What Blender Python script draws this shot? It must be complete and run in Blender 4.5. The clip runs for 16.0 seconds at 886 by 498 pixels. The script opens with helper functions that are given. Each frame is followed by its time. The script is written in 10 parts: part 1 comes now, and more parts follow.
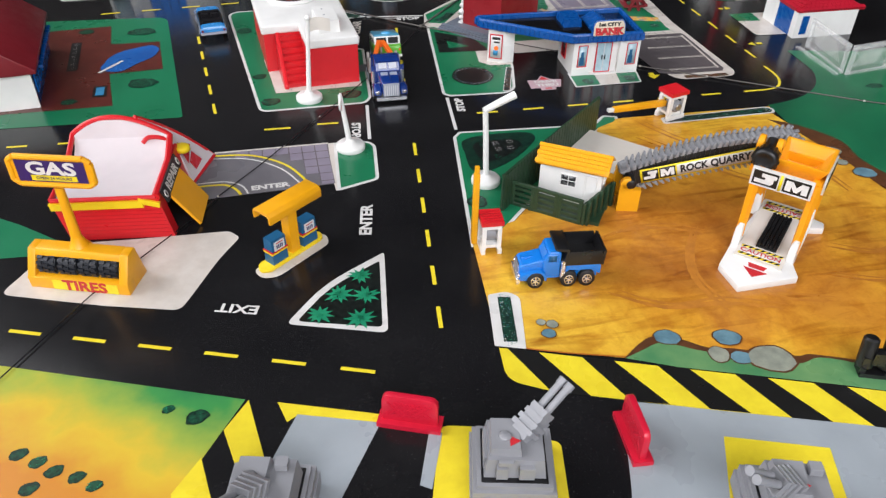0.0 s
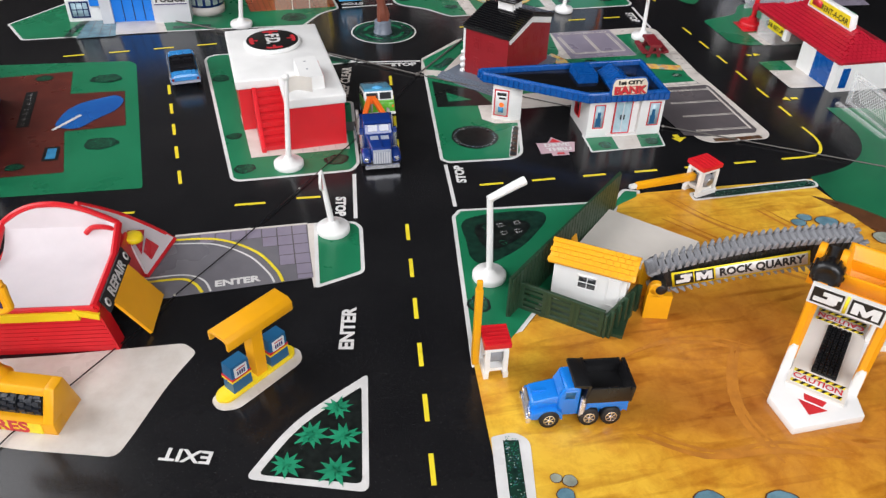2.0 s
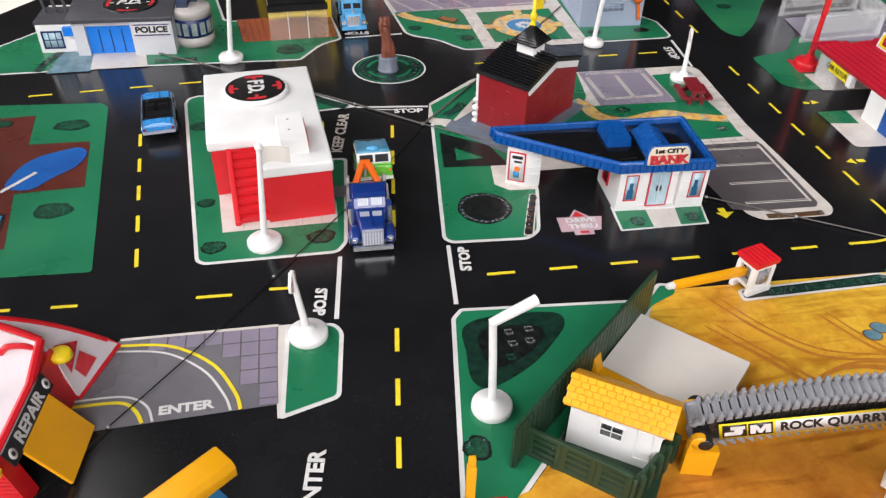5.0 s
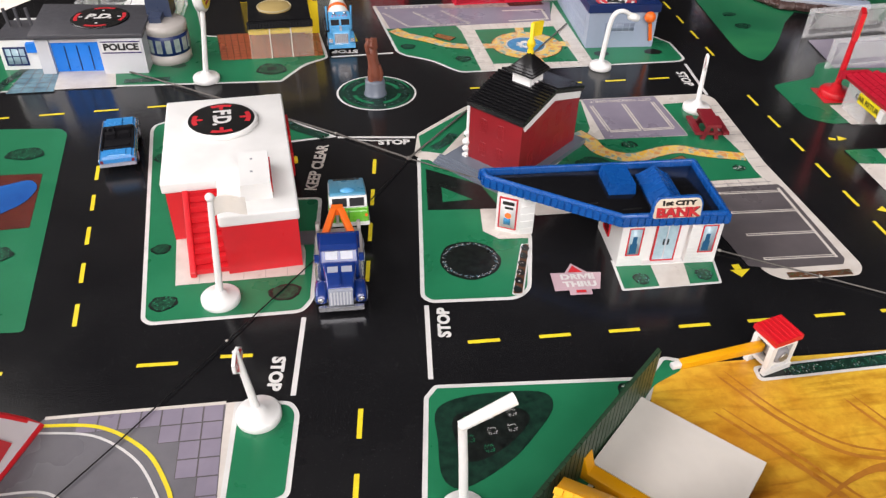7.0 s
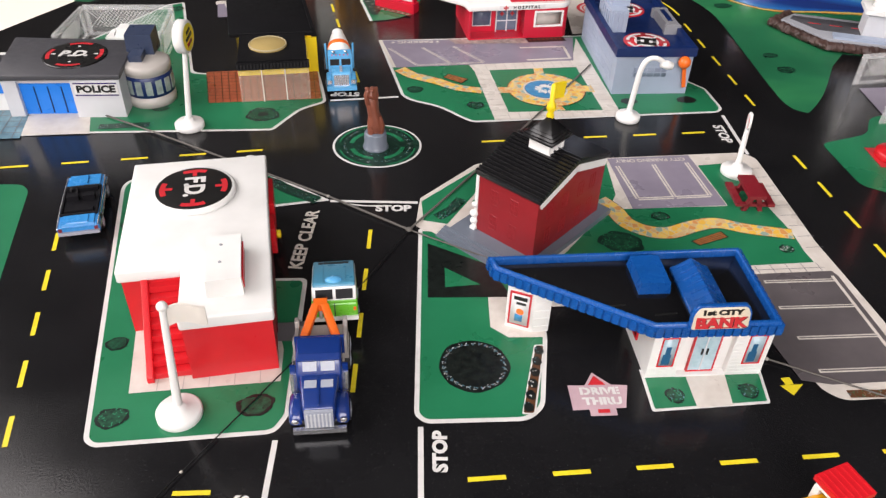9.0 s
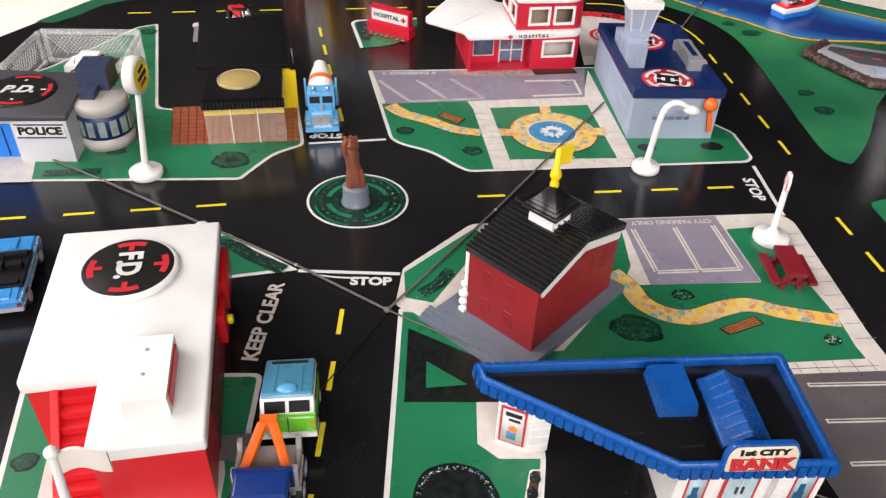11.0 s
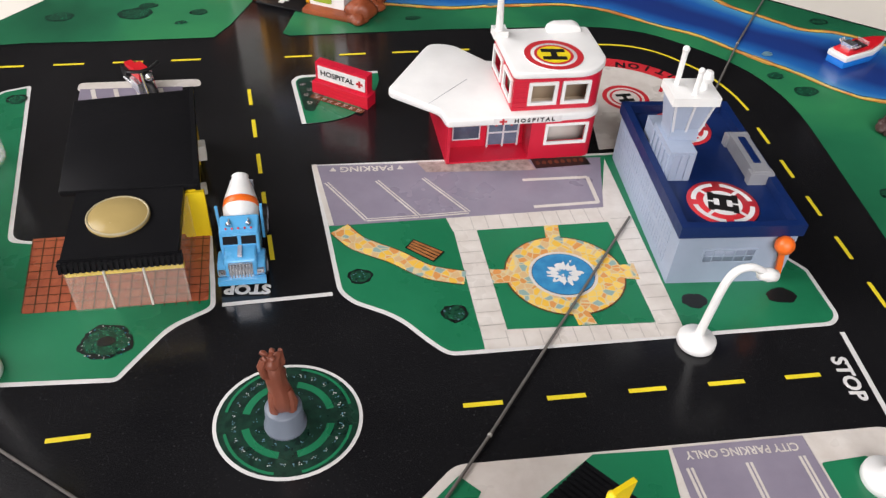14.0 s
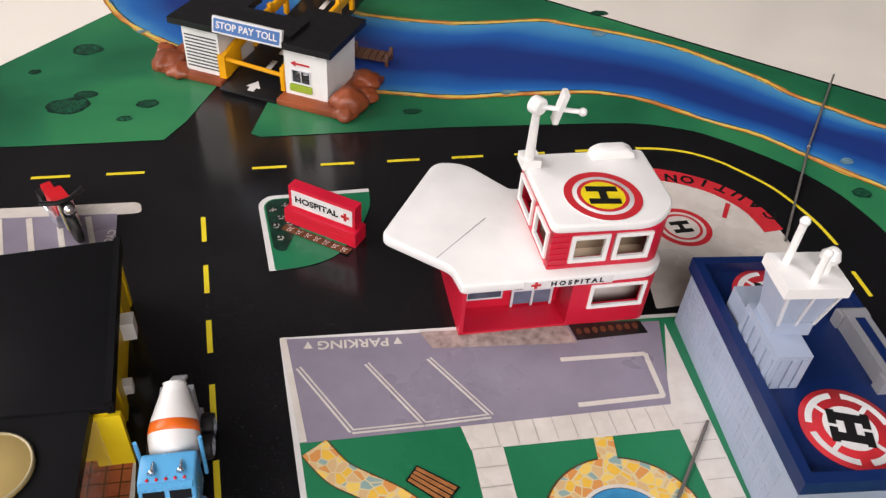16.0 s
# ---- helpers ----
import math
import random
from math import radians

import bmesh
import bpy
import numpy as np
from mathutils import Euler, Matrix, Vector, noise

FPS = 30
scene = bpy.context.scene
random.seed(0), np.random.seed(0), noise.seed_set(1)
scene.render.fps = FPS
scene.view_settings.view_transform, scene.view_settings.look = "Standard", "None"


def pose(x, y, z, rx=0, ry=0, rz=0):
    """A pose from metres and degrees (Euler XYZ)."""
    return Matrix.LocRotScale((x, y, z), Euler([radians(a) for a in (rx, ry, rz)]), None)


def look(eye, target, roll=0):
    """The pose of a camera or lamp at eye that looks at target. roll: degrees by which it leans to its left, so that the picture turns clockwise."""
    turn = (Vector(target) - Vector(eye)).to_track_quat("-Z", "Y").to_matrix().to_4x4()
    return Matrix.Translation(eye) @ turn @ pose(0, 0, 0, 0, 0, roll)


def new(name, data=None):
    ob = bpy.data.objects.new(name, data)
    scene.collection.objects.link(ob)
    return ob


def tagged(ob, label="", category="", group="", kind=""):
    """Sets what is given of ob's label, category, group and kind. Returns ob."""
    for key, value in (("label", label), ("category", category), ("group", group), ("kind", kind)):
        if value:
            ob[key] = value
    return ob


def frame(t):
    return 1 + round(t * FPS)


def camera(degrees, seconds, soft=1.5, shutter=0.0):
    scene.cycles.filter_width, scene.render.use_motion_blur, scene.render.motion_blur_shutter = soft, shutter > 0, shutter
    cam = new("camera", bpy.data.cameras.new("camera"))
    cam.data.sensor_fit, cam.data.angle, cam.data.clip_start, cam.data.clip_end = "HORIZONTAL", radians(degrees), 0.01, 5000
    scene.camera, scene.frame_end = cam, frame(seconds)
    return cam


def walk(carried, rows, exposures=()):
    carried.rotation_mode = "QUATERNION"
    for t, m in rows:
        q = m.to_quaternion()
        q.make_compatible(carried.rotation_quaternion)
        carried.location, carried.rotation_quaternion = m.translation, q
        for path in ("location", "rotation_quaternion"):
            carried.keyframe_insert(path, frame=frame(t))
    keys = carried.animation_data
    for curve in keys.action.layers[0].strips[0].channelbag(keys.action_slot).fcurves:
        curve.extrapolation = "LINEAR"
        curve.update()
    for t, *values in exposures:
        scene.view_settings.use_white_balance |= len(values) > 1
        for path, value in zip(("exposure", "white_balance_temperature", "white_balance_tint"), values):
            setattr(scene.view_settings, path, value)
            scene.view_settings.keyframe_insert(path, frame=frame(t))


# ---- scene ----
# the way of the camera: seconds, place in metres, yaw, pitch, lean
cam = camera(59.05, 16.0, soft=1.35)
PATH = [
    (0, 0.0029, 0.0018, 0.1834, -13.52, -37.54, 1.11),
    (0.5, 0.0085, 0.0221, 0.1837, -14.01, -37.31, 1.57),
    (1, 0.0112, 0.0348, 0.1830, -13.92, -37.18, 1.73),
    (1.5, 0.0115, 0.0459, 0.1847, -13.82, -37.11, 1.69),
    (2, 0.0175, 0.0613, 0.1839, -13.57, -37.23, 1.71),
    (2.5, 0.0231, 0.0749, 0.1837, -13.34, -37.37, 1.68),
    (3, 0.0270, 0.0857, 0.1856, -12.97, -37.33, 1.66),
    (3.5, 0.0312, 0.0943, 0.1850, -12.64, -37.46, 1.50),
    (4, 0.0367, 0.1037, 0.1844, -12.26, -37.75, 1.47),
    (4.2, 0.0374, 0.1079, 0.1848, -12.05, -37.90, 1.47),
    (6.5, 0.0543, 0.1521, 0.1819, -10.12, -38.02, 1.59),
    (7, 0.0595, 0.1614, 0.1812, -10.02, -38.21, 1.74),
    (7.5, 0.0632, 0.1739, 0.1818, -9.75, -38.33, 1.94),
    (8, 0.0673, 0.1875, 0.1813, -9.24, -38.35, 2.02),
    (8.5, 0.0707, 0.2000, 0.1824, -8.94, -38.44, 2.09),
    (9, 0.0716, 0.2125, 0.1815, -8.63, -38.26, 2.18),
    (9.2, 0.0724, 0.2172, 0.1803, -8.56, -38.41, 2.21),
    (11.3, 0.0884, 0.2734, 0.1747, -7.57, -38.26, 2.41),
    (11.5, 0.0891, 0.2810, 0.1740, -7.84, -38.65, 2.44),
    (12, 0.0908, 0.3008, 0.1767, -8.81, -39.41, 2.64),
    (12.5, 0.0949, 0.3233, 0.1757, -9.63, -40.05, 3.00),
    (13, 0.0998, 0.3454, 0.1767, -10.38, -40.66, 3.54),
    (13.5, 0.1022, 0.3679, 0.1800, -10.57, -41.54, 3.75),
    (14, 0.1014, 0.3893, 0.1765, -10.50, -42.21, 3.90),
    (14.5, 0.1037, 0.4108, 0.1756, -10.44, -42.44, 4.12),
    (15, 0.1055, 0.4307, 0.1740, -10.50, -42.32, 4.27),
    (15.5, 0.1088, 0.4533, 0.1716, -10.23, -41.75, 4.36),
    (16, 0.1077, 0.4779, 0.1661, -11.39, -40.95, 4.82),
]
walk(cam, [(t, pose(x, y, z, 90 + pitch, 0, yaw) @ pose(0, 0, 0, 0, 0, lean)) for t, x, y, z, yaw, pitch, lean in PATH],
     [(0, -0.16, 6500, 10), (2, -0.17, 6550, 10), (4, -0.1, 6600, 11), (8, 0.03, 7000, 14), (12.5, 0.11, 7050, 14), (14, -0.04, 6800, 12), (15, -0.15, 6900, 13), (16, -0.15, 7000, 15)])

# ---- light: a bright room with wide windows on the west and south sides ----
world = bpy.data.worlds.new("daylight")
scene.world = world
world.use_nodes = True
wn = world.node_tree.nodes
sky = wn.new("ShaderNodeTexSky")
sky.sky_type = "NISHITA"
sky.sun_disc = False
sky.sun_elevation = radians(38)
sky.sun_rotation = radians(255)
world.node_tree.links.new(sky.outputs[0], wn["Background"].inputs[0])
wn["Background"].inputs[1].default_value = 0.12


def window_lamp(name, size_x, size_y, energy, colour, m):
    """Daylight that enters through an opening of that size."""
    data = bpy.data.lights.new(name, "AREA")
    data.shape, data.size, data.size_y, data.energy, data.color = "RECTANGLE", size_x, size_y, energy, colour
    ob = new(name, data)
    ob.matrix_world = m
    return ob


window_lamp("window_light_west", 2.6, 1.7, 74, (0.97, 0.965, 1.0), look((-1.93, 0.9, 1.55), (0.1, 0.5, 0.0)))
window_lamp("window_light_south", 2.4, 1.5, 88, (0.97, 0.965, 1.0), look((0.0, -1.93, 1.6), (0.1, 0.5, 0.0)))

# ---- materials ----
MATS = {}


def tree(name, rough=0.4, metal=0.0, coat=0.0):
    m = bpy.data.materials.new(name)
    m.use_nodes = True
    n, l = m.node_tree.nodes, m.node_tree.links
    p = n["Principled BSDF"]
    p.inputs["Roughness"].default_value, p.inputs["Metallic"].default_value = rough, metal
    p.inputs["Coat Weight"].default_value, p.inputs["Coat Roughness"].default_value = coat, 0.12
    return m, n, l, p


def noise_node(n, l, scale, detail=3.0, rough=0.55, distortion=0.0):
    """Noise in metres of the world, so that grain keeps its size on every thing."""
    geo = n.new("ShaderNodeNewGeometry")
    tex = n.new("ShaderNodeTexNoise")
    tex.inputs["Scale"].default_value, tex.inputs["Detail"].default_value = scale, detail
    tex.inputs["Roughness"].default_value, tex.inputs["Distortion"].default_value = rough, distortion
    l.new(geo.outputs["Position"], tex.inputs["Vector"])
    return tex.outputs["Fac"]


def ramp(n, l, fac, stops):
    r = n.new("ShaderNodeValToRGB")
    el = r.color_ramp.elements
    while len(el) < len(stops):
        el.new(0.5)
    for e, (at, c) in zip(el, stops):
        e.position, e.color = at, (*c, 1)
    l.new(fac, r.inputs[0])
    return r.outputs[0]


def bump(n, l, p, fac, strength, distance):
    b = n.new("ShaderNodeBump")
    b.inputs["Strength"].default_value, b.inputs["Distance"].default_value = strength, distance
    l.new(fac, b.inputs["Height"])
    l.new(b.outputs[0], p.inputs["Normal"])


def shade(c, k):
    return tuple(min(1.0, v * k) for v in c)


def plastic(name, c, rough=0.38, grain=900, vary=0.1, coat=0.0, translucent=0.0):
    """Moulded plastic: slight mottling, faint scuffs in the gloss and a fine moulded grain."""
    if name in MATS:
        return MATS[name]
    m, n, l, p = tree(name, rough, 0, coat)
    big = noise_node(n, l, 45, 4)
    col = ramp(n, l, big, [(0.3, shade(c, 1 - vary)), (0.7, shade(c, 1 + vary * 0.5))])
    l.new(col, p.inputs["Base Color"])
    scuff = noise_node(n, l, 160, 5, 0.7)
    r = n.new("ShaderNodeMapRange")
    r.inputs["From Min"].default_value, r.inputs["From Max"].default_value = 0.3, 0.75
    r.inputs["To Min"].default_value, r.inputs["To Max"].default_value = rough * 0.8, min(1, rough * 1.35)
    l.new(scuff, r.inputs["Value"])
    l.new(r.outputs[0], p.inputs["Roughness"])
    bump(n, l, p, noise_node(n, l, grain, 2), 0.12, 0.0002)
    if translucent:
        p.inputs["Subsurface Weight"].default_value = translucent
        p.inputs["Subsurface Radius"].default_value = (0.002, 0.002, 0.002)
    MATS[name] = m
    return m


def printed(name, c, c2=None, scale=60, rough=0.3, speck=0.0):
    """Lacquered print on the board: ink with faint mottling under a slightly pebbled gloss."""
    if name in MATS:
        return MATS[name]
    m, n, l, p = tree(name, rough)
    c2 = c2 or shade(c, 0.82)
    col = ramp(n, l, noise_node(n, l, scale, 5, 0.6), [(0.3, c2), (0.68, c)])
    l.new(col, p.inputs["Base Color"])
    if speck:
        s = noise_node(n, l, 1700, 1)
        mix = n.new("ShaderNodeMixRGB")
        mask = ramp(n, l, s, [(0.68, (0, 0, 0)), (0.76, (speck, speck, speck))])
        l.new(mask, mix.inputs[0])
        l.new(col, mix.inputs[1])
        mix.inputs[2].default_value = (0.3, 0.3, 0.3, 1)
        l.new(mix.outputs[0], p.inputs["Base Color"])
    wear = noise_node(n, l, 25, 4, 0.65)
    r = n.new("ShaderNodeMapRange")
    r.inputs["From Min"].default_value, r.inputs["From Max"].default_value = 0.3, 0.7
    r.inputs["To Min"].default_value, r.inputs["To Max"].default_value = rough * 0.75, rough * 1.3
    l.new(wear, r.inputs["Value"])
    l.new(r.outputs[0], p.inputs["Roughness"])
    bump(n, l, p, noise_node(n, l, 1500, 2), 0.2 if speck else 0.10, 0.00012)
    MATS[name] = m
    return m


def matte(name, c, rough=0.55, spec=0.12):
    """Dull plastic or print that mirrors little."""
    m = plastic(name, c, rough)
    m.node_tree.nodes["Principled BSDF"].inputs["Specular IOR Level"].default_value = spec
    return m


def metal(name, c, rough=0.25):
    if name in MATS:
        return MATS[name]
    m, n, l, p = tree(name, rough, 0.9)
    col = ramp(n, l, noise_node(n, l, 300, 4), [(0.3, shade(c, 0.75)), (0.7, c)])
    l.new(col, p.inputs["Base Color"])
    MATS[name] = m
    return m


def clear(name, tint=(0.95, 0.95, 0.95), rough=0.12, alpha=0.75):
    """Thin clear plastic: see-through, with a milky skin and gloss."""
    if name in MATS:
        return MATS[name]
    m, n, l, p = tree(name, rough)
    p.inputs["Base Color"].default_value = (*tint, 1)
    out = n["Material Output"]
    tr = n.new("ShaderNodeBsdfTransparent")
    mix = n.new("ShaderNodeMixShader")
    mix.inputs[0].default_value = 1 - alpha
    l.new(tr.outputs[0], mix.inputs[1])
    l.new(p.outputs[0], mix.inputs[2])
    l.new(mix.outputs[0], out.inputs["Surface"])
    bump(n, l, p, noise_node(n, l, 500, 2), 0.1, 0.0002)
    MATS[name] = m
    return m


def cobbles(name):
    """Printed crazy paving: cells in yellow, orange, cream and blue with pale joints."""
    m, n, l, p = tree(name, 0.3)
    geo = n.new("ShaderNodeNewGeometry")
    v = n.new("ShaderNodeTexVoronoi")
    v.inputs["Scale"].default_value = 400
    e = n.new("ShaderNodeTexVoronoi")
    e.feature = "DISTANCE_TO_EDGE"
    e.inputs["Scale"].default_value = 400
    for t in (v, e):
        l.new(geo.outputs["Position"], t.inputs["Vector"])
    sep = n.new("ShaderNodeSeparateColor")
    l.new(v.outputs["Color"], sep.inputs[0])
    col = ramp(n, l, sep.outputs[0], [(0.0, (0.62, 0.27, 0.08)), (0.2, (0.74, 0.44, 0.06)), (0.45, (0.76, 0.52, 0.12)), (0.68, (0.6, 0.4, 0.2)), (0.86, (0.24, 0.36, 0.33))])
    col.node.color_ramp.interpolation = "CONSTANT"
    edge = ramp(n, l, e.outputs["Distance"], [(0.03, (1, 1, 1)), (0.08, (0, 0, 0))])
    mix = n.new("ShaderNodeMixRGB")
    l.new(edge, mix.inputs[0])
    l.new(col, mix.inputs[1])
    mix.inputs[2].default_value = (0.6, 0.5, 0.3, 1)
    l.new(mix.outputs[0], p.inputs["Base Color"])
    bump(n, l, p, noise_node(n, l, 1500, 2), 0.1, 0.0001)
    return m


def blended(name, stops, scale, detail=4, distortion=0.0, rough=0.3, fine=None):
    """Airbrushed print: colours that run into one another in soft swirls."""
    m, n, l, p = tree(name, rough)
    col = ramp(n, l, noise_node(n, l, scale, detail, 0.55, distortion), stops)
    if fine:
        mix = n.new("ShaderNodeMixRGB")
        mix.blend_type = "MULTIPLY"
        mix.inputs[0].default_value = fine[2]
        l.new(col, mix.inputs[1])
        l.new(ramp(n, l, noise_node(n, l, fine[0], 6, 0.6, fine[1]), [(0.38, (0.62, 0.42, 0.3)), (0.52, (1, 1, 1))]), mix.inputs[2])
        grain = n.new("ShaderNodeMixRGB")
        grain.blend_type = "MULTIPLY"
        grain.inputs[0].default_value = 0.5
        l.new(mix.outputs[0], grain.inputs[1])
        l.new(ramp(n, l, noise_node(n, l, 140, 8, 0.72, 0.4), [(0.36, (0.72, 0.58, 0.4)), (0.6, (1, 1, 1))]), grain.inputs[2])
        col = grain.outputs[0]
    l.new(col, p.inputs["Base Color"])
    bump(n, l, p, noise_node(n, l, 1500, 2), 0.1, 0.0001)
    return m


def graded(name, origin, direction, length, stops, rough=0.3, wobble=0.05):
    """Airbrushed print that runs from colour to colour along one direction of the board (origin in mm)."""
    m, n, l, p = tree(name, rough)
    geo = n.new("ShaderNodeNewGeometry")
    sub = n.new("ShaderNodeVectorMath")
    sub.operation = "SUBTRACT"
    sub.inputs[1].default_value = (origin[0] / 1000, origin[1] / 1000, 0)
    dot = n.new("ShaderNodeVectorMath")
    dot.operation = "DOT_PRODUCT"
    k = 1000 / (length * math.hypot(*direction))
    dot.inputs[1].default_value = (direction[0] * k, direction[1] * k, 0)
    l.new(geo.outputs["Position"], sub.inputs[0])
    l.new(sub.outputs[0], dot.inputs[0])
    add = n.new("ShaderNodeMath")
    add.operation = "MULTIPLY_ADD"
    l.new(noise_node(n, l, 40, 4), add.inputs[0])
    add.inputs[1].default_value = wobble
    l.new(dot.outputs["Value"], add.inputs[2])
    l.new(ramp(n, l, add.outputs[0], stops), p.inputs["Base Color"])
    bump(n, l, p, noise_node(n, l, 1500, 2), 0.1, 0.0001)
    return m


ROAD = printed("road_print", (0.011, 0.011, 0.012), (0.007, 0.007, 0.008), 30, 0.17, 0.14)
ROAD.node_tree.nodes["Principled BSDF"].inputs["Specular IOR Level"].default_value = 0.3
WHITE_INK = printed("white_ink", (0.72, 0.71, 0.69), None, 80)
KERB_INK = printed("kerb_ink", (0.66, 0.62, 0.57), (0.55, 0.5, 0.45), 120)
YELLOW_INK = printed("yellow_ink", (0.84, 0.69, 0.035), (0.74, 0.58, 0.03), 150)
GREEN_INK = printed("green_ink", (0.012, 0.19, 0.085), (0.008, 0.14, 0.06), 25)
DARK_GREEN_INK = printed("dark_green_ink", (0.01, 0.045, 0.028), (0.003, 0.012, 0.009), 380)
FOLIAGE_INK = printed("foliage_ink", (0.012, 0.1, 0.05), (0.003, 0.014, 0.009), 700)
BUSH_INK = printed("bush_ink", (0.012, 0.017, 0.015), (0.002, 0.003, 0.003), 420)
LEAF_INK = printed("leaf_ink", (0.02, 0.3, 0.15), (0.01, 0.18, 0.09), 200)
LILAC_INK = printed("lilac_ink", (0.26, 0.23, 0.29), (0.21, 0.185, 0.24), 60)
GREY_INK = printed("grey_ink", (0.17, 0.165, 0.18), (0.13, 0.125, 0.14), 60)
SLATE_INK = printed("slate_ink", (0.12, 0.105, 0.11), (0.09, 0.08, 0.085), 60)
CONCRETE_INK = printed("concrete_ink", (0.35, 0.39, 0.42), (0.3, 0.335, 0.365), 40)
BANK_GRASS_INK = printed("bank_grass_ink", (0.15, 0.3, 0.12), (0.04, 0.2, 0.085), 45)
RED_INK = printed("red_ink", (0.6, 0.03, 0.04), None, 80)
BLACK_INK = printed("black_ink", (0.012, 0.012, 0.012), None, 80)
ORANGE_LINE = printed("orange_line_ink", (0.5, 0.14, 0.02), None, 120)
STRIP_STONE = printed("pink_stone_ink", (0.46, 0.36, 0.33), (0.2, 0.15, 0.14), 420)
BRICK_INK = printed("brick_ink", (0.42, 0.11, 0.05), (0.3, 0.07, 0.035), 300)
DECK_INK = printed("deck_ink", (0.13, 0.026, 0.018), (0.085, 0.016, 0.012), 60)
POOL_INK = printed("pool_ink", (0.012, 0.12, 0.42), (0.008, 0.07, 0.3), 45)
AQUA_INK = printed("aqua_ink", (0.05, 0.28, 0.5), (0.02, 0.16, 0.36), 180)
PINK_INK = printed("pink_ink", (0.55, 0.38, 0.42), None, 80)
STONE_BLUE = printed("stone_blue_ink", (0.16, 0.3, 0.36), (0.07, 0.15, 0.2), 160)
STONE_GREY = printed("stone_grey_ink", (0.33, 0.35, 0.28), (0.18, 0.2, 0.17), 160)
BROWN_INK = printed("brown_ink", (0.13, 0.05, 0.02), (0.07, 0.03, 0.015), 120)
PATH_JOINT = printed("path_joint_ink", (0.44, 0.41, 0.38), (0.38, 0.35, 0.32), 60)
WOOD_INK = printed("wood_ink", (0.38, 0.15, 0.05), (0.25, 0.09, 0.03), 260)


def sand_print(name):
    """Airbrushed quarry sand: bright yellow at the far side, burnt orange towards the near side, cloudy and finely sprayed."""
    m, n, l, p = tree(name, 0.3)
    geo = n.new("ShaderNodeNewGeometry")
    sub = n.new("ShaderNodeVectorMath")
    sub.operation = "SUBTRACT"
    sub.inputs[1].default_value = (0.168, 0.215, 0)
    far = n.new("ShaderNodeVectorMath")
    far.operation = "LENGTH"
    l.new(geo.outputs["Position"], sub.inputs[0])
    l.new(sub.outputs[0], far.inputs[0])
    dot = n.new("ShaderNodeMath")
    dot.operation = "MULTIPLY"
    l.new(far.outputs["Value"], dot.inputs[0])
    dot.inputs[1].default_value = 5.6
    add = n.new("ShaderNodeMath")
    add.operation = "MULTIPLY_ADD"
    l.new(noise_node(n, l, 17, 5, 0.6, 1.1), add.inputs[0])
    add.inputs[1].default_value = 1.45
    l.new(dot.outputs[0], add.inputs[2])
    half = n.new("ShaderNodeMath")
    half.operation = "MULTIPLY"
    l.new(add.outputs[0], half.inputs[0])
    half.inputs[1].default_value = 0.57
    col = ramp(n, l, half.outputs[0], [(0.34, (0.4, 0.15, 0.025)), (0.5, (0.58, 0.25, 0.03)), (0.64, (0.72, 0.36, 0.035)), (0.8, (0.8, 0.5, 0.05)), (0.98, (0.84, 0.58, 0.08))])
    last = col
    for scale, detail, low, amount in ((150, 8, (0.7, 0.52, 0.34), 0.5), (38, 6, (0.66, 0.44, 0.28), 0.45)):
        mix = n.new("ShaderNodeMixRGB")
        mix.blend_type = "MULTIPLY"
        mix.inputs[0].default_value = amount
        l.new(last, mix.inputs[1])
        l.new(ramp(n, l, noise_node(n, l, scale, detail, 0.7, 0.5), [(0.36, low), (0.56, (1, 1, 1))]), mix.inputs[2])
        last = mix.outputs[0]
    # long brushed strokes
    for turn, seed in ((0.5, 0.0), (-0.9, 3.7)):
        mp = n.new("ShaderNodeMapping")
        mp.inputs["Rotation"].default_value = (0, 0, turn)
        mp.inputs["Location"].default_value = (seed, seed, 0)
        mp.inputs["Scale"].default_value = (1, 5.5, 1)
        l.new(geo.outputs["Position"], mp.inputs["Vector"])
        ns = n.new("ShaderNodeTexNoise")
        ns.inputs["Scale"].default_value, ns.inputs["Detail"].default_value, ns.inputs["Distortion"].default_value = 24, 4, 1.2
        l.new(mp.outputs[0], ns.inputs["Vector"])
        mix = n.new("ShaderNodeMixRGB")
        mix.blend_type = "MULTIPLY"
        mix.inputs[0].default_value = 0.6
        l.new(last, mix.inputs[1])
        l.new(ramp(n, l, ns.outputs["Fac"], [(0.3, (0.5, 0.3, 0.2)), (0.46, (1, 1, 1))]), mix.inputs[2])
        last = mix.outputs[0]
    l.new(last, p.inputs["Base Color"])
    bump(n, l, p, noise_node(n, l, 1500, 2), 0.1, 0.0001)
    return m


SAND_INK = sand_print("sand_print")
MEADOW_INK = graded("meadow_print", (-16, 172), (-0.6, -0.8), 70, [(0.12, (0.012, 0.15, 0.065)), (0.36, (0.05, 0.27, 0.07)), (0.56, (0.34, 0.42, 0.06)), (0.74, (0.68, 0.47, 0.04)), (0.98, (0.6, 0.24, 0.03))], 0.3, 0.55)
FOREST_INK = blended("forest_print", [(0.32, (0.008, 0.09, 0.042)), (0.5, (0.014, 0.15, 0.066)), (0.68, (0.03, 0.23, 0.085))], 11, 4, 0.4)
COBBLE_INK = cobbles("crazy_paving_print")

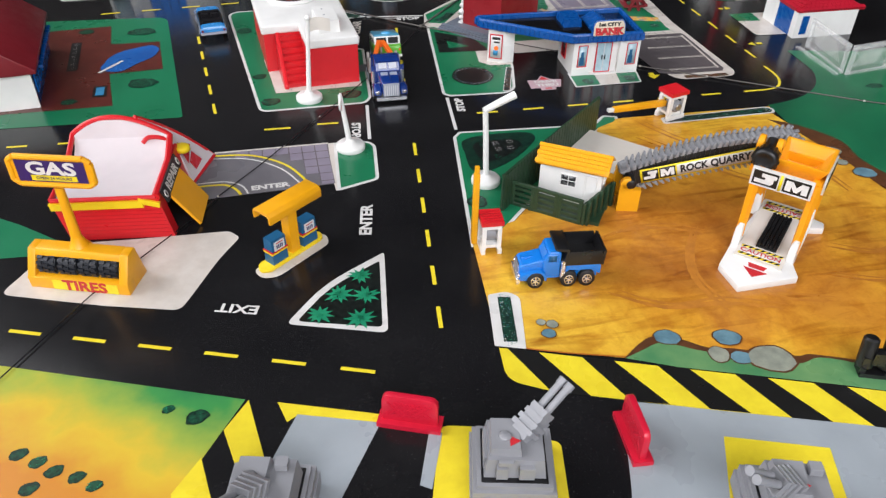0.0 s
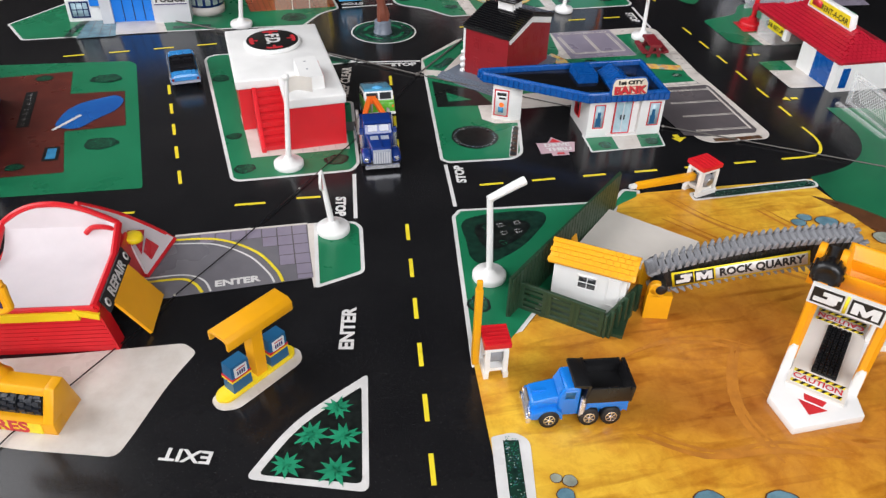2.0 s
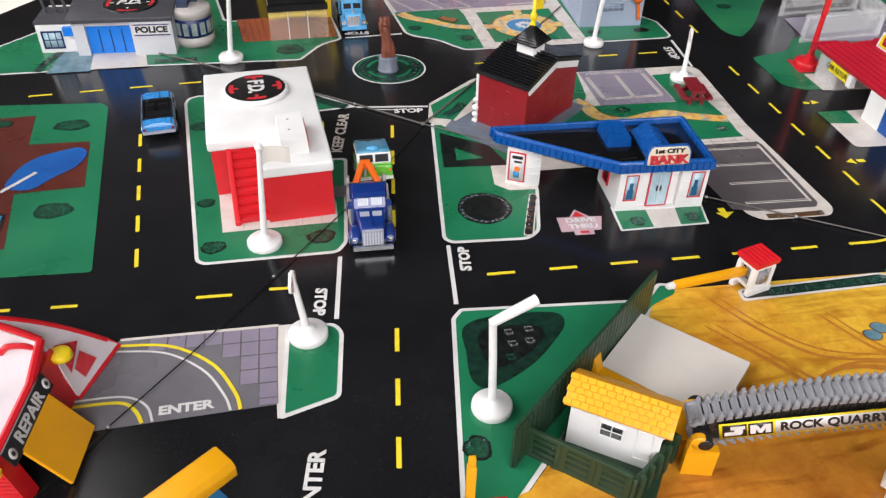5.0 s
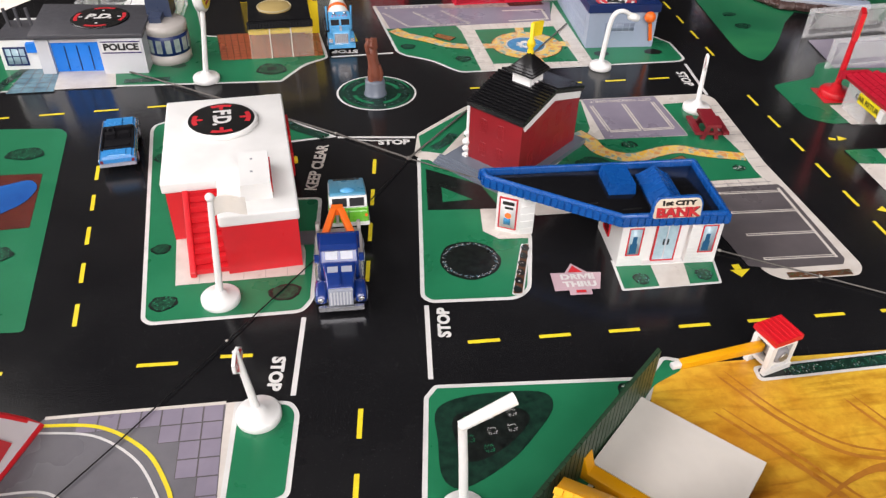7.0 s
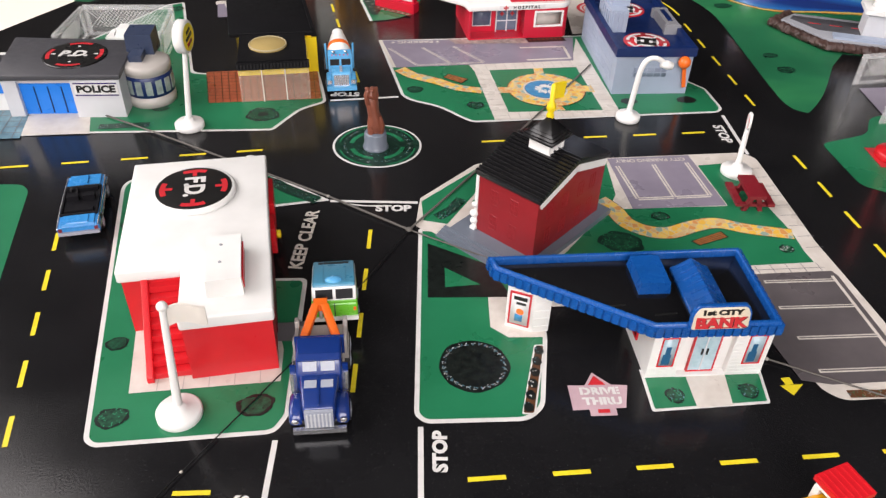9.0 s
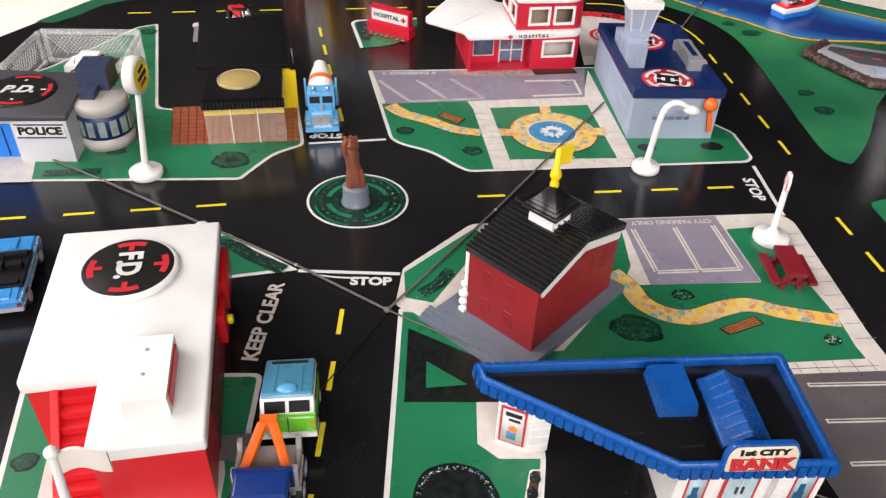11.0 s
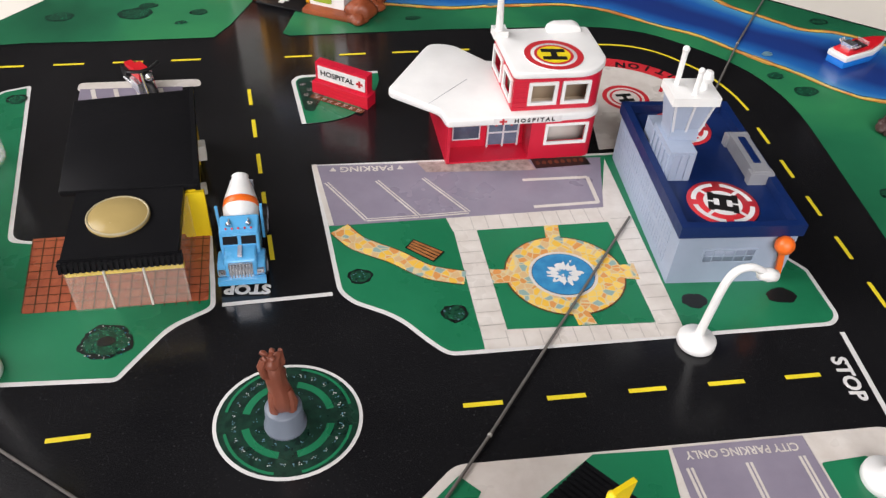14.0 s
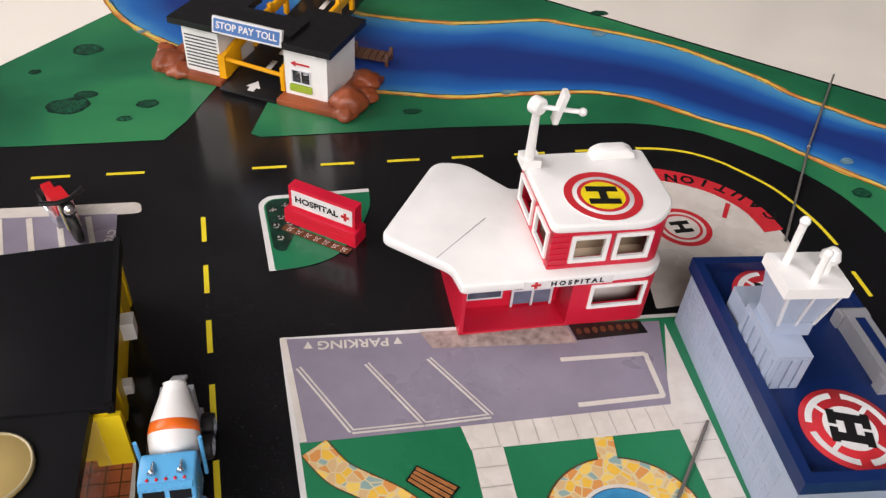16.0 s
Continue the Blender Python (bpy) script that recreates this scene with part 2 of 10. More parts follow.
WHITE = plastic("white_plastic", (0.8, 0.8, 0.78), 0.35, translucent=0.1)
CREAM = plastic("cream_plastic", (0.72, 0.68, 0.62), 0.4)
TAN = plastic("tan_plastic", (0.5, 0.4, 0.28), 0.45)
RED = plastic("red_plastic", (0.62, 0.012, 0.02), 0.33)
CRIMSON = plastic("crimson_plastic", (0.58, 0.01, 0.035), 0.36)
BARN = plastic("barn_red_plastic", (0.27, 0.012, 0.018), 0.38)
MAROON = plastic("maroon_plastic", (0.2, 0.012, 0.02), 0.4)
YELLOW = plastic("yellow_plastic", (0.83, 0.38, 0.006), 0.38)
LEMON = plastic("lemon_plastic", (0.85, 0.62, 0.015), 0.4)
ORANGE = plastic("orange_plastic", (0.85, 0.15, 0.015), 0.36)
BLUE = plastic("blue_plastic", (0.002, 0.075, 0.31), 0.26)
NAVY = plastic("navy_plastic", (0.003, 0.018, 0.095), 0.4)
SKY = plastic("sky_blue_paint", (0.008, 0.19, 0.66), 0.2, coat=0.3)
TEAL = plastic("petrol_blue_plastic", (0.012, 0.1, 0.22), 0.35)
CAB_BLUE = plastic("light_blue_paint", (0.1, 0.42, 0.75), 0.25, coat=0.3)
DEEP_BLUE = plastic("deep_blue_paint", (0.006, 0.032, 0.19), 0.2, coat=0.6)
GREY = plastic("grey_plastic", (0.27, 0.275, 0.295), 0.4)
PALE_BLUE = plastic("pale_blue_plastic", (0.33, 0.39, 0.5), 0.4)
PALE_GREY = plastic("pale_grey_plastic", (0.6, 0.61, 0.64), 0.4)
STEEL_GREY = plastic("steel_grey_plastic", (0.3, 0.31, 0.34), 0.4)
CHARCOAL = plastic("charcoal_plastic", (0.06, 0.06, 0.068), 0.42)
BLACK = plastic("black_plastic", (0.009, 0.009, 0.01), 0.32)
DARK_GREEN = plastic("dark_green_plastic", (0.02, 0.05, 0.025), 0.42)
GREEN = plastic("green_paint", (0.12, 0.45, 0.03), 0.3, coat=0.3)
TYRE = plastic("tyre_rubber", (0.012, 0.012, 0.013), 0.6)
ROCK = plastic("brown_rock_plastic", (0.3, 0.07, 0.025), 0.4, 300, 0.5)
BRONZE = plastic("brown_statue_plastic", (0.2, 0.06, 0.035), 0.38)
CHROME = metal("chrome", (0.86, 0.87, 0.9), 0.26)
SILVER = plastic("silver_paint", (0.36, 0.39, 0.46), 0.25, coat=0.3)
GLOSS_BLACK = plastic("gloss_black_plastic", (0.008, 0.008, 0.009), 0.2)
BLACK_WINDOW = matte("black_window_print", (0.01, 0.01, 0.012), 0.4)
ROOF_BLACK = matte("black_roof_plastic", (0.009, 0.009, 0.01), 0.34, 0.06)
STICKER_CREAM = printed("sticker_cream", (0.72, 0.64, 0.5), None, 200, 0.4)
ROOF_GLOSS = plastic("glossy_black_roof", (0.006, 0.006, 0.007), 0.16)
STEEL = metal("brushed_steel", (0.5, 0.5, 0.5), 0.35)
CLEAR = clear("clear_plastic")
SMOKED = clear("tan_clear_plastic", (0.9, 0.75, 0.65), 0.12, 0.87)
STICKER = printed("sticker_white", (0.75, 0.75, 0.74), None, 200, 0.35)
STICKER_YELLOW = printed("sticker_yellow", (0.85, 0.68, 0.02), None, 200, 0.35)
STICKER_NAVY = printed("sticker_navy", (0.03, 0.012, 0.13), None, 200, 0.35)
STICKER_BLUE = printed("sticker_blue", (0.06, 0.17, 0.42), None, 200, 0.35)
GLASS_DARK = plastic("tinted_glass", (0.02, 0.022, 0.025), 0.1, coat=0.5)
GLASS_PRINT = printed("printed_glass", (0.45, 0.6, 0.66), (0.3, 0.45, 0.52), 220, 0.2)
CORD = plastic("elastic_cord", (0.12, 0.11, 0.1), 0.7)
FLOOR_CREAM = printed("cream_floor", (0.88, 0.83, 0.74), (0.84, 0.79, 0.7), 3, 0.6)
# Wall paint made near black, so the gloss mirrors walls as if unlit.
DARKENED_WALL = printed("darkened_wall_paint", (0.055, 0.05, 0.048), (0.045, 0.042, 0.04), 2, 0.6)
CEILING_PAINT = printed("ceiling_paint", (0.27, 0.265, 0.26), (0.24, 0.235, 0.23), 2, 0.6)
WALL_PAINT = printed("wall_paint", (0.75, 0.73, 0.69), (0.71, 0.69, 0.65), 2, 0.6)

# ---- mesh helpers: all lengths below are millimetres, turned into metres when a mesh is linked ----
MM = 0.001


def view_fitted(x, y):
    """Shifts a place of the printed plan by a small warp fitted to the camera's view."""
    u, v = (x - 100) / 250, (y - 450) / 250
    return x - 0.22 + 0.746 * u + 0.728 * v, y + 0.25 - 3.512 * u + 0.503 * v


def view_fitted_turn(x, y, turn):
    """A direction of the plan at that place, after the same warp."""
    (a, b), (c, d) = view_fitted(x, y), view_fitted(x + math.cos(radians(turn)), y + math.sin(radians(turn)))
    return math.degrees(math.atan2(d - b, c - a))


def thing(name, x, y, turn=0.0, label="", category="", group="", z=0.0, fit_view=True):
    ob = new(name)
    ob.empty_display_size = 0.01
    if fit_view:
        turn, (x, y) = view_fitted_turn(x, y, turn), view_fitted(x, y)
    ob.matrix_world = pose(x * MM, y * MM, z * MM, 0, 0, turn)
    return tagged(ob, label, category, group)


def finish(bm, sharp=32):
    for f in bm.faces:
        f.smooth = True
    lim = radians(sharp)
    for e in bm.edges:
        if len(e.link_faces) == 2 and e.calc_face_angle(0) > lim:
            e.smooth = False


def to_mesh(name, bm, material):
    finish(bm)
    bmesh.ops.scale(bm, vec=(MM, MM, MM), verts=bm.verts)
    me = bpy.data.meshes.new(name)
    bm.to_mesh(me)
    bm.free()
    me.materials.append(material)
    return me


def part(name, bm, material, parent, label=""):
    ob = new(name, to_mesh(name, bm, material))
    ob.parent = parent
    return tagged(ob, label)


def join(*bms):
    out = bmesh.new()
    for b in bms:
        me = bpy.data.meshes.new("tmp")
        b.to_mesh(me)
        b.free()
        out.from_mesh(me)
        bpy.data.meshes.remove(me)
    return out


def moved(bm, x=0, y=0, z=0, rx=0, ry=0, rz=0):
    bm.transform(pose(x, y, z, rx, ry, rz))
    return bm


def soften(bm, w, seg=2):
    if w > 0:
        edges = [e for e in bm.edges if len(e.link_faces) == 2 and e.calc_face_angle(0) > radians(25)]
        bmesh.ops.bevel(bm, geom=edges, offset=w, segments=seg, profile=0.5, affect="EDGES", clamp_overlap=True)
    return bm


def box(x0, x1, y0, y1, z0, z1, w=0.3, taper=0.0, seg=2):
    """A block with rounded edges; taper draws the top in on all sides."""
    bm = bmesh.new()
    t = taper
    v = [bm.verts.new(c) for c in ((x0, y0, z0), (x1, y0, z0), (x1, y1, z0), (x0, y1, z0), (x0 + t, y0 + t, z1), (x1 - t, y0 + t, z1), (x1 - t, y1 - t, z1), (x0 + t, y1 - t, z1))]
    for q in ((3, 2, 1, 0), (4, 5, 6, 7), (0, 1, 5, 4), (1, 2, 6, 5), (2, 3, 7, 6), (3, 0, 4, 7)):
        bm.faces.new([v[i] for i in q])
    return soften(bm, w, seg)


def prism(pts, z0, z1, w=0.3, seg=2):
    """A block over a plan outline (counter-clockwise)."""
    bm = bmesh.new()
    lo = [bm.verts.new((x, y, z0)) for x, y in pts]
    hi = [bm.verts.new((x, y, z1)) for x, y in pts]
    bm.faces.new(lo[::-1])
    bm.faces.new(hi)
    for i in range(len(pts)):
        j = (i + 1) % len(pts)
        bm.faces.new((lo[i], lo[j], hi[j], hi[i]))
    bmesh.ops.recalc_face_normals(bm, faces=bm.faces)
    return soften(bm, w, seg)


def profile(pts, x0, x1, w=0.3, seg=2):
    """A block with a side view of (y, z) points, drawn out along x."""
    return moved(prism(pts, x0, x1, w, seg), 0, 0, 0, 90, 0, 90)


def lathe(pts, n=32, cap=True):
    """Turned round z from (radius, height) points, bottom to top."""
    bm = bmesh.new()
    rings = [[bm.verts.new((r * math.cos(2 * math.pi * i / n), r * math.sin(2 * math.pi * i / n), z)) for i in range(n)] for r, z in pts]
    for a, b in zip(rings, rings[1:]):
        for i in range(n):
            j = (i + 1) % n
            bm.faces.new((a[i], a[j], b[j], b[i]))
    if cap:
        bm.faces.new(rings[0][::-1])
        bm.faces.new(rings[-1])
    return bm


def cyl(r, z0, z1, n=28, w=0.3, r2=None):
    r2 = r if r2 is None else r2
    w = min(w, r * 0.5, (z1 - z0) * 0.4)
    return lathe([(r - w, z0), (r, z0 + w), (r2, z1 - w), (r2 - w, z1)], n)


def ball(r, n=16, sz=1.0):
    return lathe([(max(0.02, r * math.sin(math.pi * i / n)), -r * sz * math.cos(math.pi * i / n)) for i in range(n + 1)], n * 2)


def spline(pts, steps=8, closed=False):
    """A smooth line through the given points (2D or 3D)."""
    p = [Vector(q) for q in pts]
    out = []
    n = len(p)
    for i in range(n if closed else n - 1):
        a, b, c, d = (p[(i + k) % n] if closed else p[min(max(i + k, 0), n - 1)] for k in (-1, 0, 1, 2))
        for s in range(steps):
            t = s / steps
            out.append(0.5 * (2 * b + (c - a) * t + (2 * a - 5 * b + 4 * c - d) * t * t + (3 * b - a - 3 * c + d) * t ** 3))
    if not closed:
        out.append(p[-1])
    return [tuple(q) for q in out]


def tube(pts, r, n=10, r2=None):
    """A round bar along 3D points, with closed ends."""
    bm = bmesh.new()
    p = [Vector(q) for q in pts]
    r2 = r if r2 is None else r2
    rings = []
    up = None
    for i, q in enumerate(p):
        d = (p[min(i + 1, len(p) - 1)] - p[max(i - 1, 0)]).normalized()
        up = d.orthogonal().normalized() if up is None else (up - d * up.dot(d)).normalized()
        side = d.cross(up)
        k = r + (r2 - r) * i / max(1, len(p) - 1)
        rings.append([bm.verts.new(q + (up * math.cos(2 * math.pi * j / n) + side * math.sin(2 * math.pi * j / n)) * k) for j in range(n)])
    for a, b in zip(rings, rings[1:]):
        for i in range(n):
            j = (i + 1) % n
            bm.faces.new((a[i], a[j], b[j], b[i]))
    bm.faces.new(rings[0][::-1])
    bm.faces.new(rings[-1])
    bmesh.ops.recalc_face_normals(bm, faces=bm.faces)
    return bm


def rounded(pts, r=2.0, n=5):
    """An outline with rounded corners; r: one radius or one per corner."""
    out = []
    k = len(pts)
    rs = r if isinstance(r, (list, tuple)) else [r] * k
    for i in range(k):
        a, b, c = Vector(pts[i - 1]), Vector(pts[i]), Vector(pts[(i + 1) % k])
        u, v = (a - b), (c - b)
        lim = min(rs[i], u.length * 0.45, v.length * 0.45)
        if lim < 0.05:
            out.append(tuple(b))
            continue
        p, q = b + u.normalized() * lim, b + v.normalized() * lim
        for s in range(n + 1):
            t = s / n
            out.append(tuple((1 - t) ** 2 * p + 2 * t * (1 - t) * b + t * t * q))
    return out


def inset(pts, d):
    """The outline moved inwards by d (counter-clockwise outlines)."""
    out = []
    k = len(pts)
    for i in range(k):
        a, b, c = Vector(pts[i - 1]), Vector(pts[i]), Vector(pts[(i + 1) % k])
        u, v = (b - a).normalized(), (c - b).normalized()
        nu, nv = Vector((-u.y, u.x)), Vector((-v.y, v.x))
        m = nu + nv
        m = m / max(0.25, m.dot(m) / 2)
        out.append(tuple(b + m * d))
    return out


def ccw(pts):
    area = sum(pts[i - 1][0] * pts[i][1] - pts[i][0] * pts[i - 1][1] for i in range(len(pts)))
    return list(pts) if area > 0 else list(pts)[::-1]


def flat(pts, z):
    bm = bmesh.new()
    f = bm.faces.new([bm.verts.new((x, y, z)) for x, y in ccw(pts)])
    f.normal_update()
    bmesh.ops.triangulate(bm, faces=[f])
    return bm


def band(pts, w, z, w2=None):
    """A flat ribbon along 2D points."""
    bm = bmesh.new()
    p = [Vector(q[:2]) for q in pts]
    w2 = w if w2 is None else w2
    last = None
    for i, q in enumerate(p):
        d = (p[min(i + 1, len(p) - 1)] - p[max(i - 1, 0)]).normalized()
        s = Vector((-d.y, d.x)) * (w + (w2 - w) * i / max(1, len(p) - 1)) / 2
        row = (bm.verts.new((*(q + s), z)), bm.verts.new((*(q - s), z)))
        if last:
            bm.faces.new((last[0], last[1], row[1], row[0]))
        last = row
    return bm


def blob(cx, cy, rx, ry, turn=0, wob=0.12, n=26, seed=1):
    rnd = random.Random(seed)
    ph = [rnd.uniform(0, 6.28) for _ in range(4)]
    out = []
    for i in range(n):
        a = 2 * math.pi * i / n
        k = 1 + wob * (0.5 * math.sin(3 * a + ph[0]) + 0.4 * math.sin(5 * a + ph[1]) + 0.3 * math.sin(8 * a + ph[2])) + rnd.uniform(-wob, wob) * 0.3
        x, y = rx * k * math.cos(a), ry * k * math.sin(a)
        c, s = math.cos(radians(turn)), math.sin(radians(turn))
        out.append((cx + c * x - s * y, cy + s * x + c * y))
    return out


def arc(cx, cy, r, a0, a1, n=16, ry=None):
    ry = r if ry is None else ry
    return [(cx + r * math.cos(radians(a0 + (a1 - a0) * i / n)), cy + ry * math.sin(radians(a0 + (a1 - a0) * i / n))) for i in range(n + 1)]


def ring(cx, cy, r0, r1, z, a0=0, a1=360, n=40, k=1.0):
    bm = bmesh.new()
    rows = [[bm.verts.new((cx + r * math.cos(radians(a0 + (a1 - a0) * i / n)), cy + k * r * math.sin(radians(a0 + (a1 - a0) * i / n)), z)) for r in (r0, r1)] for i in range(n + 1)]
    for a, b in zip(rows, rows[1:]):
        bm.faces.new((a[0], a[1], b[1], b[0]))
    return bm


def words(text, size, m, material, parent, name="lettering", deep=0.05, bold=0.0, stretch=1.0, align="CENTER", label=""):
    """Lettering, as a mesh. size: height of capitals in mm; m: pose in mm under the parent."""
    cu = bpy.data.curves.new("tmp", "FONT")
    cu.body, cu.size, cu.align_x, cu.align_y = text, size / 0.69, align, "CENTER"
    cu.extrude, cu.offset, cu.resolution_u = deep, bold, 3
    ob = bpy.data.objects.new("tmp", cu)
    scene.collection.objects.link(ob)
    dg = bpy.context.evaluated_depsgraph_get()
    me = bpy.data.meshes.new_from_object(ob.evaluated_get(dg))
    bpy.data.objects.remove(ob)
    bpy.data.curves.remove(cu)
    me.transform(Matrix.Diagonal((MM, MM, MM, 1)) @ m @ Matrix.Diagonal((stretch, 1, 1, 1)))
    me.name = name
    me.materials.clear()
    me.materials.append(material)
    o = new(name, me)
    o.parent = parent
    return tagged(o, label)


def sideways(pts, y0, y1, w=0.3, seg=2):
    """A block with a side view of (x, z) points, drawn out along y."""
    return moved(prism(ccw(pts), -y1, -y0, w, seg), 0, 0, 0, 90, 0, 0)


def frame_ring(x0, x1, z0, z1, y0, y1, w):
    """A rectangular frame in one piece, its face along -y."""
    bm = bmesh.new()
    lay = []
    for y in (y0, y1):
        for d in (0, w):
            lay.append([bm.verts.new((x, y, z)) for x, z in ((x0 + d, z0 + d), (x1 - d, z0 + d), (x1 - d, z1 - d), (x0 + d, z1 - d))])
    a, b, c, d = lay
    for p, q in ((a, b), (b, d), (d, c), (c, a)):
        for i in range(4):
            j = (i + 1) % 4
            bm.faces.new((p[i], p[j], q[j], q[i]))
    bmesh.ops.recalc_face_normals(bm, faces=bm.faces)
    return soften(bm, min(0.15, w * 0.25), 1)


def upright(x, y, z, face=0, tilt=0):
    """Pose of lettering on an upright face that looks along -y, turned by face degrees about z."""
    return pose(x, y, z, 0, 0, face) @ pose(0, 0, 0, 90 - tilt, 0, 0)

# ---- the room that closes the place ----


def slab(name, x0, x1, y0, y1, z0, z1, material, label):
    ob = new(name, to_mesh(name, box(x0, x1, y0, y1, z0, z1, 0), material))
    return tagged(ob, label, name.split("_")[0], kind="structure")


slab("floor", -2000, 2200, -2000, 3000, -60, -6, FLOOR_CREAM, "smooth cream floor under the play board")
slab("ceiling", -2100, 2300, -2100, 3100, 2500, 2560, CEILING_PAINT, "plain light grey painted ceiling")
# Two unseen walls, darkened to keep reflections on the board dim.
slab("wall_north", -2100, 2300, 3002, 3100, -6, 2500, DARKENED_WALL, "unseen wall darkened to dim reflections in the board")
slab("wall_east", 2202, 2300, -2000, 3000, -6, 2500, DARKENED_WALL, "unseen east wall darkened to dim reflections in the board")


def pierced_wall(name, along_x, place, a0, a1, o0, o1, sill, head):
    """A wall with one window opening, from four blocks in one mesh."""
    cuts = [(a0, o0, -6, 2500), (o1, a1, -6, 2500), (o0, o1, -6, sill), (o0, o1, head, 2500)]
    bms = [box(p, q, place[0], place[1], z0, z1, 0) if along_x else box(place[0], place[1], p, q, z0, z1, 0) for p, q, z0, z1 in cuts]
    return tagged(new(name, to_mesh(name, join(*bms), WALL_PAINT)), "off-white painted wall with a wide window opening", "wall", kind="structure")


pierced_wall("wall_west", False, (-2098, -2002), -2000, 3000, -450, 2250, 700, 2400)
pierced_wall("wall_south", True, (-2098, -2002), -2000, 2200, -1250, 1250, 800, 2400)

# ---- the board ----
BOARD = [(97, 962.5), (-460, 149), (262, -355), (800, 403.6)]
board = new("ground", to_mesh("ground", prism(BOARD[::-1] if ccw(BOARD) != BOARD else BOARD, -6, 0, 0.8), ROAD))
tagged(board, "glossy black play board printed with roads, lawns and a river, lying on the floor", "play board", kind="structure")

L1, L2, L3, L4, L5 = 0.10, 0.20, 0.30, 0.40, 0.50


LAYER = [0]


def nudge():
    """Inks laid at one level are kept a hair apart, in the order of printing."""
    LAYER[0] += 1
    return (LAYER[0] % 20) * 0.004


def sheet(name, pts, z, material, label="", parent=None):
    z += nudge()
    return part(name, flat(pts, z), material, parent or board, label)


def strip(name, pts, w, z, material, label="", w2=None, parent=None):
    z += nudge()
    return part(name, band(pts, w, z, w2), material, parent or board, label)


DASH = to_mesh("road_dash", flat([(-0.5, -0.5), (0.5, -0.5), (0.5, 0.5), (-0.5, 0.5)], 0), YELLOW_INK)


def dash(x0, y0, x1, y1, w=1.5, z=L1):
    ob = new("road_dash", DASH)
    ob.parent = board
    d = math.hypot(x1 - x0, y1 - y0)
    ob.matrix_local = Matrix.Translation(((x0 + x1) / 2 * MM, (y0 + y1) / 2 * MM, z * MM)) @ Euler((0, 0, math.atan2(y1 - y0, x1 - x0))).to_matrix().to_4x4() @ Matrix.Diagonal((d, w, 1, 1))


def dashes(x0, y0, x1, y1, n, part_on=0.55, w=1.5):
    """n dashes from the start of the first to the end of the last."""
    per = 1 / (n - 1 + part_on)
    for i in range(n):
        a, b = i * per, (i + part_on) * per
        dash(x0 + (x1 - x0) * a, y0 + (y1 - y0) * a, x0 + (x1 - x0) * b, y0 + (y1 - y0) * b, w)


def lawn(name, pts, r, edge=1.5, ink=GREEN_INK, label="green printed lawn with a white kerb line", kerb=WHITE_INK):
    pts = ccw(pts)
    sheet("kerb_line", rounded(pts, r), L1, kerb)
    k = inset(pts, edge)
    rr = [max(0.3, v - edge * 0.6) for v in r] if isinstance(r, list) else max(0.3, r - edge * 0.6)
    return sheet(name, rounded(k, rr), L2, ink, label)


SEED = [10]


def bush(x, y, rx, ry, turn=0, dots=0, ink=BUSH_INK, z=L3, parent=None):
    SEED[0] += 1
    b = sheet("printed_bush", blob(x, y, rx, ry, turn, 0.09, 44, SEED[0]), z, ink)
    rnd = random.Random(SEED[0])
    if ink != BLACK_INK and rx > 1.8:
        bm = flat(blob(x, y, rx * 0.8, ry * 0.8, turn, 0.1, 36, SEED[0] + 500), z + 0.10)
        part("bush_heart", bm, FOLIAGE_INK, b)
        bm = bmesh.new()
        for _ in range(int(10 + rx * ry * 0.9)):
            a, q = rnd.uniform(0, 6.28), math.sqrt(rnd.uniform(0.1, 0.95))
            px, py, r, c = x + rx * q * math.cos(a), y + ry * q * math.sin(a), rnd.uniform(0.25, 0.5), rnd.uniform(0, 6.28)
            bm.faces.new([bm.verts.new((px + r * math.cos(c + k * 1.571) * (1 if k % 2 else 0.45), py + r * math.sin(c + k * 1.571) * (1 if k % 2 else 0.45), z + 0.115)) for k in range(4)])
        part("leaf_fleck", bm, rnd.choice((BUSH_INK, LEAF_INK)), b)
    if dots:
        bm = bmesh.new()
        for _ in range(dots):
            a, q = rnd.uniform(0, 6.28), math.sqrt(rnd.uniform(0, 0.8))
            px, py, r = x + rx * q * math.cos(a), y + ry * q * math.sin(a), rnd.uniform(0.12, 0.3)
            bm.faces.new([bm.verts.new((px + r * math.cos(k * 1.257), py + r * math.sin(k * 1.257), z + 0.13)) for k in range(5)])
        part("blossom", bm, rnd.choice((WHITE_INK, STONE_BLUE)), b)
    return b


def hedge(pts, w, n=24, ink=DARK_GREEN_INK):
    """A printed flower bed: dark ground with pale, blue and green flecks."""
    base = strip("flower_bed", pts, w, L4, ink)
    rnd = random.Random(SEED[0])
    SEED[0] += 1
    line = spline(pts, 12)
    for inkd, share in ((KERB_INK, 0.3), (STONE_BLUE, 0.6), (LEAF_INK, 0.8)):
        bm = bmesh.new()
        for _ in range(int(n * share * 2)):
            px, py = rnd.choice(line)[:2]
            px, py, r = px + rnd.uniform(-0.4, 0.4) * w, py + rnd.uniform(-0.4, 0.4) * w, rnd.uniform(0.08, 0.24)
            bm.faces.new([bm.verts.new((px + r * math.cos(k * 1.257), py + r * math.sin(k * 1.257), L4 + 0.1)) for k in range(5)])
        part("blossom", bm, inkd, base)
    return base


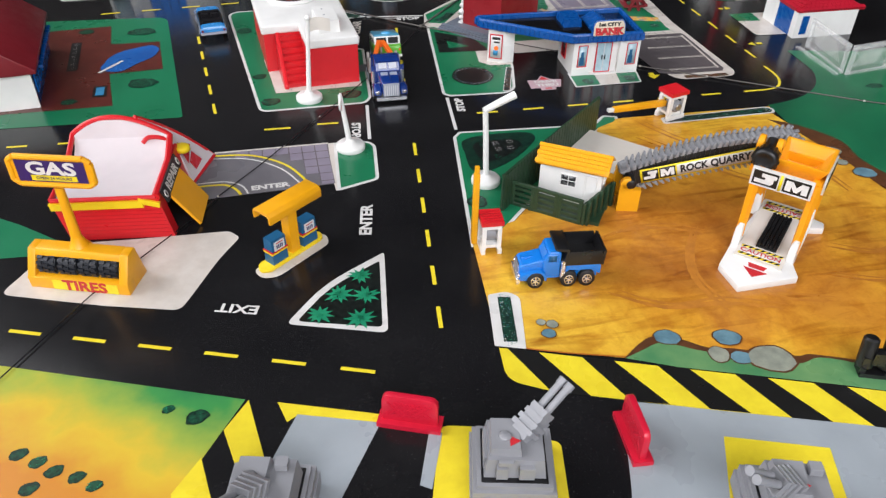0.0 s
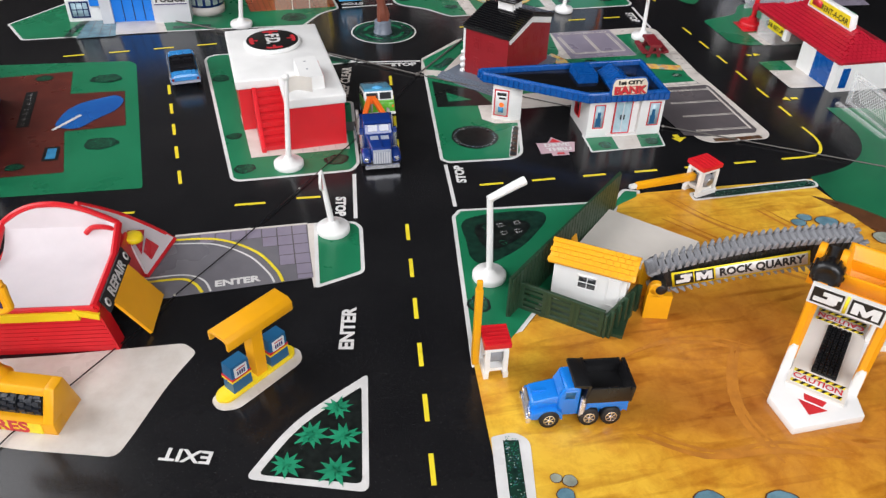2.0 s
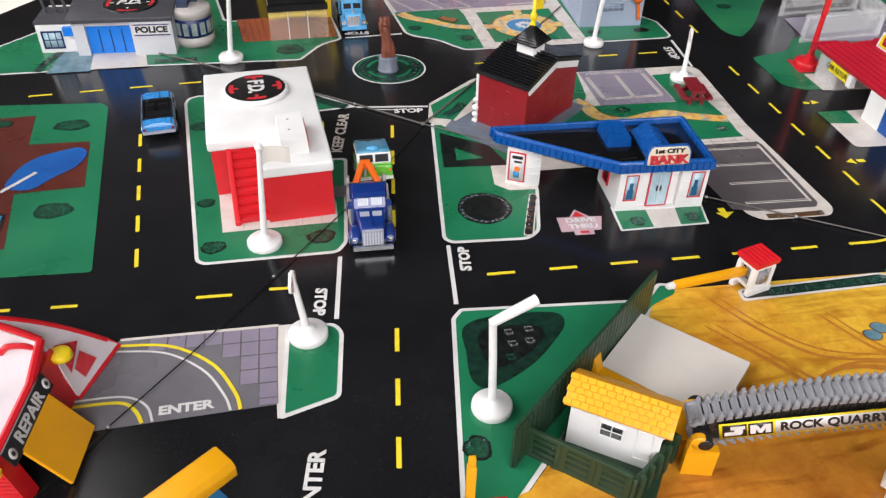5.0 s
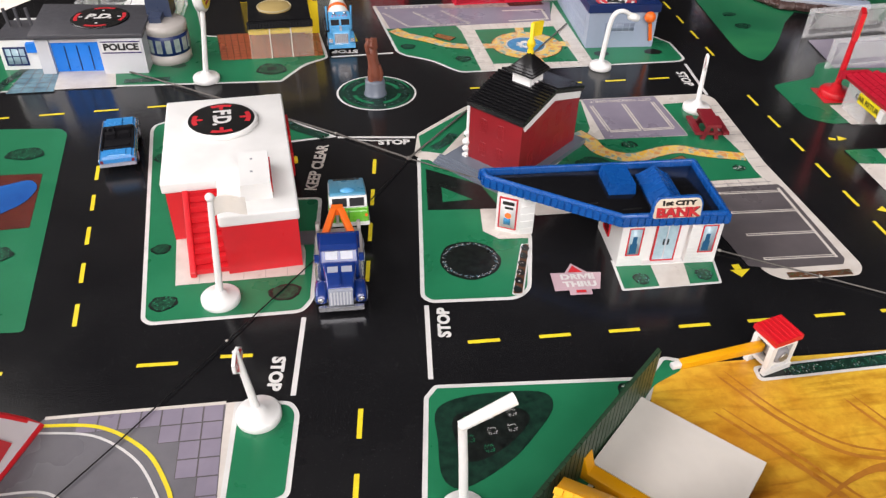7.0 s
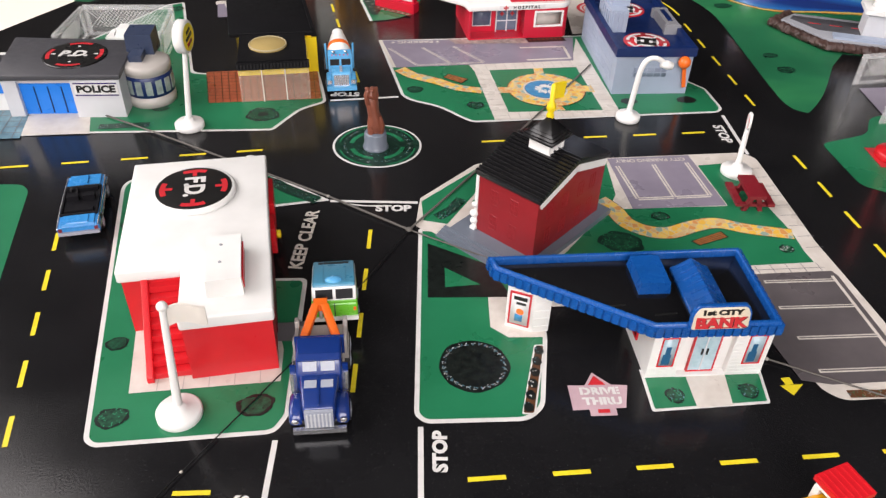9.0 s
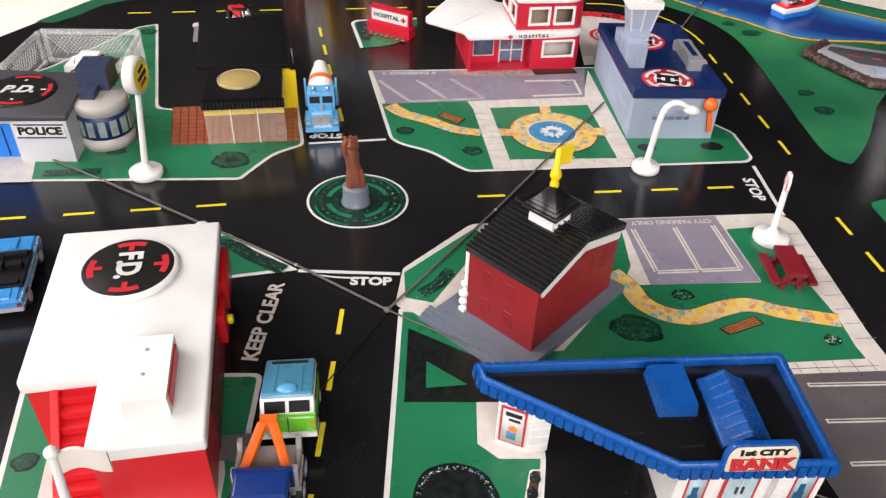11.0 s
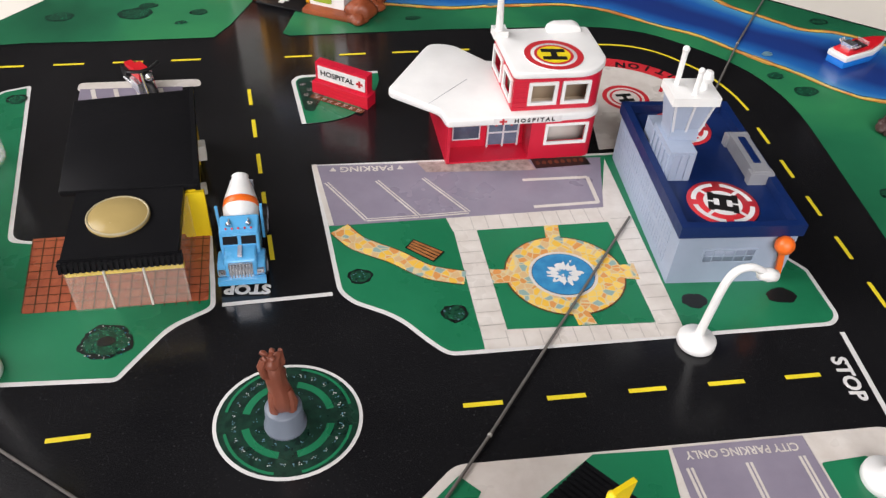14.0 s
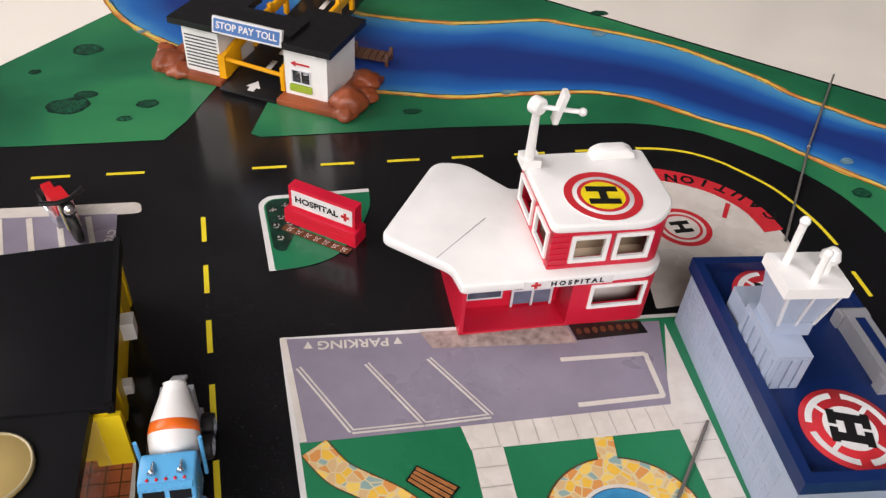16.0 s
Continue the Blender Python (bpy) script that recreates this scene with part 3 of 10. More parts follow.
def dotted_ring(cx, cy, r, n, ink, size=0.35, z=L4, parent=None, jitter=0.3):
    rnd = random.Random(n)
    bm = bmesh.new()
    for i in range(n):
        a = 2 * math.pi * i / n
        for _ in range(4):
            px, py = cx + r * math.cos(a) + rnd.uniform(-1, 1) * jitter * 2, cy + r * math.sin(a) + rnd.uniform(-1, 1) * jitter * 2
            q = rnd.uniform(0.4, 1) * size
            bm.faces.new([bm.verts.new((px + q * math.cos(k * 1.257), py + q * math.sin(k * 1.257), z)) for k in range(5)])
    return part("blossom", bm, ink, parent or board)


def on_board(text, size, x, y, turn, ink=WHITE_INK, bold=0.12, stretch=1.0):
    return words(text, size, pose(x, y, L3, 0, 0, turn), ink, board, "road_lettering", 0.02, bold, stretch)


# -- the base at the near end --
sheet("meadow", [(-16, 171), (-200, 243), (-230, 60), (-85, 60)], L1, MEADOW_INK, "printed meadow fading from green to yellow and orange")
for bx, by, br in ((-30.1, 166.7, 3.6), (-38.6, 171.4, 2.0), (-78.9, 162.6, 2.7), (-73.2, 158.7, 2.6), (-68.3, 154.5, 2.7), (-61.9, 151.3, 2.5), (-56.8, 147.4, 2.3), (-74, 149.9, 2.8), (-86, 152, 3)):
    bush(bx, by, br, br * 0.75, 20, 0, DARK_GREEN_INK, L2)
for q in ([(-15, 170.6), (-22.5, 160.2), (-17.1, 137), (-11.1, 146.6)], [(-28.7, 151.4), (-36.5, 140.6), (-33, 122), (-24.5, 130)], [(-6.5, 168), (24, 157), (23, 154), (-0.4, 161.8), (-4.2, 159.6)]):
    sheet("hazard_stripe", q, L1, YELLOW_INK)
sheet("apron", [(-1, 162), (23, 154), (9, 131), (-5, 105), (-40, 105), (-15, 136)], L1, CONCRETE_INK, "printed grey concrete apron")
sheet("apron", rounded([(96.5, 148), (175, 122), (215, 108), (160, 40), (60, 60), (86, 115)], [5, 0, 0, 0, 0, 6]), L1, CONCRETE_INK, "printed grey concrete apron")
sheet("gun_pad", rounded([(40, 149.5), (50, 147), (73, 136.5), (64, 96), (26, 104)], [3, 2, 2, 2, 2]), L1, YELLOW_INK, "printed yellow pad under the gun turret")
sheet("gun_pad", [(30, 130), (36, 147), (40, 146.5), (33, 128)], L2, CONCRETE_INK)
sheet("gun_pad", [(120.7, 129), (149, 119), (137, 85), (106, 96)], L2, YELLOW_INK, "printed yellow pad under the gun turret")

# hazard band along the quarry
top = [(66, 177.5), (101.5, 164.2), (167.2, 140), (215, 122)]
bot = [(64.5, 163), (76.8, 155.8), (121.8, 139.3), (165.6, 124.2), (212, 108)]
sheet("hazard_band", rounded(top[::-1] + bot, [0, 0, 0, 0, 5, 4, 0, 0, 0]), L1, YELLOW_INK, "yellow and black printed hazard band")
for i in range(7):
    s = 68.6 + 22.6 * i
    zt, zb = 176.3 - 0.368 * 22.6 * i, 155.8 - 0.356 * 22.6 * i
    sheet("hazard_stripe", [(s, zt + 0.4), (s + 9.4, zt - 3.0), (s + 19.5, zb - 4.2), (s + 8.2, zb - 0.3)], L2, BLACK_INK)

# -- gas station corner --
sheet("station_forecourt", rounded([(-99, 237), (-63, 224), (-37, 216.5), (-33, 224), (-24, 243), (-16, 255.5), (-20, 260.5), (-58, 262), (-84, 264)], [4, 2, 3, 6, 8, 2, 2, 3, 5]), L1, KERB_INK, "printed pale forecourt of the gas station")
sheet("driveway", [(-33.5, 284.6), (24, 287.2), (25, 322), (-26, 322.5), (-45, 300)], L1, GREY_INK, "printed grey driveway with yellow and white guide lines")
strip("driveway_edge", [(-26, 322.3), (25, 322)], 1.2, L2, KERB_INK)
sheet("driveway_edge", [(24, 288.8), (24.2, 281.6), (27.6, 282.6), (30, 322), (25, 322)], L1, KERB_INK)
TILE = to_mesh("driveway_tile", flat([(-0.5, -0.5), (0.5, -0.5), (0.5, 0.5), (-0.5, 0.5)], 0), LILAC_INK)
JOINT = to_mesh("tile_joint", flat([(-0.5, -0.5), (0.5, -0.5), (0.5, 0.5), (-0.5, 0.5)], 0), SLATE_INK)
for ix in range(7):
    for iy in range(6):
        tx, ty = 21.6 - ix * 5.9, 318.6 - iy * 6.3
        if math.hypot(tx + 14, ty - 288) < 30.4:
            continue
        low = max(ty - 3.15, 287.4)
        for name, mesh, dx, dy, z in (("tile_joint", JOINT, 5.9, 6.3, L1 + 0.085), ("driveway_tile", TILE, 5.45, 5.85, L2)):
            t = new(name, mesh)
            t.parent = board
            t.matrix_local = Matrix.Translation((tx * MM, (low + ty + 3.15) / 2 * MM, z * MM)) @ Matrix.Diagonal((dx, ty + 3.15 - low - (6.3 - dy), 1, 1))
for pts, w, ink in (([(-26.5, 319.5), (-9.8, 317), (4, 307), (11.3, 294.3), (13.4, 286.8)], 1.2, YELLOW_INK), ([(-27, 317), (-11, 314), (1.5, 304.5), (8.4, 293), (10.4, 286.8)], 0.8, WHITE_INK), ([(-36, 294.8), (-22.8, 294.6), (-17.7, 291), (-15, 285.6)], 1.2, YELLOW_INK), ([(-36, 297), (-22, 296.9), (-14.7, 292.6), (-12, 285.8)], 0.8, WHITE_INK)):
    strip("guide_line", spline(pts, 8), w, L3, ink)
on_board("ENTER", 3.2, -2.8, 289.8, 2, WHITE_INK, 0.2, 1.15)
lawn("lawn", [(24.8, 281), (43.5, 287), (46.5, 316), (44, 320.5), (27.5, 322)], [1.5, 2.5, 3, 3, 1.5])
sheet("pump_island", rounded([(-11.5, 234), (-9, 228.5), (-3, 228.2), (17.5, 245), (17, 251), (12.5, 253)], [4, 3, 3, 3, 3, 3]), L1, KERB_INK, "pale printed kerb of the pump island")
sheet("kerb_line", rounded([(-1.8, 202.4), (13, 221), (37.3, 235.8), (31.5, 191.5)], [3, 14, 2, 3]), L1, WHITE_INK)
sheet("planting_bed", rounded([(2, 203), (14.5, 218.5), (34.6, 230.6), (30, 194.6)], [2, 12, 1.5, 2]), L2, BUSH_INK, "dark printed bed with green leafy plants")


def star_plant(x, y, r, turn):
    bm = bmesh.new()
    rnd = random.Random(int(x * 10 + turn))
    for i in range(10):
        a = radians(turn + i * 36 + rnd.uniform(-8, 8))
        k = r * rnd.uniform(0.8, 1.08)
        d, s = Vector((math.cos(a), math.sin(a))), Vector((-math.sin(a), math.cos(a)))
        c = Vector((x, y))
        q = [c, c + d * k * 0.45 + s * k * 0.16, c + d * k, c + d * k * 0.45 - s * k * 0.16]
        bm.faces.new([bm.verts.new((*v, L3 + 0.01 * i)) for v in q][::-1])
    bmesh.ops.recalc_face_normals(bm, faces=bm.faces)
    part("printed_plant", bm, LEAF_INK, board)


for k, (px, py) in enumerate(((26.5, 223.3), (17.6, 214.3), (27, 212), (9.8, 205), (23.3, 200.3))):
    star_plant(px, py, 5.6 if k else 5.0, k * 17)
    star_plant(px, py, 3.0, k * 17 + 24)
on_board("ENTER", 4.5, 33.8, 257.8, 80, WHITE_INK, 0.26, 1.06)
on_board("EXIT", 4.2, -17.5, 213.5, 163, WHITE_INK, 0.16, 1.2)
sheet("lawn", [(-73, 257), (-160, 262), (-170, 330), (-100, 280)], L1, GREEN_INK, "green printed lawn")

# -- main roads: dashes --
dashes(64.2, 315, 49.4, 190.5, 6, 0.48)
dashes(-92, 217, 24.5, 174.6, 6, 0.5)
dashes(-36.2, 460.6, -25.8, 360.8, 5, 0.5)
dashes(100.5, 338.5, 158.5, 337.8, 3, 0.45)
dashes(172, 337.4, 256, 336.6, 4, 0.45)
dashes(-118, 345, -42.9, 341.9, 4, 0.4)
dash(-3.3, 340.5, 9.2, 340.1)
dash(22, 341.4, 32, 340.8)
dashes(-95.2, 506.5, 36, 515.6, 6, 0.46)
dashes(70.5, 372.4, 80.1, 453.8, 4, 0.5)
dashes(133.5, 516.6, 240, 518.6, 5, 0.47)
dashes(80.6, 579, 68.2, 685.7, 5, 0.53)
dashes(-39.5, 707.6, 46.2, 711.8, 4, 0.52)
dashes(82.8, 712.8, 216, 720, 6, 0.5)
dashes(273.8, 375.1, 272.8, 495.8, 6, 0.52)
dashes(275.6, 542.9, 278.4, 646.6, 5, 0.51)
strip("centre_line", spline([(228.6, 720.4), (239, 719.6), (249.2, 716.6), (258.4, 710.6), (265.4, 702.7), (272, 693.5), (276, 683.6), (279, 672), (280.2, 659.9)], 6), 1.4, L1, YELLOW_INK)
strip("centre_line", spline([(245.5, 336.7), (258, 336.7), (266, 339), (271, 346), (272.9, 354), (272.6, 364)], 6), 1.4, L1, YELLOW_INK)

# -- stop lines and road words --
for a, b in (((89.6, 357.6), (86.3, 324)), ((48.2, 356.5), (44.5, 322.5)), ((65, 474.2), (100, 470.6)), ((66, 560), (99.4, 562.2)), ((255.2, 534), (252, 498))):
    strip("stop_line", [a, b], 1.6, L1, WHITE_INK)
on_board("STOP", 3.8, 94.3, 348.4, 84, WHITE_INK, 0.28, 1.06)
on_board("STOP", 3.8, 39.3, 332, -97, WHITE_INK, 0.28, 1.06)
on_board("STOP", 3.8, 89.8, 466.9, -4, WHITE_INK, 0.28, 1.06)
on_board("STOP", 3.8, 73.4, 566.1, 177, WHITE_INK, 0.28, 1.06)
on_board("STOP", 4.6, 247.6, 516.5, -94, WHITE_INK, 0.24)
on_board("KEEP CLEAR", 4.7, 55.4, 449.8, 80, KERB_INK, 0.22, 0.98)

# -- fire station block --
lawn("lawn", [(-5, 361), (-18.8, 489), (-17.6, 494), (-13, 496.6), (38.8, 497), (65.1, 474.6), (36, 470.6), (36, 428), (56.6, 427), (51.8, 365), (48, 358.8), (-2, 358.4)], [4, 3, 2, 3, 7, 1, 1, 1, 1, 3, 3, 3])
sheet("path", [(45, 404.2), (56.2, 404.4), (55.2, 395.2), (45, 396)], L4, GREY_INK, "grey printed path")
hedge(spline([(33, 491), (41, 489.5), (48.5, 483), (60, 474.6)], 6), 5.4, 60)
sheet("station_pavement", [(4.4, 377.5), (48.9, 378.6), (49.4, 392), (44, 420), (0, 420), (2.2, 401)], L3, KERB_INK, "pale printed pavement")
for i in range(5):
    strip("pavement_joint", [(12.4 + i * 7.6, 377.8), (12.2 + i * 7.6, 390)], 0.25, L4, PATH_JOINT)
for bx, by, rx, ry in ((1.3, 368.5, 4.8, 3.8), (42, 369.8, 5.6, 4.2), (-3, 399, 3.6, 3.0), (-9.5, 464, 4.4, 4)):
    bush(bx, by, rx, ry, 10)

# -- bank block --
lawn("lawn", [(88.1, 362), (91, 358.6), (121.5, 356.9), (127.3, 361.4), (134.6, 390), (138, 418), (105, 452), (98.5, 453)], [3, 3, 5, 4, 2, 3, 3, 1])
sheet("bank_pavement", [(118.6, 412), (116.8, 396.8), (122, 391.4), (134, 390.6), (136, 400), (136, 416)], L3, KERB_INK)
sheet("planting_bed", [(101, 443.3), (97.7, 413), (126.7, 411), (121.8, 429)], L3, BUSH_INK)
sheet("lawn", [(105.5, 428.6), (104.4, 417.8), (116.9, 418.3)], L4, GREEN_INK)
b = sheet("planting_bed", blob(108.8, 380, 11.2, 11.0, 0, 0.03, 36, 3), L3, BUSH_INK, "round dark printed flower bed")
dotted_ring(108.8, 380, 9.6, 30, STONE_BLUE, 0.34)
dotted_ring(108.8, 380, 9.6, 26, WHITE_INK, 0.24)
sheet("planting_bed", rounded([(119.8, 359.4), (123.9, 359), (133.2, 387.2), (129.6, 387.4)], 0.8), L3, WHITE_INK)
sheet("planting_bed", rounded([(120.3, 359.9), (123.5, 359.5), (132.5, 386.8), (130.1, 387)], 0.8), L3 + 0.05, BROWN_INK)
for i in range(6):
    bush(122.4 + i * 1.62, 361.9 + i * 4.55, 1.5, 1.9, 0, 3, BUSH_INK, L4 + 0.02)
sheet("drive_thru_arrow", [(140.2, 357), (148.2, 356.6), (148.5, 359.3), (151.6, 359.2), (154.7, 368), (149.6, 368.6), (145, 374), (141.4, 369), (136.1, 369.4), (135.4, 359.6), (140.4, 359.5)], L1, PINK_INK, "pink printed drive-thru arrow")
sheet("arrow_tip", [(142.5, 369), (148.0, 368.6), (145.2, 372.6)], L2, RED_INK)
sheet("arrow_tail", [(142.7, 357.9), (146.3, 357.7), (146.4, 359.1), (142.9, 359.3)], L2, RED_INK)
for text, size, ly in (("DRIVE", 2.6, 366.2), ("THRU", 2.6, 362.2)):
    on_board(text, size, 145.2, ly, -3, WHITE_INK, 0.2, 1.2)
    for k in range(len(text)):
        strip("stencil_gap", [(145.2 + (k - (len(text) - 1) / 2) * 2.55, ly - 1.5), (145.2 + (k - (len(text) - 1) / 2) * 2.55 + 0.1, ly + 1.5)], 0.22, L3 + 0.05, PINK_INK)
lawn("lawn", [(159, 357), (196.3, 357), (199.4, 372), (160.4, 374)], [1, 1, 0, 0], 1.0)
sheet("bank_pavement", [(173, 357.2), (184.3, 357.2), (187.2, 372), (174.2, 372)], L3, KERB_INK)
bush(168, 362.5, 3, 3.1, 0, 14)
bush(191.5, 362.3, 3.2, 3.0, 0, 14)
for q in ([(204, 366.6), (207, 366.8), (207, 363.8), (204.2, 363.7)], [(202.3, 363.7), (210, 363.6), (204.8, 359.4)]):
    sheet("turn_arrow", q, L1, YELLOW_INK)

# -- school block with parking --
lawn("lawn", [(97.5, 455), (140, 405), (212, 405), (214.5, 361), (219.5, 356), (249, 355.4), (253, 360.5), (250.6, 433), (254.2, 494.5), (249.6, 499.6), (128.5, 498.4), (101.2, 473.5)], [1, 0, 0, 3, 3, 3, 3, 1, 5, 5, 3, 1], 1.5, KERB_INK, "pale printed pavement of the school block", KERB_INK)
sheet("lawn", [(101, 458), (101.5, 471), (129, 495), (134, 490), (110, 455)], L3, GREEN_INK)
hedge([(106.5, 459.5), (113, 464.5), (117.8, 471.5)], 4.6, 40)
sheet("lawn", [(142, 430), (178, 463.5), (182, 470), (185.6, 497.6), (165, 498), (150, 488), (122, 470), (140, 421), (243.5, 421.2), (242, 437)], L3, GREEN_INK)
sheet("lawn", rounded([(140, 421), (242.6, 422), (244, 440), (239, 491), (225.2, 490), (226, 459), (180, 460), (172, 456)], 1), L3 + 0.03, GREEN_INK)
school_walk = spline([(174, 467), (178, 459.6), (180.4, 450.8), (186.7, 444.9), (195.3, 443), (206.2, 446.4), (216.4, 447.8), (227.3, 443.2), (243.8, 438.4)], 8)
strip("crazy_path_edge", school_walk, 8.3, L4 - 0.03, BROWN_INK, "", 6.9)
strip("crazy_path", school_walk, 7.8, L4, COBBLE_INK, "crazy-paved printed path in yellow, orange and blue", 6.4)
sheet("parking_lot", [(186.6, 498), (224.1, 498.6), (225.6, 459.4), (186, 459.6)], L4, LILAC_INK, "lilac printed parking lot with white bay lines")
for a, b in (((189.2, 491.6), (190.3, 466.4)), ((205.6, 491.8), (206, 466.4)), ((220.8, 492.4), (221.4, 466.6)), ((190.3, 466.2), (205.4, 466.2)), ((206.6, 466.2), (221.4, 466.4))):
    strip("bay_line", [a, b], 2.0, L5, KERB_INK)
    strip("bay_line_core", [a, b], 0.45, L5 + 0.06, LILAC_INK)
on_board("CITY PARKING ONLY", 2.4, 205.4, 495.4, 180, KERB_INK, 0.05, 0.95).location.z += 0.0003
bush(195.4, 454, 3.8, 2.7, 0, 6, BUSH_INK, L4)
bush(174.5, 438.8, 8.6, 6.2, -15, 0, DARK_GREEN_INK, L4)
bush(236.9, 429.7, 2.8, 2.5, 0, 22, BUSH_INK, L4)


def printed_bench(a, b, c, d):
    """A bench seen from above: dark outline, planks between the long sides a-b and d-c."""
    a, b, c, d = (Vector(q) for q in (a, b, c, d))
    mid = (a + b + c + d) / 4
    base = sheet("printed_bench", [tuple(mid + (q - mid) * 1.08) for q in (a, b, c, d)], L5, BUSH_INK, "brown printed wooden bench")
    for k in range(4):
        u, v = k / 4 + 0.03, (k + 1) / 4 - 0.03
        part("plank", flat([tuple(a.lerp(d, u)), tuple(b.lerp(c, u)), tuple(b.lerp(c, v)), tuple(a.lerp(d, v))][::-1], L5 + 0.11), WOOD_INK, base)


printed_bench((202.1, 436.9), (215.5, 441.9), (216.9, 438.3), (204.3, 434.2))
strip("pavement_joint", [(214, 418.5), (246, 418)], 0.25, L3, GREY_INK)
for i in range(6):
    strip("pavement_joint", [(214 + i * 6, 421), (214.3 + i * 6, 415.5)], 0.25, L3, GREY_INK)
for i in range(9):
    strip("pavement_joint", [(245, 430 + i * 7), (252, 430 + i * 7)], 0.25, L3, GREY_INK)
sheet("parking_lot", [(205, 416.4), (247.6, 415.8), (248.6, 413), (248.4, 365), (246, 362), (219, 362.4), (210, 365)], L3, SLATE_INK, "dark printed parking lot with pale bay lines")
for y, x0 in ((411.6, 219.5), (397.8, 218.4), (383, 217.8), (368.2, 217.6)):
    strip("bay_line", [(x0, y), (246, y - 1)], 1.6, L4, KERB_INK)
    strip("bay_line_core", [(x0 + 0.6, y), (245.4, y - 1)], 0.5, L5, SLATE_INK)
strip("bay_line", [(246.3, 413), (245.8, 366)], 1.2, L4, KERB_INK)
hedge([(222, 358.3), (233, 357.6), (246.5, 357.6)], 3.0, 26, BROWN_INK)

# -- house with the pool --
sheet("lawn", rounded([(-41.2, 360), (-54.8, 490), (-58.5, 494.6), (-135, 500), (-160, 365)], [2, 3, 3, 0, 0]), L1, GREEN_INK, "green printed garden lawn")
sheet("pool_deck", [(-75.5, 378.5), (-81, 416.5), (-53.6, 418.2), (-57.6, 456.2), (-84.2, 457.2), (-87, 485), (-140, 481), (-130, 378)], L2, DECK_INK, "red-brown printed plank deck round a pool")
for i in range(24):
    y = 381 + i * 4.2
    strip("deck_joint", [(-128, y), (-86 if y > 457 else (-57 if y > 418 else -80), y)], 0.22, L3, BROWN_INK)
sheet("pool", rounded([(-87, 421), (-83.5, 438), (-77, 446), (-61, 452.5), (-56.5, 446), (-59, 435), (-68, 427), (-75, 417)], [5, 8, 8, 5, 4, 6, 8, 6], 6), L4, POOL_INK, "blue printed kidney-shaped pool")
strip("diving_board", [(-86.5, 418), (-75.5, 432)], 1.8, L5, WHITE_INK)
sheet("hot_tub", [(-86.6, 389.4), (-87, 402), (-80.4, 402), (-79.6, 389.4)], L3, BLACK_INK)
sheet("hot_tub_water", [(-85.2, 391), (-85.5, 400.5), (-81.5, 400.5), (-81, 391)], L4, AQUA_INK)
for bx, by, rx, ry in ((-68.5, 473, 8, 5), (-63, 402, 7.5, 5.5), (-100, 478, 4.5, 3.4), (-97, 386, 4, 3)):
    bush(bx, by, rx, ry, 0, 0, DARK_GREEN_INK, L3)
sheet("planting_bed", [(-106, 462), (-100.5, 462.4), (-98, 424), (-103.5, 423)], L3, BLACK_INK)
for k in range(7):
    dotted_ring(-103.2 + k * 0.35, 459 - k * 5.4, 0.9, 4, WHITE_INK, 0.2, L4, None, 0.35)

# -- roundabout --
part("kerb_line", flat(arc(86.3, 516.3, 19.8, 0, 360, 48, 18.6), L1), WHITE_INK, board)
part("planting_bed", flat(arc(86.3, 516.3, 18.8, 0, 360, 48, 17.6), L2), DARK_GREEN_INK, board, "round printed bed of the roundabout")
for a in range(4):
    part("lawn", ring(86.3, 516.3, 10.4, 12.4, L3, a * 90 + 12, a * 90 + 78, 14), GREEN_INK, board)
    part("lawn", ring(86.3, 516.3, 16.4, 17.2, L3, a * 90 + 12, a * 90 + 78, 14), GREEN_INK, board)
dotted_ring(86.3, 516.3, 14.4, 30, STONE_BLUE, 0.26, L4)
dotted_ring(86.3, 516.3, 14.4, 23, WHITE_INK, 0.2, L4)
dotted_ring(86.3, 516.3, 8.6, 16, STONE_BLUE, 0.22, L4)
part("kerb_line", ring(86.3, 516.3, 46.5, 47.4, L1, 250, 268, 10), WHITE_INK, board)

# -- police and diner block --
lawn("lawn", [(-122, 533), (-40.5, 534.8), (39.8, 532.6), (44.2, 539.6), (52, 551.4), (64.2, 558.6), (63.3, 569), (60, 597), (11, 592), (-3, 594.5), (-20, 692), (-30, 688), (-62, 640), (-100, 600), (-135, 560)], [3, 1, 2, 3, 5, 3, 1, 1, 3, 4, 2, 2, 1, 1, 2])
sheet("police_pavement", [(-72.5, 534.6), (-41, 534.2), (-45, 556), (-72, 556)], L3, KERB_INK)
sheet("stone_path", [(-92, 531.5), (-70, 532), (-73, 566), (-88, 568)], L3, STONE_BLUE, "blue printed stone path")
for i in range(4):
    strip("path_joint", [(-91.5 + i * 6, 532), (-88 + i * 4.5, 567)], 0.4, L4, GREY_INK)
for i in range(6):
    strip("path_joint", [(-91.5, 537 + i * 5.4), (-71, 537 + i * 5.2)], 0.4, L4, GREY_INK)
hedge(spline([(-97, 534), (-95, 545), (-89, 560)], 6), 4, 30)
hedge([(-38, 540), (-16, 540.8)], 4.4, 40)
bush(34.4, 547.5, 7.6, 6.6)
dotted_ring(34.4, 547.5, 4.9, 16, WHITE_INK, 0.22, L4, None, 0.9)
dotted_ring(34.4, 547.5, 5.2, 9, AQUA_INK, 0.26, L4, None, 0.9)
sheet("bush_heart", blob(34.4, 547.5, 2.6, 1.9, 0, 0.1, 20, 4), L4 + 0.03, BLACK_INK)
bush(-13.5, 556.5, 4, 3)
bush(-23, 681, 4, 3.5)
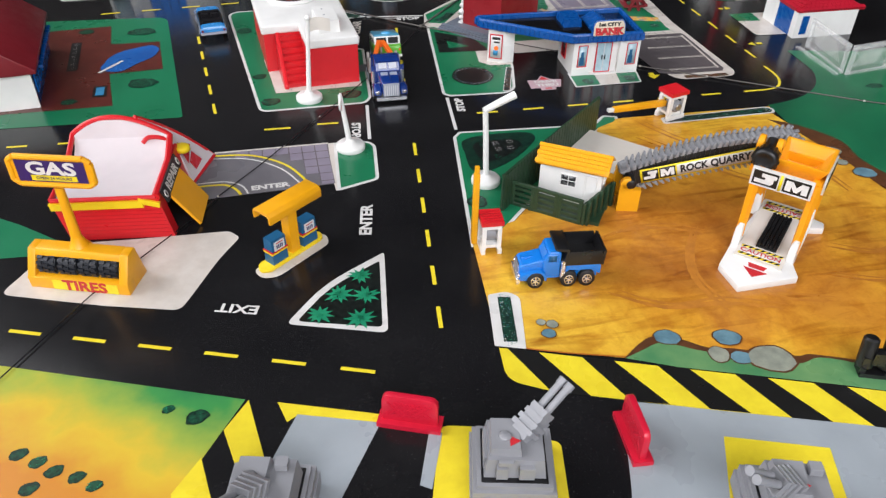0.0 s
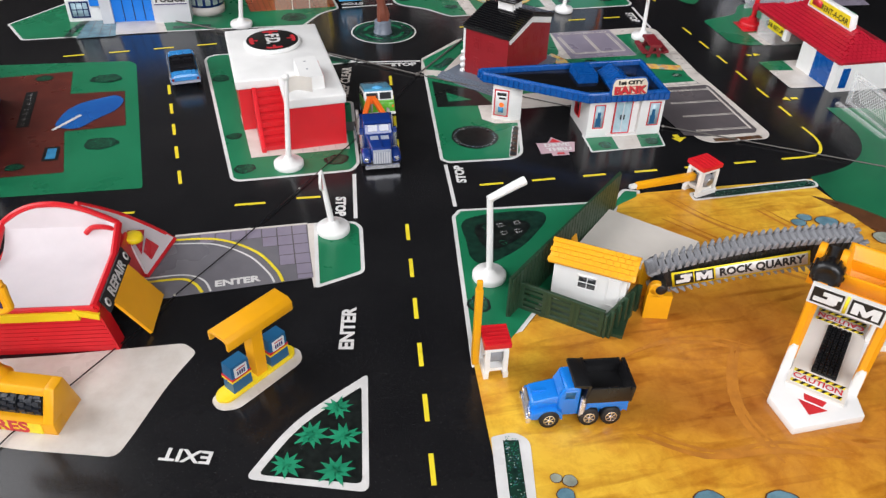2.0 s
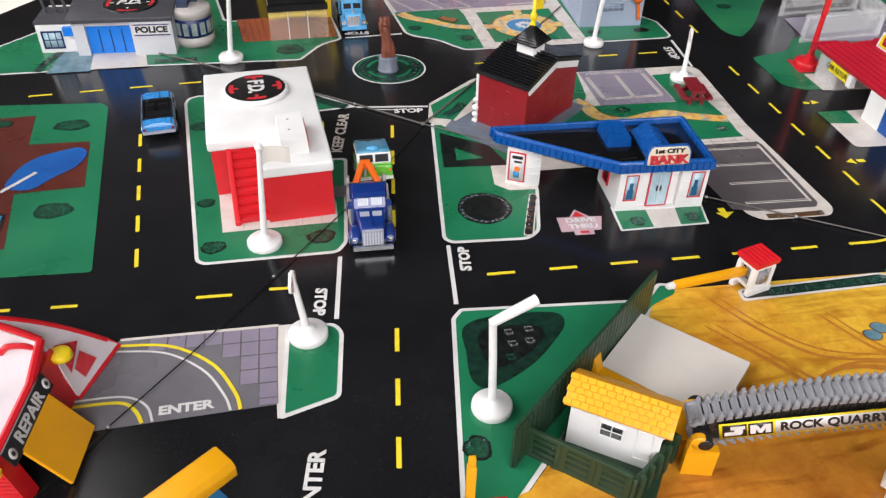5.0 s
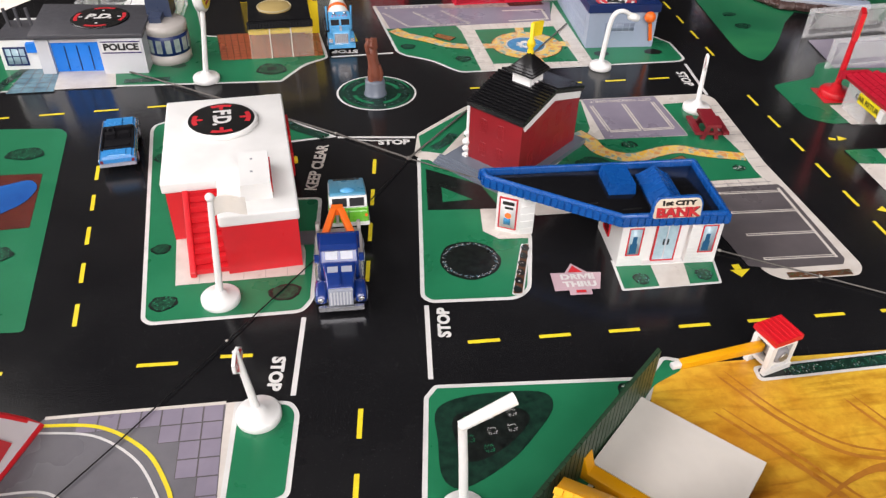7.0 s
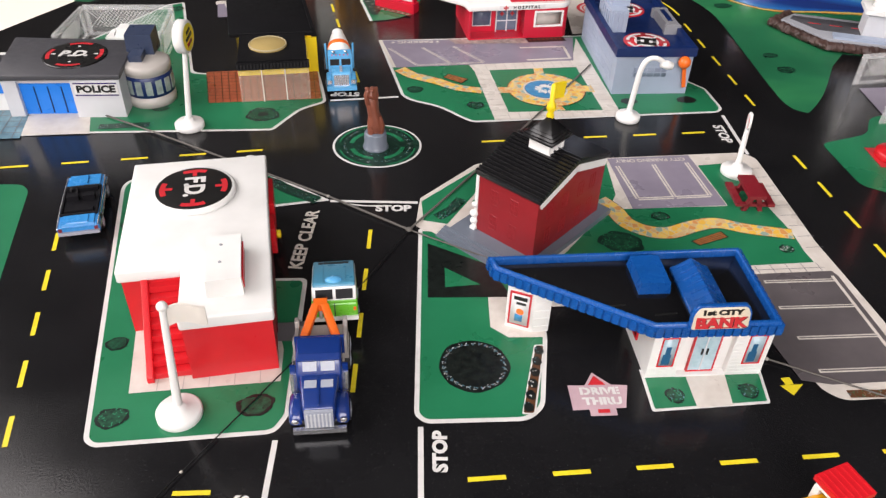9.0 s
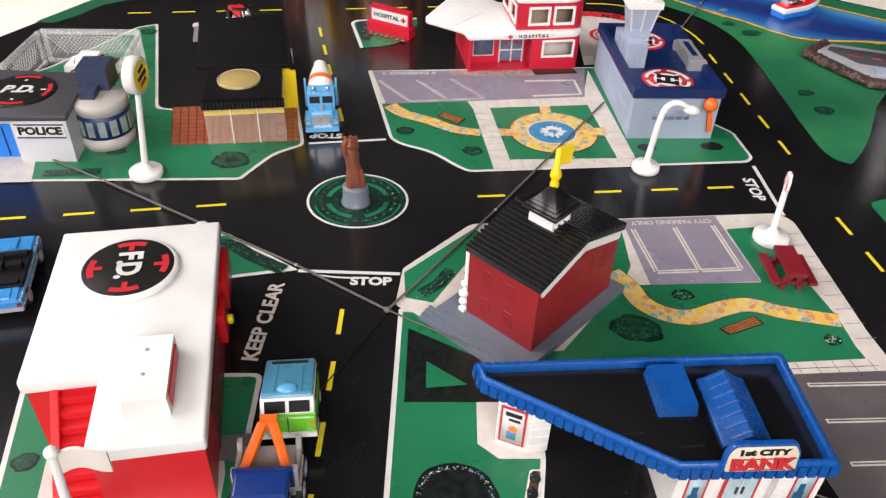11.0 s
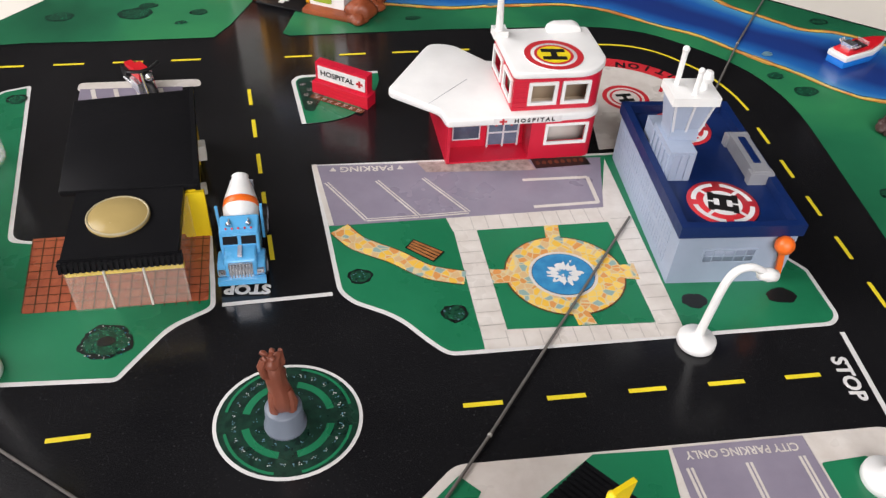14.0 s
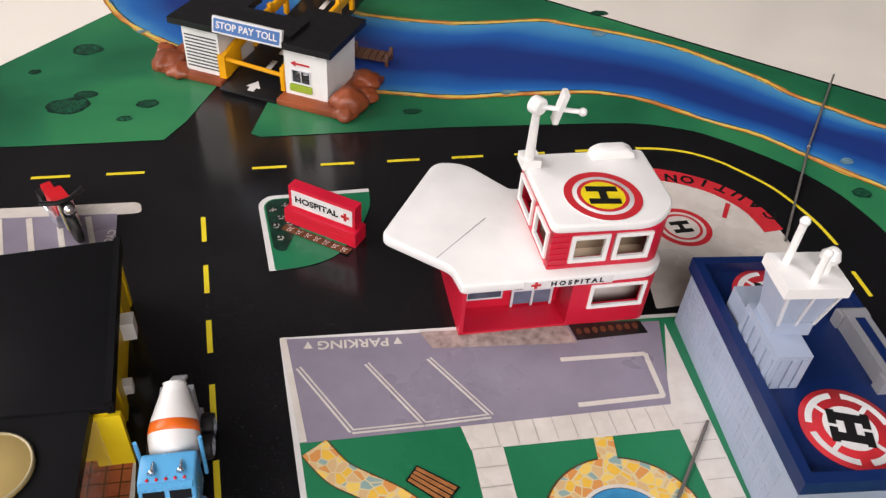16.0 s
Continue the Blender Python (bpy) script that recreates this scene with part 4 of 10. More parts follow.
sheet("patio", rounded([(8.2, 560.4), (61.8, 562.2), (59.6, 597.4), (3.4, 594.2)], 1), L3, BRICK_INK, "red brick printed patio")
for i in range(16):
    strip("patio_joint", [(8.2 + i * 3.4, 560.6), (3.6 + i * 3.6, 594.6)], 0.35, L4, BROWN_INK)
for i in range(9):
    strip("patio_joint", [(8 - i * 0.55, 564 + i * 3.6), (61.6 - i * 0.25, 565.6 + i * 3.6)], 0.35, L4, BROWN_INK)
sheet("cycle_stand", rounded([(-1.5, 693.2), (47.2, 694.8), (48.6, 688.8), (-1, 686.4)], 2.4), L1, KERB_INK)
sheet("cycle_bays", [(0, 688), (40.8, 688.8), (43.6, 667), (2, 667)], L2, LILAC_INK, "lilac printed motorcycle bays with white lines")
for x in (5, 14, 23, 32):
    strip("bay_line", [(x, 687.5), (x + 5, 670)], 1.8, L3, KERB_INK)
on_board("CYCLES", 2.4, 40.2, 675, -95, KERB_INK, 0.06, 0.9)

# -- park block by the hospital --
lawn("park", [(101, 563), (105.1, 557.6), (118.3, 550.4), (126.9, 539.5), (132.1, 534.3), (254.1, 536.8), (258, 540.5), (258, 562), (212, 632), (93.6, 630.2)], [3, 4, 8, 8, 3, 3, 3, 1, 1, 1], 1.5, GREEN_INK, "green printed park with pale paths")
sheet("parking_lot", [(95, 629.4), (142, 629), (205, 629), (197.4, 598.6), (100.2, 594.4)], L3, LILAC_INK, "lilac printed hospital parking with white bay lines")
strip("park_edge", [(94.6, 630), (100, 594.6)], 1.8, L4, KERB_INK)
for a, b in (((98.8, 618.7), (112.1, 596.8)), ((117.2, 618.8), (130.6, 597.6)), ((134.4, 619.5), (148.3, 598.9)), ((112.1, 596.8), (130.4, 597.6)), ((130.6, 597.6), (148.1, 598.7))):
    strip("bay_line", [a, b], 1.6, L4, KERB_INK)
    strip("bay_line_core", [a, b], 0.5, L5, LILAC_INK)
for a, b in (((171.3, 616.2), (196.3, 616.6)), ((196.3, 616.8), (196.3, 601.4)), ((196.5, 601.5), (172.1, 600.3))):
    strip("bay_line", [a, b], 1.5, L4, KERB_INK)
on_board("PARKING", 3.0, 114, 626.5, 180, KERB_INK, 0.08, 1.1).location.z += 0.0002
for x in (101.5, 126.5):
    sheet("bay_mark", [(x - 1.3, 625.4), (x + 1.3, 625.4), (x, 628)], L4, KERB_INK)
sheet("stone_strip", [(133, 629.5), (176, 629), (178, 622), (136, 623)], L4, STRIP_STONE)
sheet("stone_strip", [(177, 629.5), (199, 629.5), (200, 624.5), (178, 623)], L4, BUSH_INK)
for k in range(8):
    bush(179.4 + k * 2.5, 626.3 + 0.16 * k, 0.85, 1.2, 0, 0, BROWN_INK, L5)
for pts in ([(141.2, 595.8), (149.2, 596.2), (151.3, 536.2), (143.1, 536)], [(196.6, 598.4), (206.4, 628), (205.6, 536.8), (197.8, 536.6)], [(139.6, 596.6), (206, 598.9), (205.8, 590.8), (141.2, 588.8)], [(143.1, 543.2), (205.4, 542.2), (205.6, 536.6), (143, 535.8)]):
    sheet("park_path", pts, L3 + 0.03, KERB_INK, "pale printed paved path")
for i in range(10):
    strip("path_joint", [(141.5 + i * 0.17, 589 - i * 5.5), (149.3 + i * 0.18, 589.3 - i * 5.5)], 0.25, L4, PATH_JOINT)
    strip("path_joint", [(198.2, 541.6 + i * 5.6), (205.4, 541.8 + i * 5.6)], 0.25, L4, PATH_JOINT)
    strip("path_joint", [(150.6 + i * 5.2, 536.6), (150.4 + i * 5.2, 542.6)], 0.25, L4, PATH_JOINT)
    strip("path_joint", [(148.6 + i * 5.2, 589.6 + i * 0.18), (148.2 + i * 5.2, 596.4 + i * 0.2)], 0.25, L4, PATH_JOINT)
FX, FY = 174.7, 565.4
part("fountain_walk_edge", ring(FX, FY, 19.4, 20.0, L4 - 0.03, 0, 360, 48, 0.92), BROWN_INK, board)
for q in ([(FX - 2.4, 581), (FX + 2.6, 581), (178.3, 589.8), (173.2, 589.8)], [(FX - 2.2, 550), (FX + 2.8, 550), (179.3, 543), (173.4, 543)], [(150.3, 562.8), (158, 562.8), (158, 568.6), (150.3, 569.4)], [(191, 562.4), (198.8, 561.2), (199, 568.8), (191, 568)]):
    sheet("fountain_walk", q, L4, COBBLE_INK)
part("fountain_walk", ring(FX, FY, 10.5, 19.5, L4 + 0.085, 0, 360, 48, 0.92), COBBLE_INK, board, "crazy-paved printed ring round the fountain")
part("fountain_rim", flat(arc(FX - 0.6, FY, 11.7, 0, 360, 40, 11.0), L5 - 0.05), BLACK_INK, board)
part("fountain_rim", flat(arc(FX - 0.6, FY, 11.4, 0, 360, 40, 10.7), L5), KERB_INK, board)
part("fountain_rim", flat(arc(FX - 0.6, FY, 10.4, 0, 360, 40, 9.7), L5 + 0.04), BLACK_INK, board)
part("fountain_pool", flat(arc(FX - 0.6, FY, 10.2, 0, 360, 40, 9.5), L5 + 0.08), AQUA_INK, board, "blue printed fountain pool with white spray")
rnd = random.Random(8)
bm = bmesh.new()
jag = [[bm.verts.new((FX + r * math.cos(a * 0.1309), FY + r * 0.9 * math.sin(a * 0.1309), L5 + 0.16)) for r in (rnd.uniform(1.6, 3.2), rnd.uniform(3.8, 6.6))] for a in range(48)]
for a in range(48):
    p, q = jag[a], jag[(a + 1) % 48]
    bm.faces.new((p[0], p[1], q[1], q[0]))
part("fountain_spray", bm, WHITE_INK, board)
for k in range(14):
    a, r = rnd.uniform(0, 6.28), rnd.uniform(1.0, 7.4)
    part("fountain_spray", flat(blob(FX + r * math.cos(a), FY + r * 0.85 * math.sin(a), rnd.uniform(0.4, 0.9), rnd.uniform(0.3, 0.6), math.degrees(a), 0.3, 12, k), L5 + 0.2), WHITE_INK if k % 2 else AQUA_INK, board)
part("fountain_spray", flat(blob(FX, FY, 1.3, 0.9, 0, 0.3, 20, 5), L5 + 0.16), AQUA_INK, board)
park_walk = spline([(102.6, 592.8), (107.9, 585.6), (113.9, 581.4), (120.6, 577.3), (130.2, 569.7), (141.8, 566)], 8)
strip("crazy_path_edge", park_walk, 7.8, L4 - 0.03, BROWN_INK, "", 6.6)
strip("crazy_path", park_walk, 7.2, L4, COBBLE_INK, "crazy-paved printed path in yellow, orange and blue", 6)
printed_bench((127.3, 585.2), (136.3, 578.8), (132.4, 574.4), (124.4, 581.4))
bush(108.3, 569.2, 4, 3.4, 0, 10)
bush(136.2, 550.9, 4.2, 3.6, 0, 14)
bush(213.4, 550.5, 4.2, 3.2, 0, 0, BLACK_INK)
bush(243, 550.6, 5, 3.4, 0, 0, BLACK_INK)
sheet("helipad_ground", rounded([(206, 634), (216, 704), (228, 707.5), (243, 702), (255, 692), (262.5, 681), (264, 660), (263, 640)], [1, 3, 6, 8, 8, 8, 6, 2]), L2, KERB_INK, "pale printed landing ground with a red caution band")
strip("caution_band", spline([(219, 704), (231.5, 702.4), (243.5, 697.4), (252.8, 689.8), (258.8, 680), (261, 668)], 8), 7.6, L3, RED_INK)
for i, ch in enumerate("CAUTION"):
    a = 11 + 10.4 * i
    r = 39.6 - 0.095 * a
    words(ch, 4.4, pose(226 + r * math.cos(radians(a)), 669 + r * math.sin(radians(a)), L4, 0, 0, a + 90), BLACK_INK, board, "road_lettering", 0.02, 0.22)
part("helipad_ring", ring(229, 672, 8.2, 10.2, L3), RED_INK, board)
part("helipad_ring", ring(229, 672, 6.0, 7.0, L3), RED_INK, board)
words("H", 6, pose(229, 672, L4, 0, 0, 95), BLACK_INK, board, "road_lettering", 0.02, 0.5)
strip("caution_mark", [(246, 676), (251, 684)], 1.6, L3, RED_INK)

# -- hospital sign island --
sheet("kerb_line", rounded([(90.2, 658), (85.6, 692), (88.5, 696), (123.3, 698.9), (123.3, 690), (120.3, 679.7), (111.2, 663.8), (101.7, 659.5)], [0.4, 3, 3, 0.3, 6, 8, 6, 4]), L1, WHITE_INK)
sheet("lawn", rounded([(92, 658.3), (87.4, 691), (89.6, 694.2), (123.3, 697), (123.4, 690), (120.4, 679.7), (111.3, 663.8), (101.8, 659.5)], [0.3, 3, 3, 0.3, 6, 8, 6, 4]), L2, GREEN_INK, "green printed island with a white kerb line")
sheet("planting_bed", rounded([(88, 691), (91.4, 668), (95, 666.6), (98, 676), (103, 684), (100, 694.4), (90, 693.6)], 2), L3, DARK_GREEN_INK)
for k, (x, y) in enumerate(((90.6, 688), (93.4, 684), (94.6, 690.4), (92, 679.6), (97.4, 687.4), (93.4, 673.4), (98.6, 691), (96.4, 680.6))):
    dotted_ring(x, y, 0.75, 5 + k % 2, KERB_INK, 0.22, L5, None, 0.2)
for x, y in ((91, 688), (93.4, 683.6), (94.6, 690.4), (91.6, 680.4), (97.4, 686.4)):
    bush(x, y, 1.3, 1.1, 0, 0, BUSH_INK, L4)
strip("planting_bed", [(94.2, 679.2), (115, 665.4)], 3.2, L4, BROWN_INK)
for k in range(7):
    dotted_ring(96.4 + k * 2.8, 677.6 - k * 1.86, 0.8, 5, KERB_INK, 0.24, L5, None, 0.2)

# -- far side: meadow, river --
sheet("far_meadow", [(96.5, 960), (-86, 696), (-76, 694), (-65.2, 705.3), (-60.4, 713.5), (-55, 720.4), (-44, 727.1), (-30.5, 728.8), (4, 729.6), (50.2, 732.2), (57, 744.9), (67, 773), (88, 762), (81.5, 735.4), (85, 733), (157, 737.6)] + spline([(200, 738.6), (232, 738.4), (248, 735), (262, 728.6), (280, 712.4), (292, 697), (299, 680), (302, 655), (297.6, 606), (292.6, 556), (293, 541), (297.4, 535), (302, 536), (318, 553.5), (340, 585)], 5) + [(354, 600), (420, 575), (558, 592)], L1, FOREST_INK, "printed dark green meadow along the river")
near_bank = [(0, 880), (17, 838), (44, 808), (75, 790), (104, 768), (134, 765), (162.7, 760.4), (184, 762), (217, 763.6), (231, 761.7), (246, 755.5), (265.4, 740), (284, 727.4), (294.6, 714.8), (304, 704), (317.4, 690), (330, 674), (346, 664), (392, 658), (470, 640)]
far_bank = [(510, 614), (440, 664), (395, 700), (362, 726.4), (342.6, 732), (334.5, 738.4), (325, 748.4), (313.4, 760), (306.8, 772), (294.5, 786.4), (278, 803.6), (258.5, 816), (229.8, 828.8), (216.4, 833.4), (173, 829.9), (127.3, 840.6), (108, 860), (98, 890), (92, 918)]
RIVER, n, l, p = tree("river_print", 0.26)
uvn = n.new("ShaderNodeUVMap")
sepn = n.new("ShaderNodeSeparateXYZ")
l.new(uvn.outputs[0], sepn.inputs[0])
addn = n.new("ShaderNodeMath")
addn.operation = "MULTIPLY_ADD"
l.new(noise_node(n, l, 28, 4), addn.inputs[0])
addn.inputs[1].default_value = 0.14
l.new(sepn.outputs[1], addn.inputs[2])
l.new(ramp(n, l, addn.outputs[0], [(0.05, (0.07, 0.3, 0.52)), (0.17, (0.015, 0.13, 0.42)), (0.36, (0.012, 0.04, 0.2)), (0.62, (0.014, 0.036, 0.18)), (0.84, (0.015, 0.11, 0.38)), (1.0, (0.06, 0.28, 0.5))]), p.inputs["Base Color"])
bump(n, l, p, noise_node(n, l, 1500, 2), 0.1, 0.0001)


def even(pts, count):
    """The smooth line through the points, cut into even steps."""
    line = [Vector(q) for q in spline(pts, 8)]
    run = [0.0]
    for a, b in zip(line, line[1:]):
        run.append(run[-1] + (b - a).length)
    out, k = [], 0
    for i in range(count):
        s = run[-1] * i / (count - 1)
        while k < len(run) - 2 and run[k + 1] < s:
            k += 1
        out.append(line[k].lerp(line[k + 1], (s - run[k]) / max(1e-6, run[k + 1] - run[k])))
    return out


banks = even(near_bank, 70), even(far_bank[::-1], 70)
bm = bmesh.new()
uv = bm.loops.layers.uv.new("UVMap")
cols = [[bm.verts.new((*a.lerp(b, j / 8), L2 + 0.05)) for j in range(9)] for a, b in zip(*banks)]
for i in range(69):
    for j in range(8):
        f = bm.faces.new((cols[i][j], cols[i + 1][j], cols[i + 1][j + 1], cols[i][j + 1]))
        for lp, (u, v) in zip(f.loops, ((i, j), (i + 1, j), (i + 1, j + 1), (i, j + 1))):
            lp[uv].uv = (u / 69, v / 8)
bmesh.ops.recalc_face_normals(bm, faces=bm.faces)
part("river", bm, RIVER, board, "blue printed river with pale shallows")
BANK_INK = blended("river_bank_print", [(0.3, (0.52, 0.2, 0.06)), (0.42, (0.68, 0.34, 0.1)), (0.52, (0.76, 0.52, 0.1)), (0.62, (0.62, 0.52, 0.18)), (0.75, (0.66, 0.6, 0.42))], 55, 3, 0.5)


def ragged(line, w, z, ink, label="", shift=0.0):
    """A hand-painted border: a ribbon of uneven width."""
    SEED[0] += 1
    rnd = random.Random(SEED[0])
    bm = bmesh.new()
    last, k, n = None, 1.0, len(line)
    for i, q in enumerate(line):
        d = (line[min(i + 1, n - 1)] - line[max(i - 1, 0)]).normalized()
        s = Vector((-d.y, d.x))
        k = 0.6 * k + 0.4 * rnd.uniform(0.3, 1.7)
        c = q + s * (shift + rnd.uniform(-0.25, 0.25))
        row = (bm.verts.new((*(c + s * w * k / 2), z)), bm.verts.new((*(c - s * w * k / 2), z)))
        if last:
            bm.faces.new((last[0], last[1], row[1], row[0]))
        last = row
    return part("river_bank", bm, ink, board, label)


for pts, s in ((near_bank, -1), (far_bank[::-1], 1)):
    line = even(pts, 190)
    ragged(line, 3.2, L3, BANK_INK, "orange and yellow printed river bank")
    ragged(line, 0.7, L4, ORANGE_LINE, "", s * 1.3)
    ragged(line, 0.5, L4, DARK_GREEN_INK, "", -s * 1.5)
for x, y, r in ((185.9, 763.5, 2.6), (189.5, 763.8, 1.8), (242.7, 818.5, 4), (311, 708, 3), (30, 820, 2)):
    sheet("printed_stone", blob(x, y, r, r * 0.7, 20, 0.08, 16, int(x)), L5, STONE_BLUE)
for bx, by, rx, ry in ((11.7, 757, 8, 6), (16.6, 765.4, 4.5, 3), (-6.6, 784, 2.4, 2), (10.2, 803.5, 6.2, 5), (41.1, 758, 4.2, 3), (34, 747.2, 3, 1.8), (355, 741.4, 5, 3.4), (306, 688, 4, 3), (-22, 754, 6.5, 4.5), (144.3, 749.6, 4, 2), (314, 674, 6, 4), (310.8, 600, 4.5, 3), (311.3, 581.6, 5, 4), (250, 842, 5, 3)):
    bush(bx, by, rx, ry, 10, 0, DARK_GREEN_INK, L2)

# -- east side: rental lot and woods --
sheet("lot", rounded([(291, 505), (290.5, 470), (300, 463), (345, 463), (400, 500), (400, 545), (342, 530), (328, 528), (318, 512)], [4, 4, 3, 1, 1, 1, 4, 6, 6]), L1, GREEN_INK, "green printed verge by the rental lot")
sheet("lot", [(309, 481), (309, 461.5), (360, 459), (360, 481)], L2, KERB_INK)
sheet("lot_red", [(309, 500), (307.5, 483), (325, 482), (327, 498)], L3, RED_INK)
sheet("lot", [(292.3, 439.4), (307.9, 439.2), (306.8, 426), (292.5, 427.8)], L2, GREEN_INK)
sheet("lot", rounded([(292.5, 427.8), (291.7, 404.9), (318, 403.7), (318, 439), (306, 439)], [0, 3, 0, 0, 0]), L1, KERB_INK, "pale printed forecourt of the rental office")
sheet("parking_lot", [(340, 558), (335, 521), (420, 515), (430, 560)], L2, LILAC_INK)
for q in ([(279.5, 393.5), (283.5, 396), (283.6, 391)], [(285, 394.8), (288.8, 394.6), (288.6, 392.2), (285, 392.4)], [(296, 452), (299.5, 449), (294.5, 447.6)], [(291, 451), (294, 450), (293.5, 448), (290.6, 448.8)]):
    sheet("turn_arrow", q, L1, YELLOW_INK)
sheet("woods", spline([(249, 320), (262, 322.5), (276, 328), (288, 338), (295.5, 352), (297, 366), (297.5, 381)], 6) + [(340, 372), (640, 420), (560, 200), (300, 60), (175, 143), (225, 150), (268, 200), (256, 262), (248, 290)], L1, FOREST_INK, "printed dark green woodland ground")
bush(318, 330, 5, 2.6, 0, 0, DARK_GREEN_INK, L2)

# -- quarry ground --
sheet("sand", [(72.2, 240), (66.3, 178.5), (86, 171.4), (105, 165), (128, 160), (160, 152), (180, 144), (205, 150), (252, 190), (262, 225), (254, 262), (250, 290), (246, 312), (249, 318.5), (170, 320.5), (157.5, 319), (150, 306), (92, 246)], L2, SAND_INK, "orange and yellow printed quarry sand with brown streaks")
strip("sand_edge", spline([(66.8, 178.5), (86, 171.2), (106, 165.2)], 5), 0.6, L3, ORANGE_LINE)
STREAK_INK = printed("sand_streak_ink", (0.55, 0.22, 0.03), (0.4, 0.15, 0.025), 160)


def streak(pts, w):
    """A brushed tyre track on the sand: a tapering ribbon with a ragged run."""
    line = spline(pts, 10)
    n = len(line)
    SEED[0] += 1
    rnd = random.Random(SEED[0])
    left, right = [], []
    for i, (x, y) in enumerate(line):
        a, b = line[max(0, i - 1)], line[min(n - 1, i + 1)]
        d = Vector((b[0] - a[0], b[1] - a[1])).normalized()
        k = w * (0.12 + math.sin(math.pi * i / (n - 1)) ** 0.6) * rnd.uniform(0.75, 1.1) / 2
        left.append((x - d.y * k, y + d.x * k))
        right.append((x + d.y * k, y - d.x * k))
    sheet("tyre_track", left + right[::-1], L3 + 0.02, STREAK_INK)


for pts, w in (([(168, 300), (182, 282), (196, 262), (214, 246)], 2.6), ([(175, 314), (186, 296), (200, 282), (222, 276)], 2.2), ([(186, 268), (204, 276), (222, 272), (236, 258), (240, 240)], 3.0), ([(160, 226), (150, 212), (146, 196), (150, 178)], 3.4), ([(112, 196), (128, 186), (150, 184), (170, 176)], 3.2), ([(206, 206), (222, 200), (238, 206), (250, 220)], 2.6), ([(196, 190), (214, 184), (232, 186), (246, 196)], 2.2), ([(118, 226), (134, 232), (150, 230), (164, 222)], 2.6), ([(210, 300), (220, 282), (236, 268)], 2.0), ([(158, 206), (163, 192), (174, 182), (190, 176)], 2.4)):
    for k in range(2):
        streak([(x + 2.6 * k + 0.5 * math.sin(i + k), y + 1.8 * k + 0.9 * math.cos(2 * i + k)) for i, (x, y) in enumerate(pts)], w * (0.7 - 0.3 * k))
sheet("brown_bank", spline([(105, 165), (112, 170), (118, 172.5), (126, 170), (134, 164), (142, 162), (160, 155), (166, 154.5), (180, 149)], 4) + [(176, 143), (150, 150), (125, 158)], L3, BROWN_INK)
sheet("grass_bank", spline([(105, 164.6), (112, 167), (120, 169), (130, 163.5), (140, 159), (158, 151.5), (168, 152.5), (180, 147)], 4) + [(205, 138), (203, 126), (167, 140.4), (120, 157.6)], L4, BANK_GRASS_INK, "printed grass bank with stones")
for x, y, rx, ry, ink in ((122.5, 171, 4.4, 3.4, STONE_BLUE), (142.4, 167, 4.6, 3.6, STONE_BLUE), (135.8, 160.2, 3.3, 3.6, STONE_GREY), (142.4, 157.4, 3.6, 2.8, STONE_BLUE), (152, 155, 7.4, 5.8, STONE_GREY), (83.3, 186.2, 1.6, 1.5, STONE_GREY), (86.8, 184.6, 2.0, 1.9, STONE_GREY), (84.2, 180.4, 2.4, 2.1, STONE_BLUE), (223, 288, 3, 2.4, STONE_BLUE), (227.5, 291, 3, 2.4, STONE_BLUE), (235, 286.5, 4.6, 3.6, STONE_BLUE), (252, 272, 5, 4, STONE_GREY), (256, 252, 5, 4, STONE_BLUE), (251, 262, 3, 2.5, STONE_GREY)):
    o = sheet("stone_outline", blob(x, y, rx * 1.1, ry * 1.1, -15, 0.06, 20, int(x + y)), L5, BROWN_INK)
    sheet("printed_stone", blob(x, y, rx, ry, -15, 0.06, 20, int(x + y)), L5 + 0.08, ink, "", o)
sheet("brown_bank", spline([(240, 306), (252, 297), (263, 280), (262, 262), (268, 240), (272, 215)], 5) + [(262, 222), (256, 240), (254, 262), (248, 290)], L3, BROWN_INK)
sheet("kerb_line", rounded([(64.8, 178.4), (74.6, 175), (80.2, 200.5), (76.5, 204.4), (69.2, 203.8)], [0.5, 0.5, 2.5, 2.5, 1]), L3, WHITE_INK)
hedge([(70.6, 179.2), (74.6, 201.5)], 4.6, 60)
lawn("lawn", [(70.5, 232), (83.2, 317), (87, 321.5), (153, 317), (161, 325), (168, 322.5), (166, 317), (155, 312), (86, 240)], [1, 3, 3, 1, 2, 2, 1, 1, 1])
sheet("planting_bed", spline([(86.5, 312), (98, 316), (118, 315), (121, 309), (114, 300), (104, 291), (90, 284), (84.5, 288), (85, 300)], 5, True), L3, DARK_GREEN_INK, "dark printed shrub bed with pale blossoms")
sheet("planting_bed", spline([(92, 309), (108, 310), (113, 305), (104, 296), (93, 292), (90, 300)], 5, True), L4, BUSH_INK)
for k, (x, y) in enumerate(((95, 307), (101, 307.5), (108, 308), (94, 300), (101, 302), (107, 302.5), (99, 296))):
    dotted_ring(x, y, 1.2, 9, WHITE_INK if k % 3 else LEAF_INK, 0.18, L5, None, 0.2)
bush(80.6, 262, 4.2, 4.6, 0, 6)
bush(146, 313, 4, 2.6, 20, 12)
sheet("kerb_line", rounded([(187.3, 310.6), (248, 311.6), (249.4, 316), (246, 318.6), (188, 317)], 2), L3, WHITE_INK)
sheet("planter_strip", rounded([(188.6, 311.8), (247, 312.6), (248, 315.8), (245.4, 317.5), (189.2, 316)], 1.6), L3 + 0.09, BUSH_INK, "dark printed planter strip")
hedge([(199, 313.8), (246, 315)], 4.2, 110)

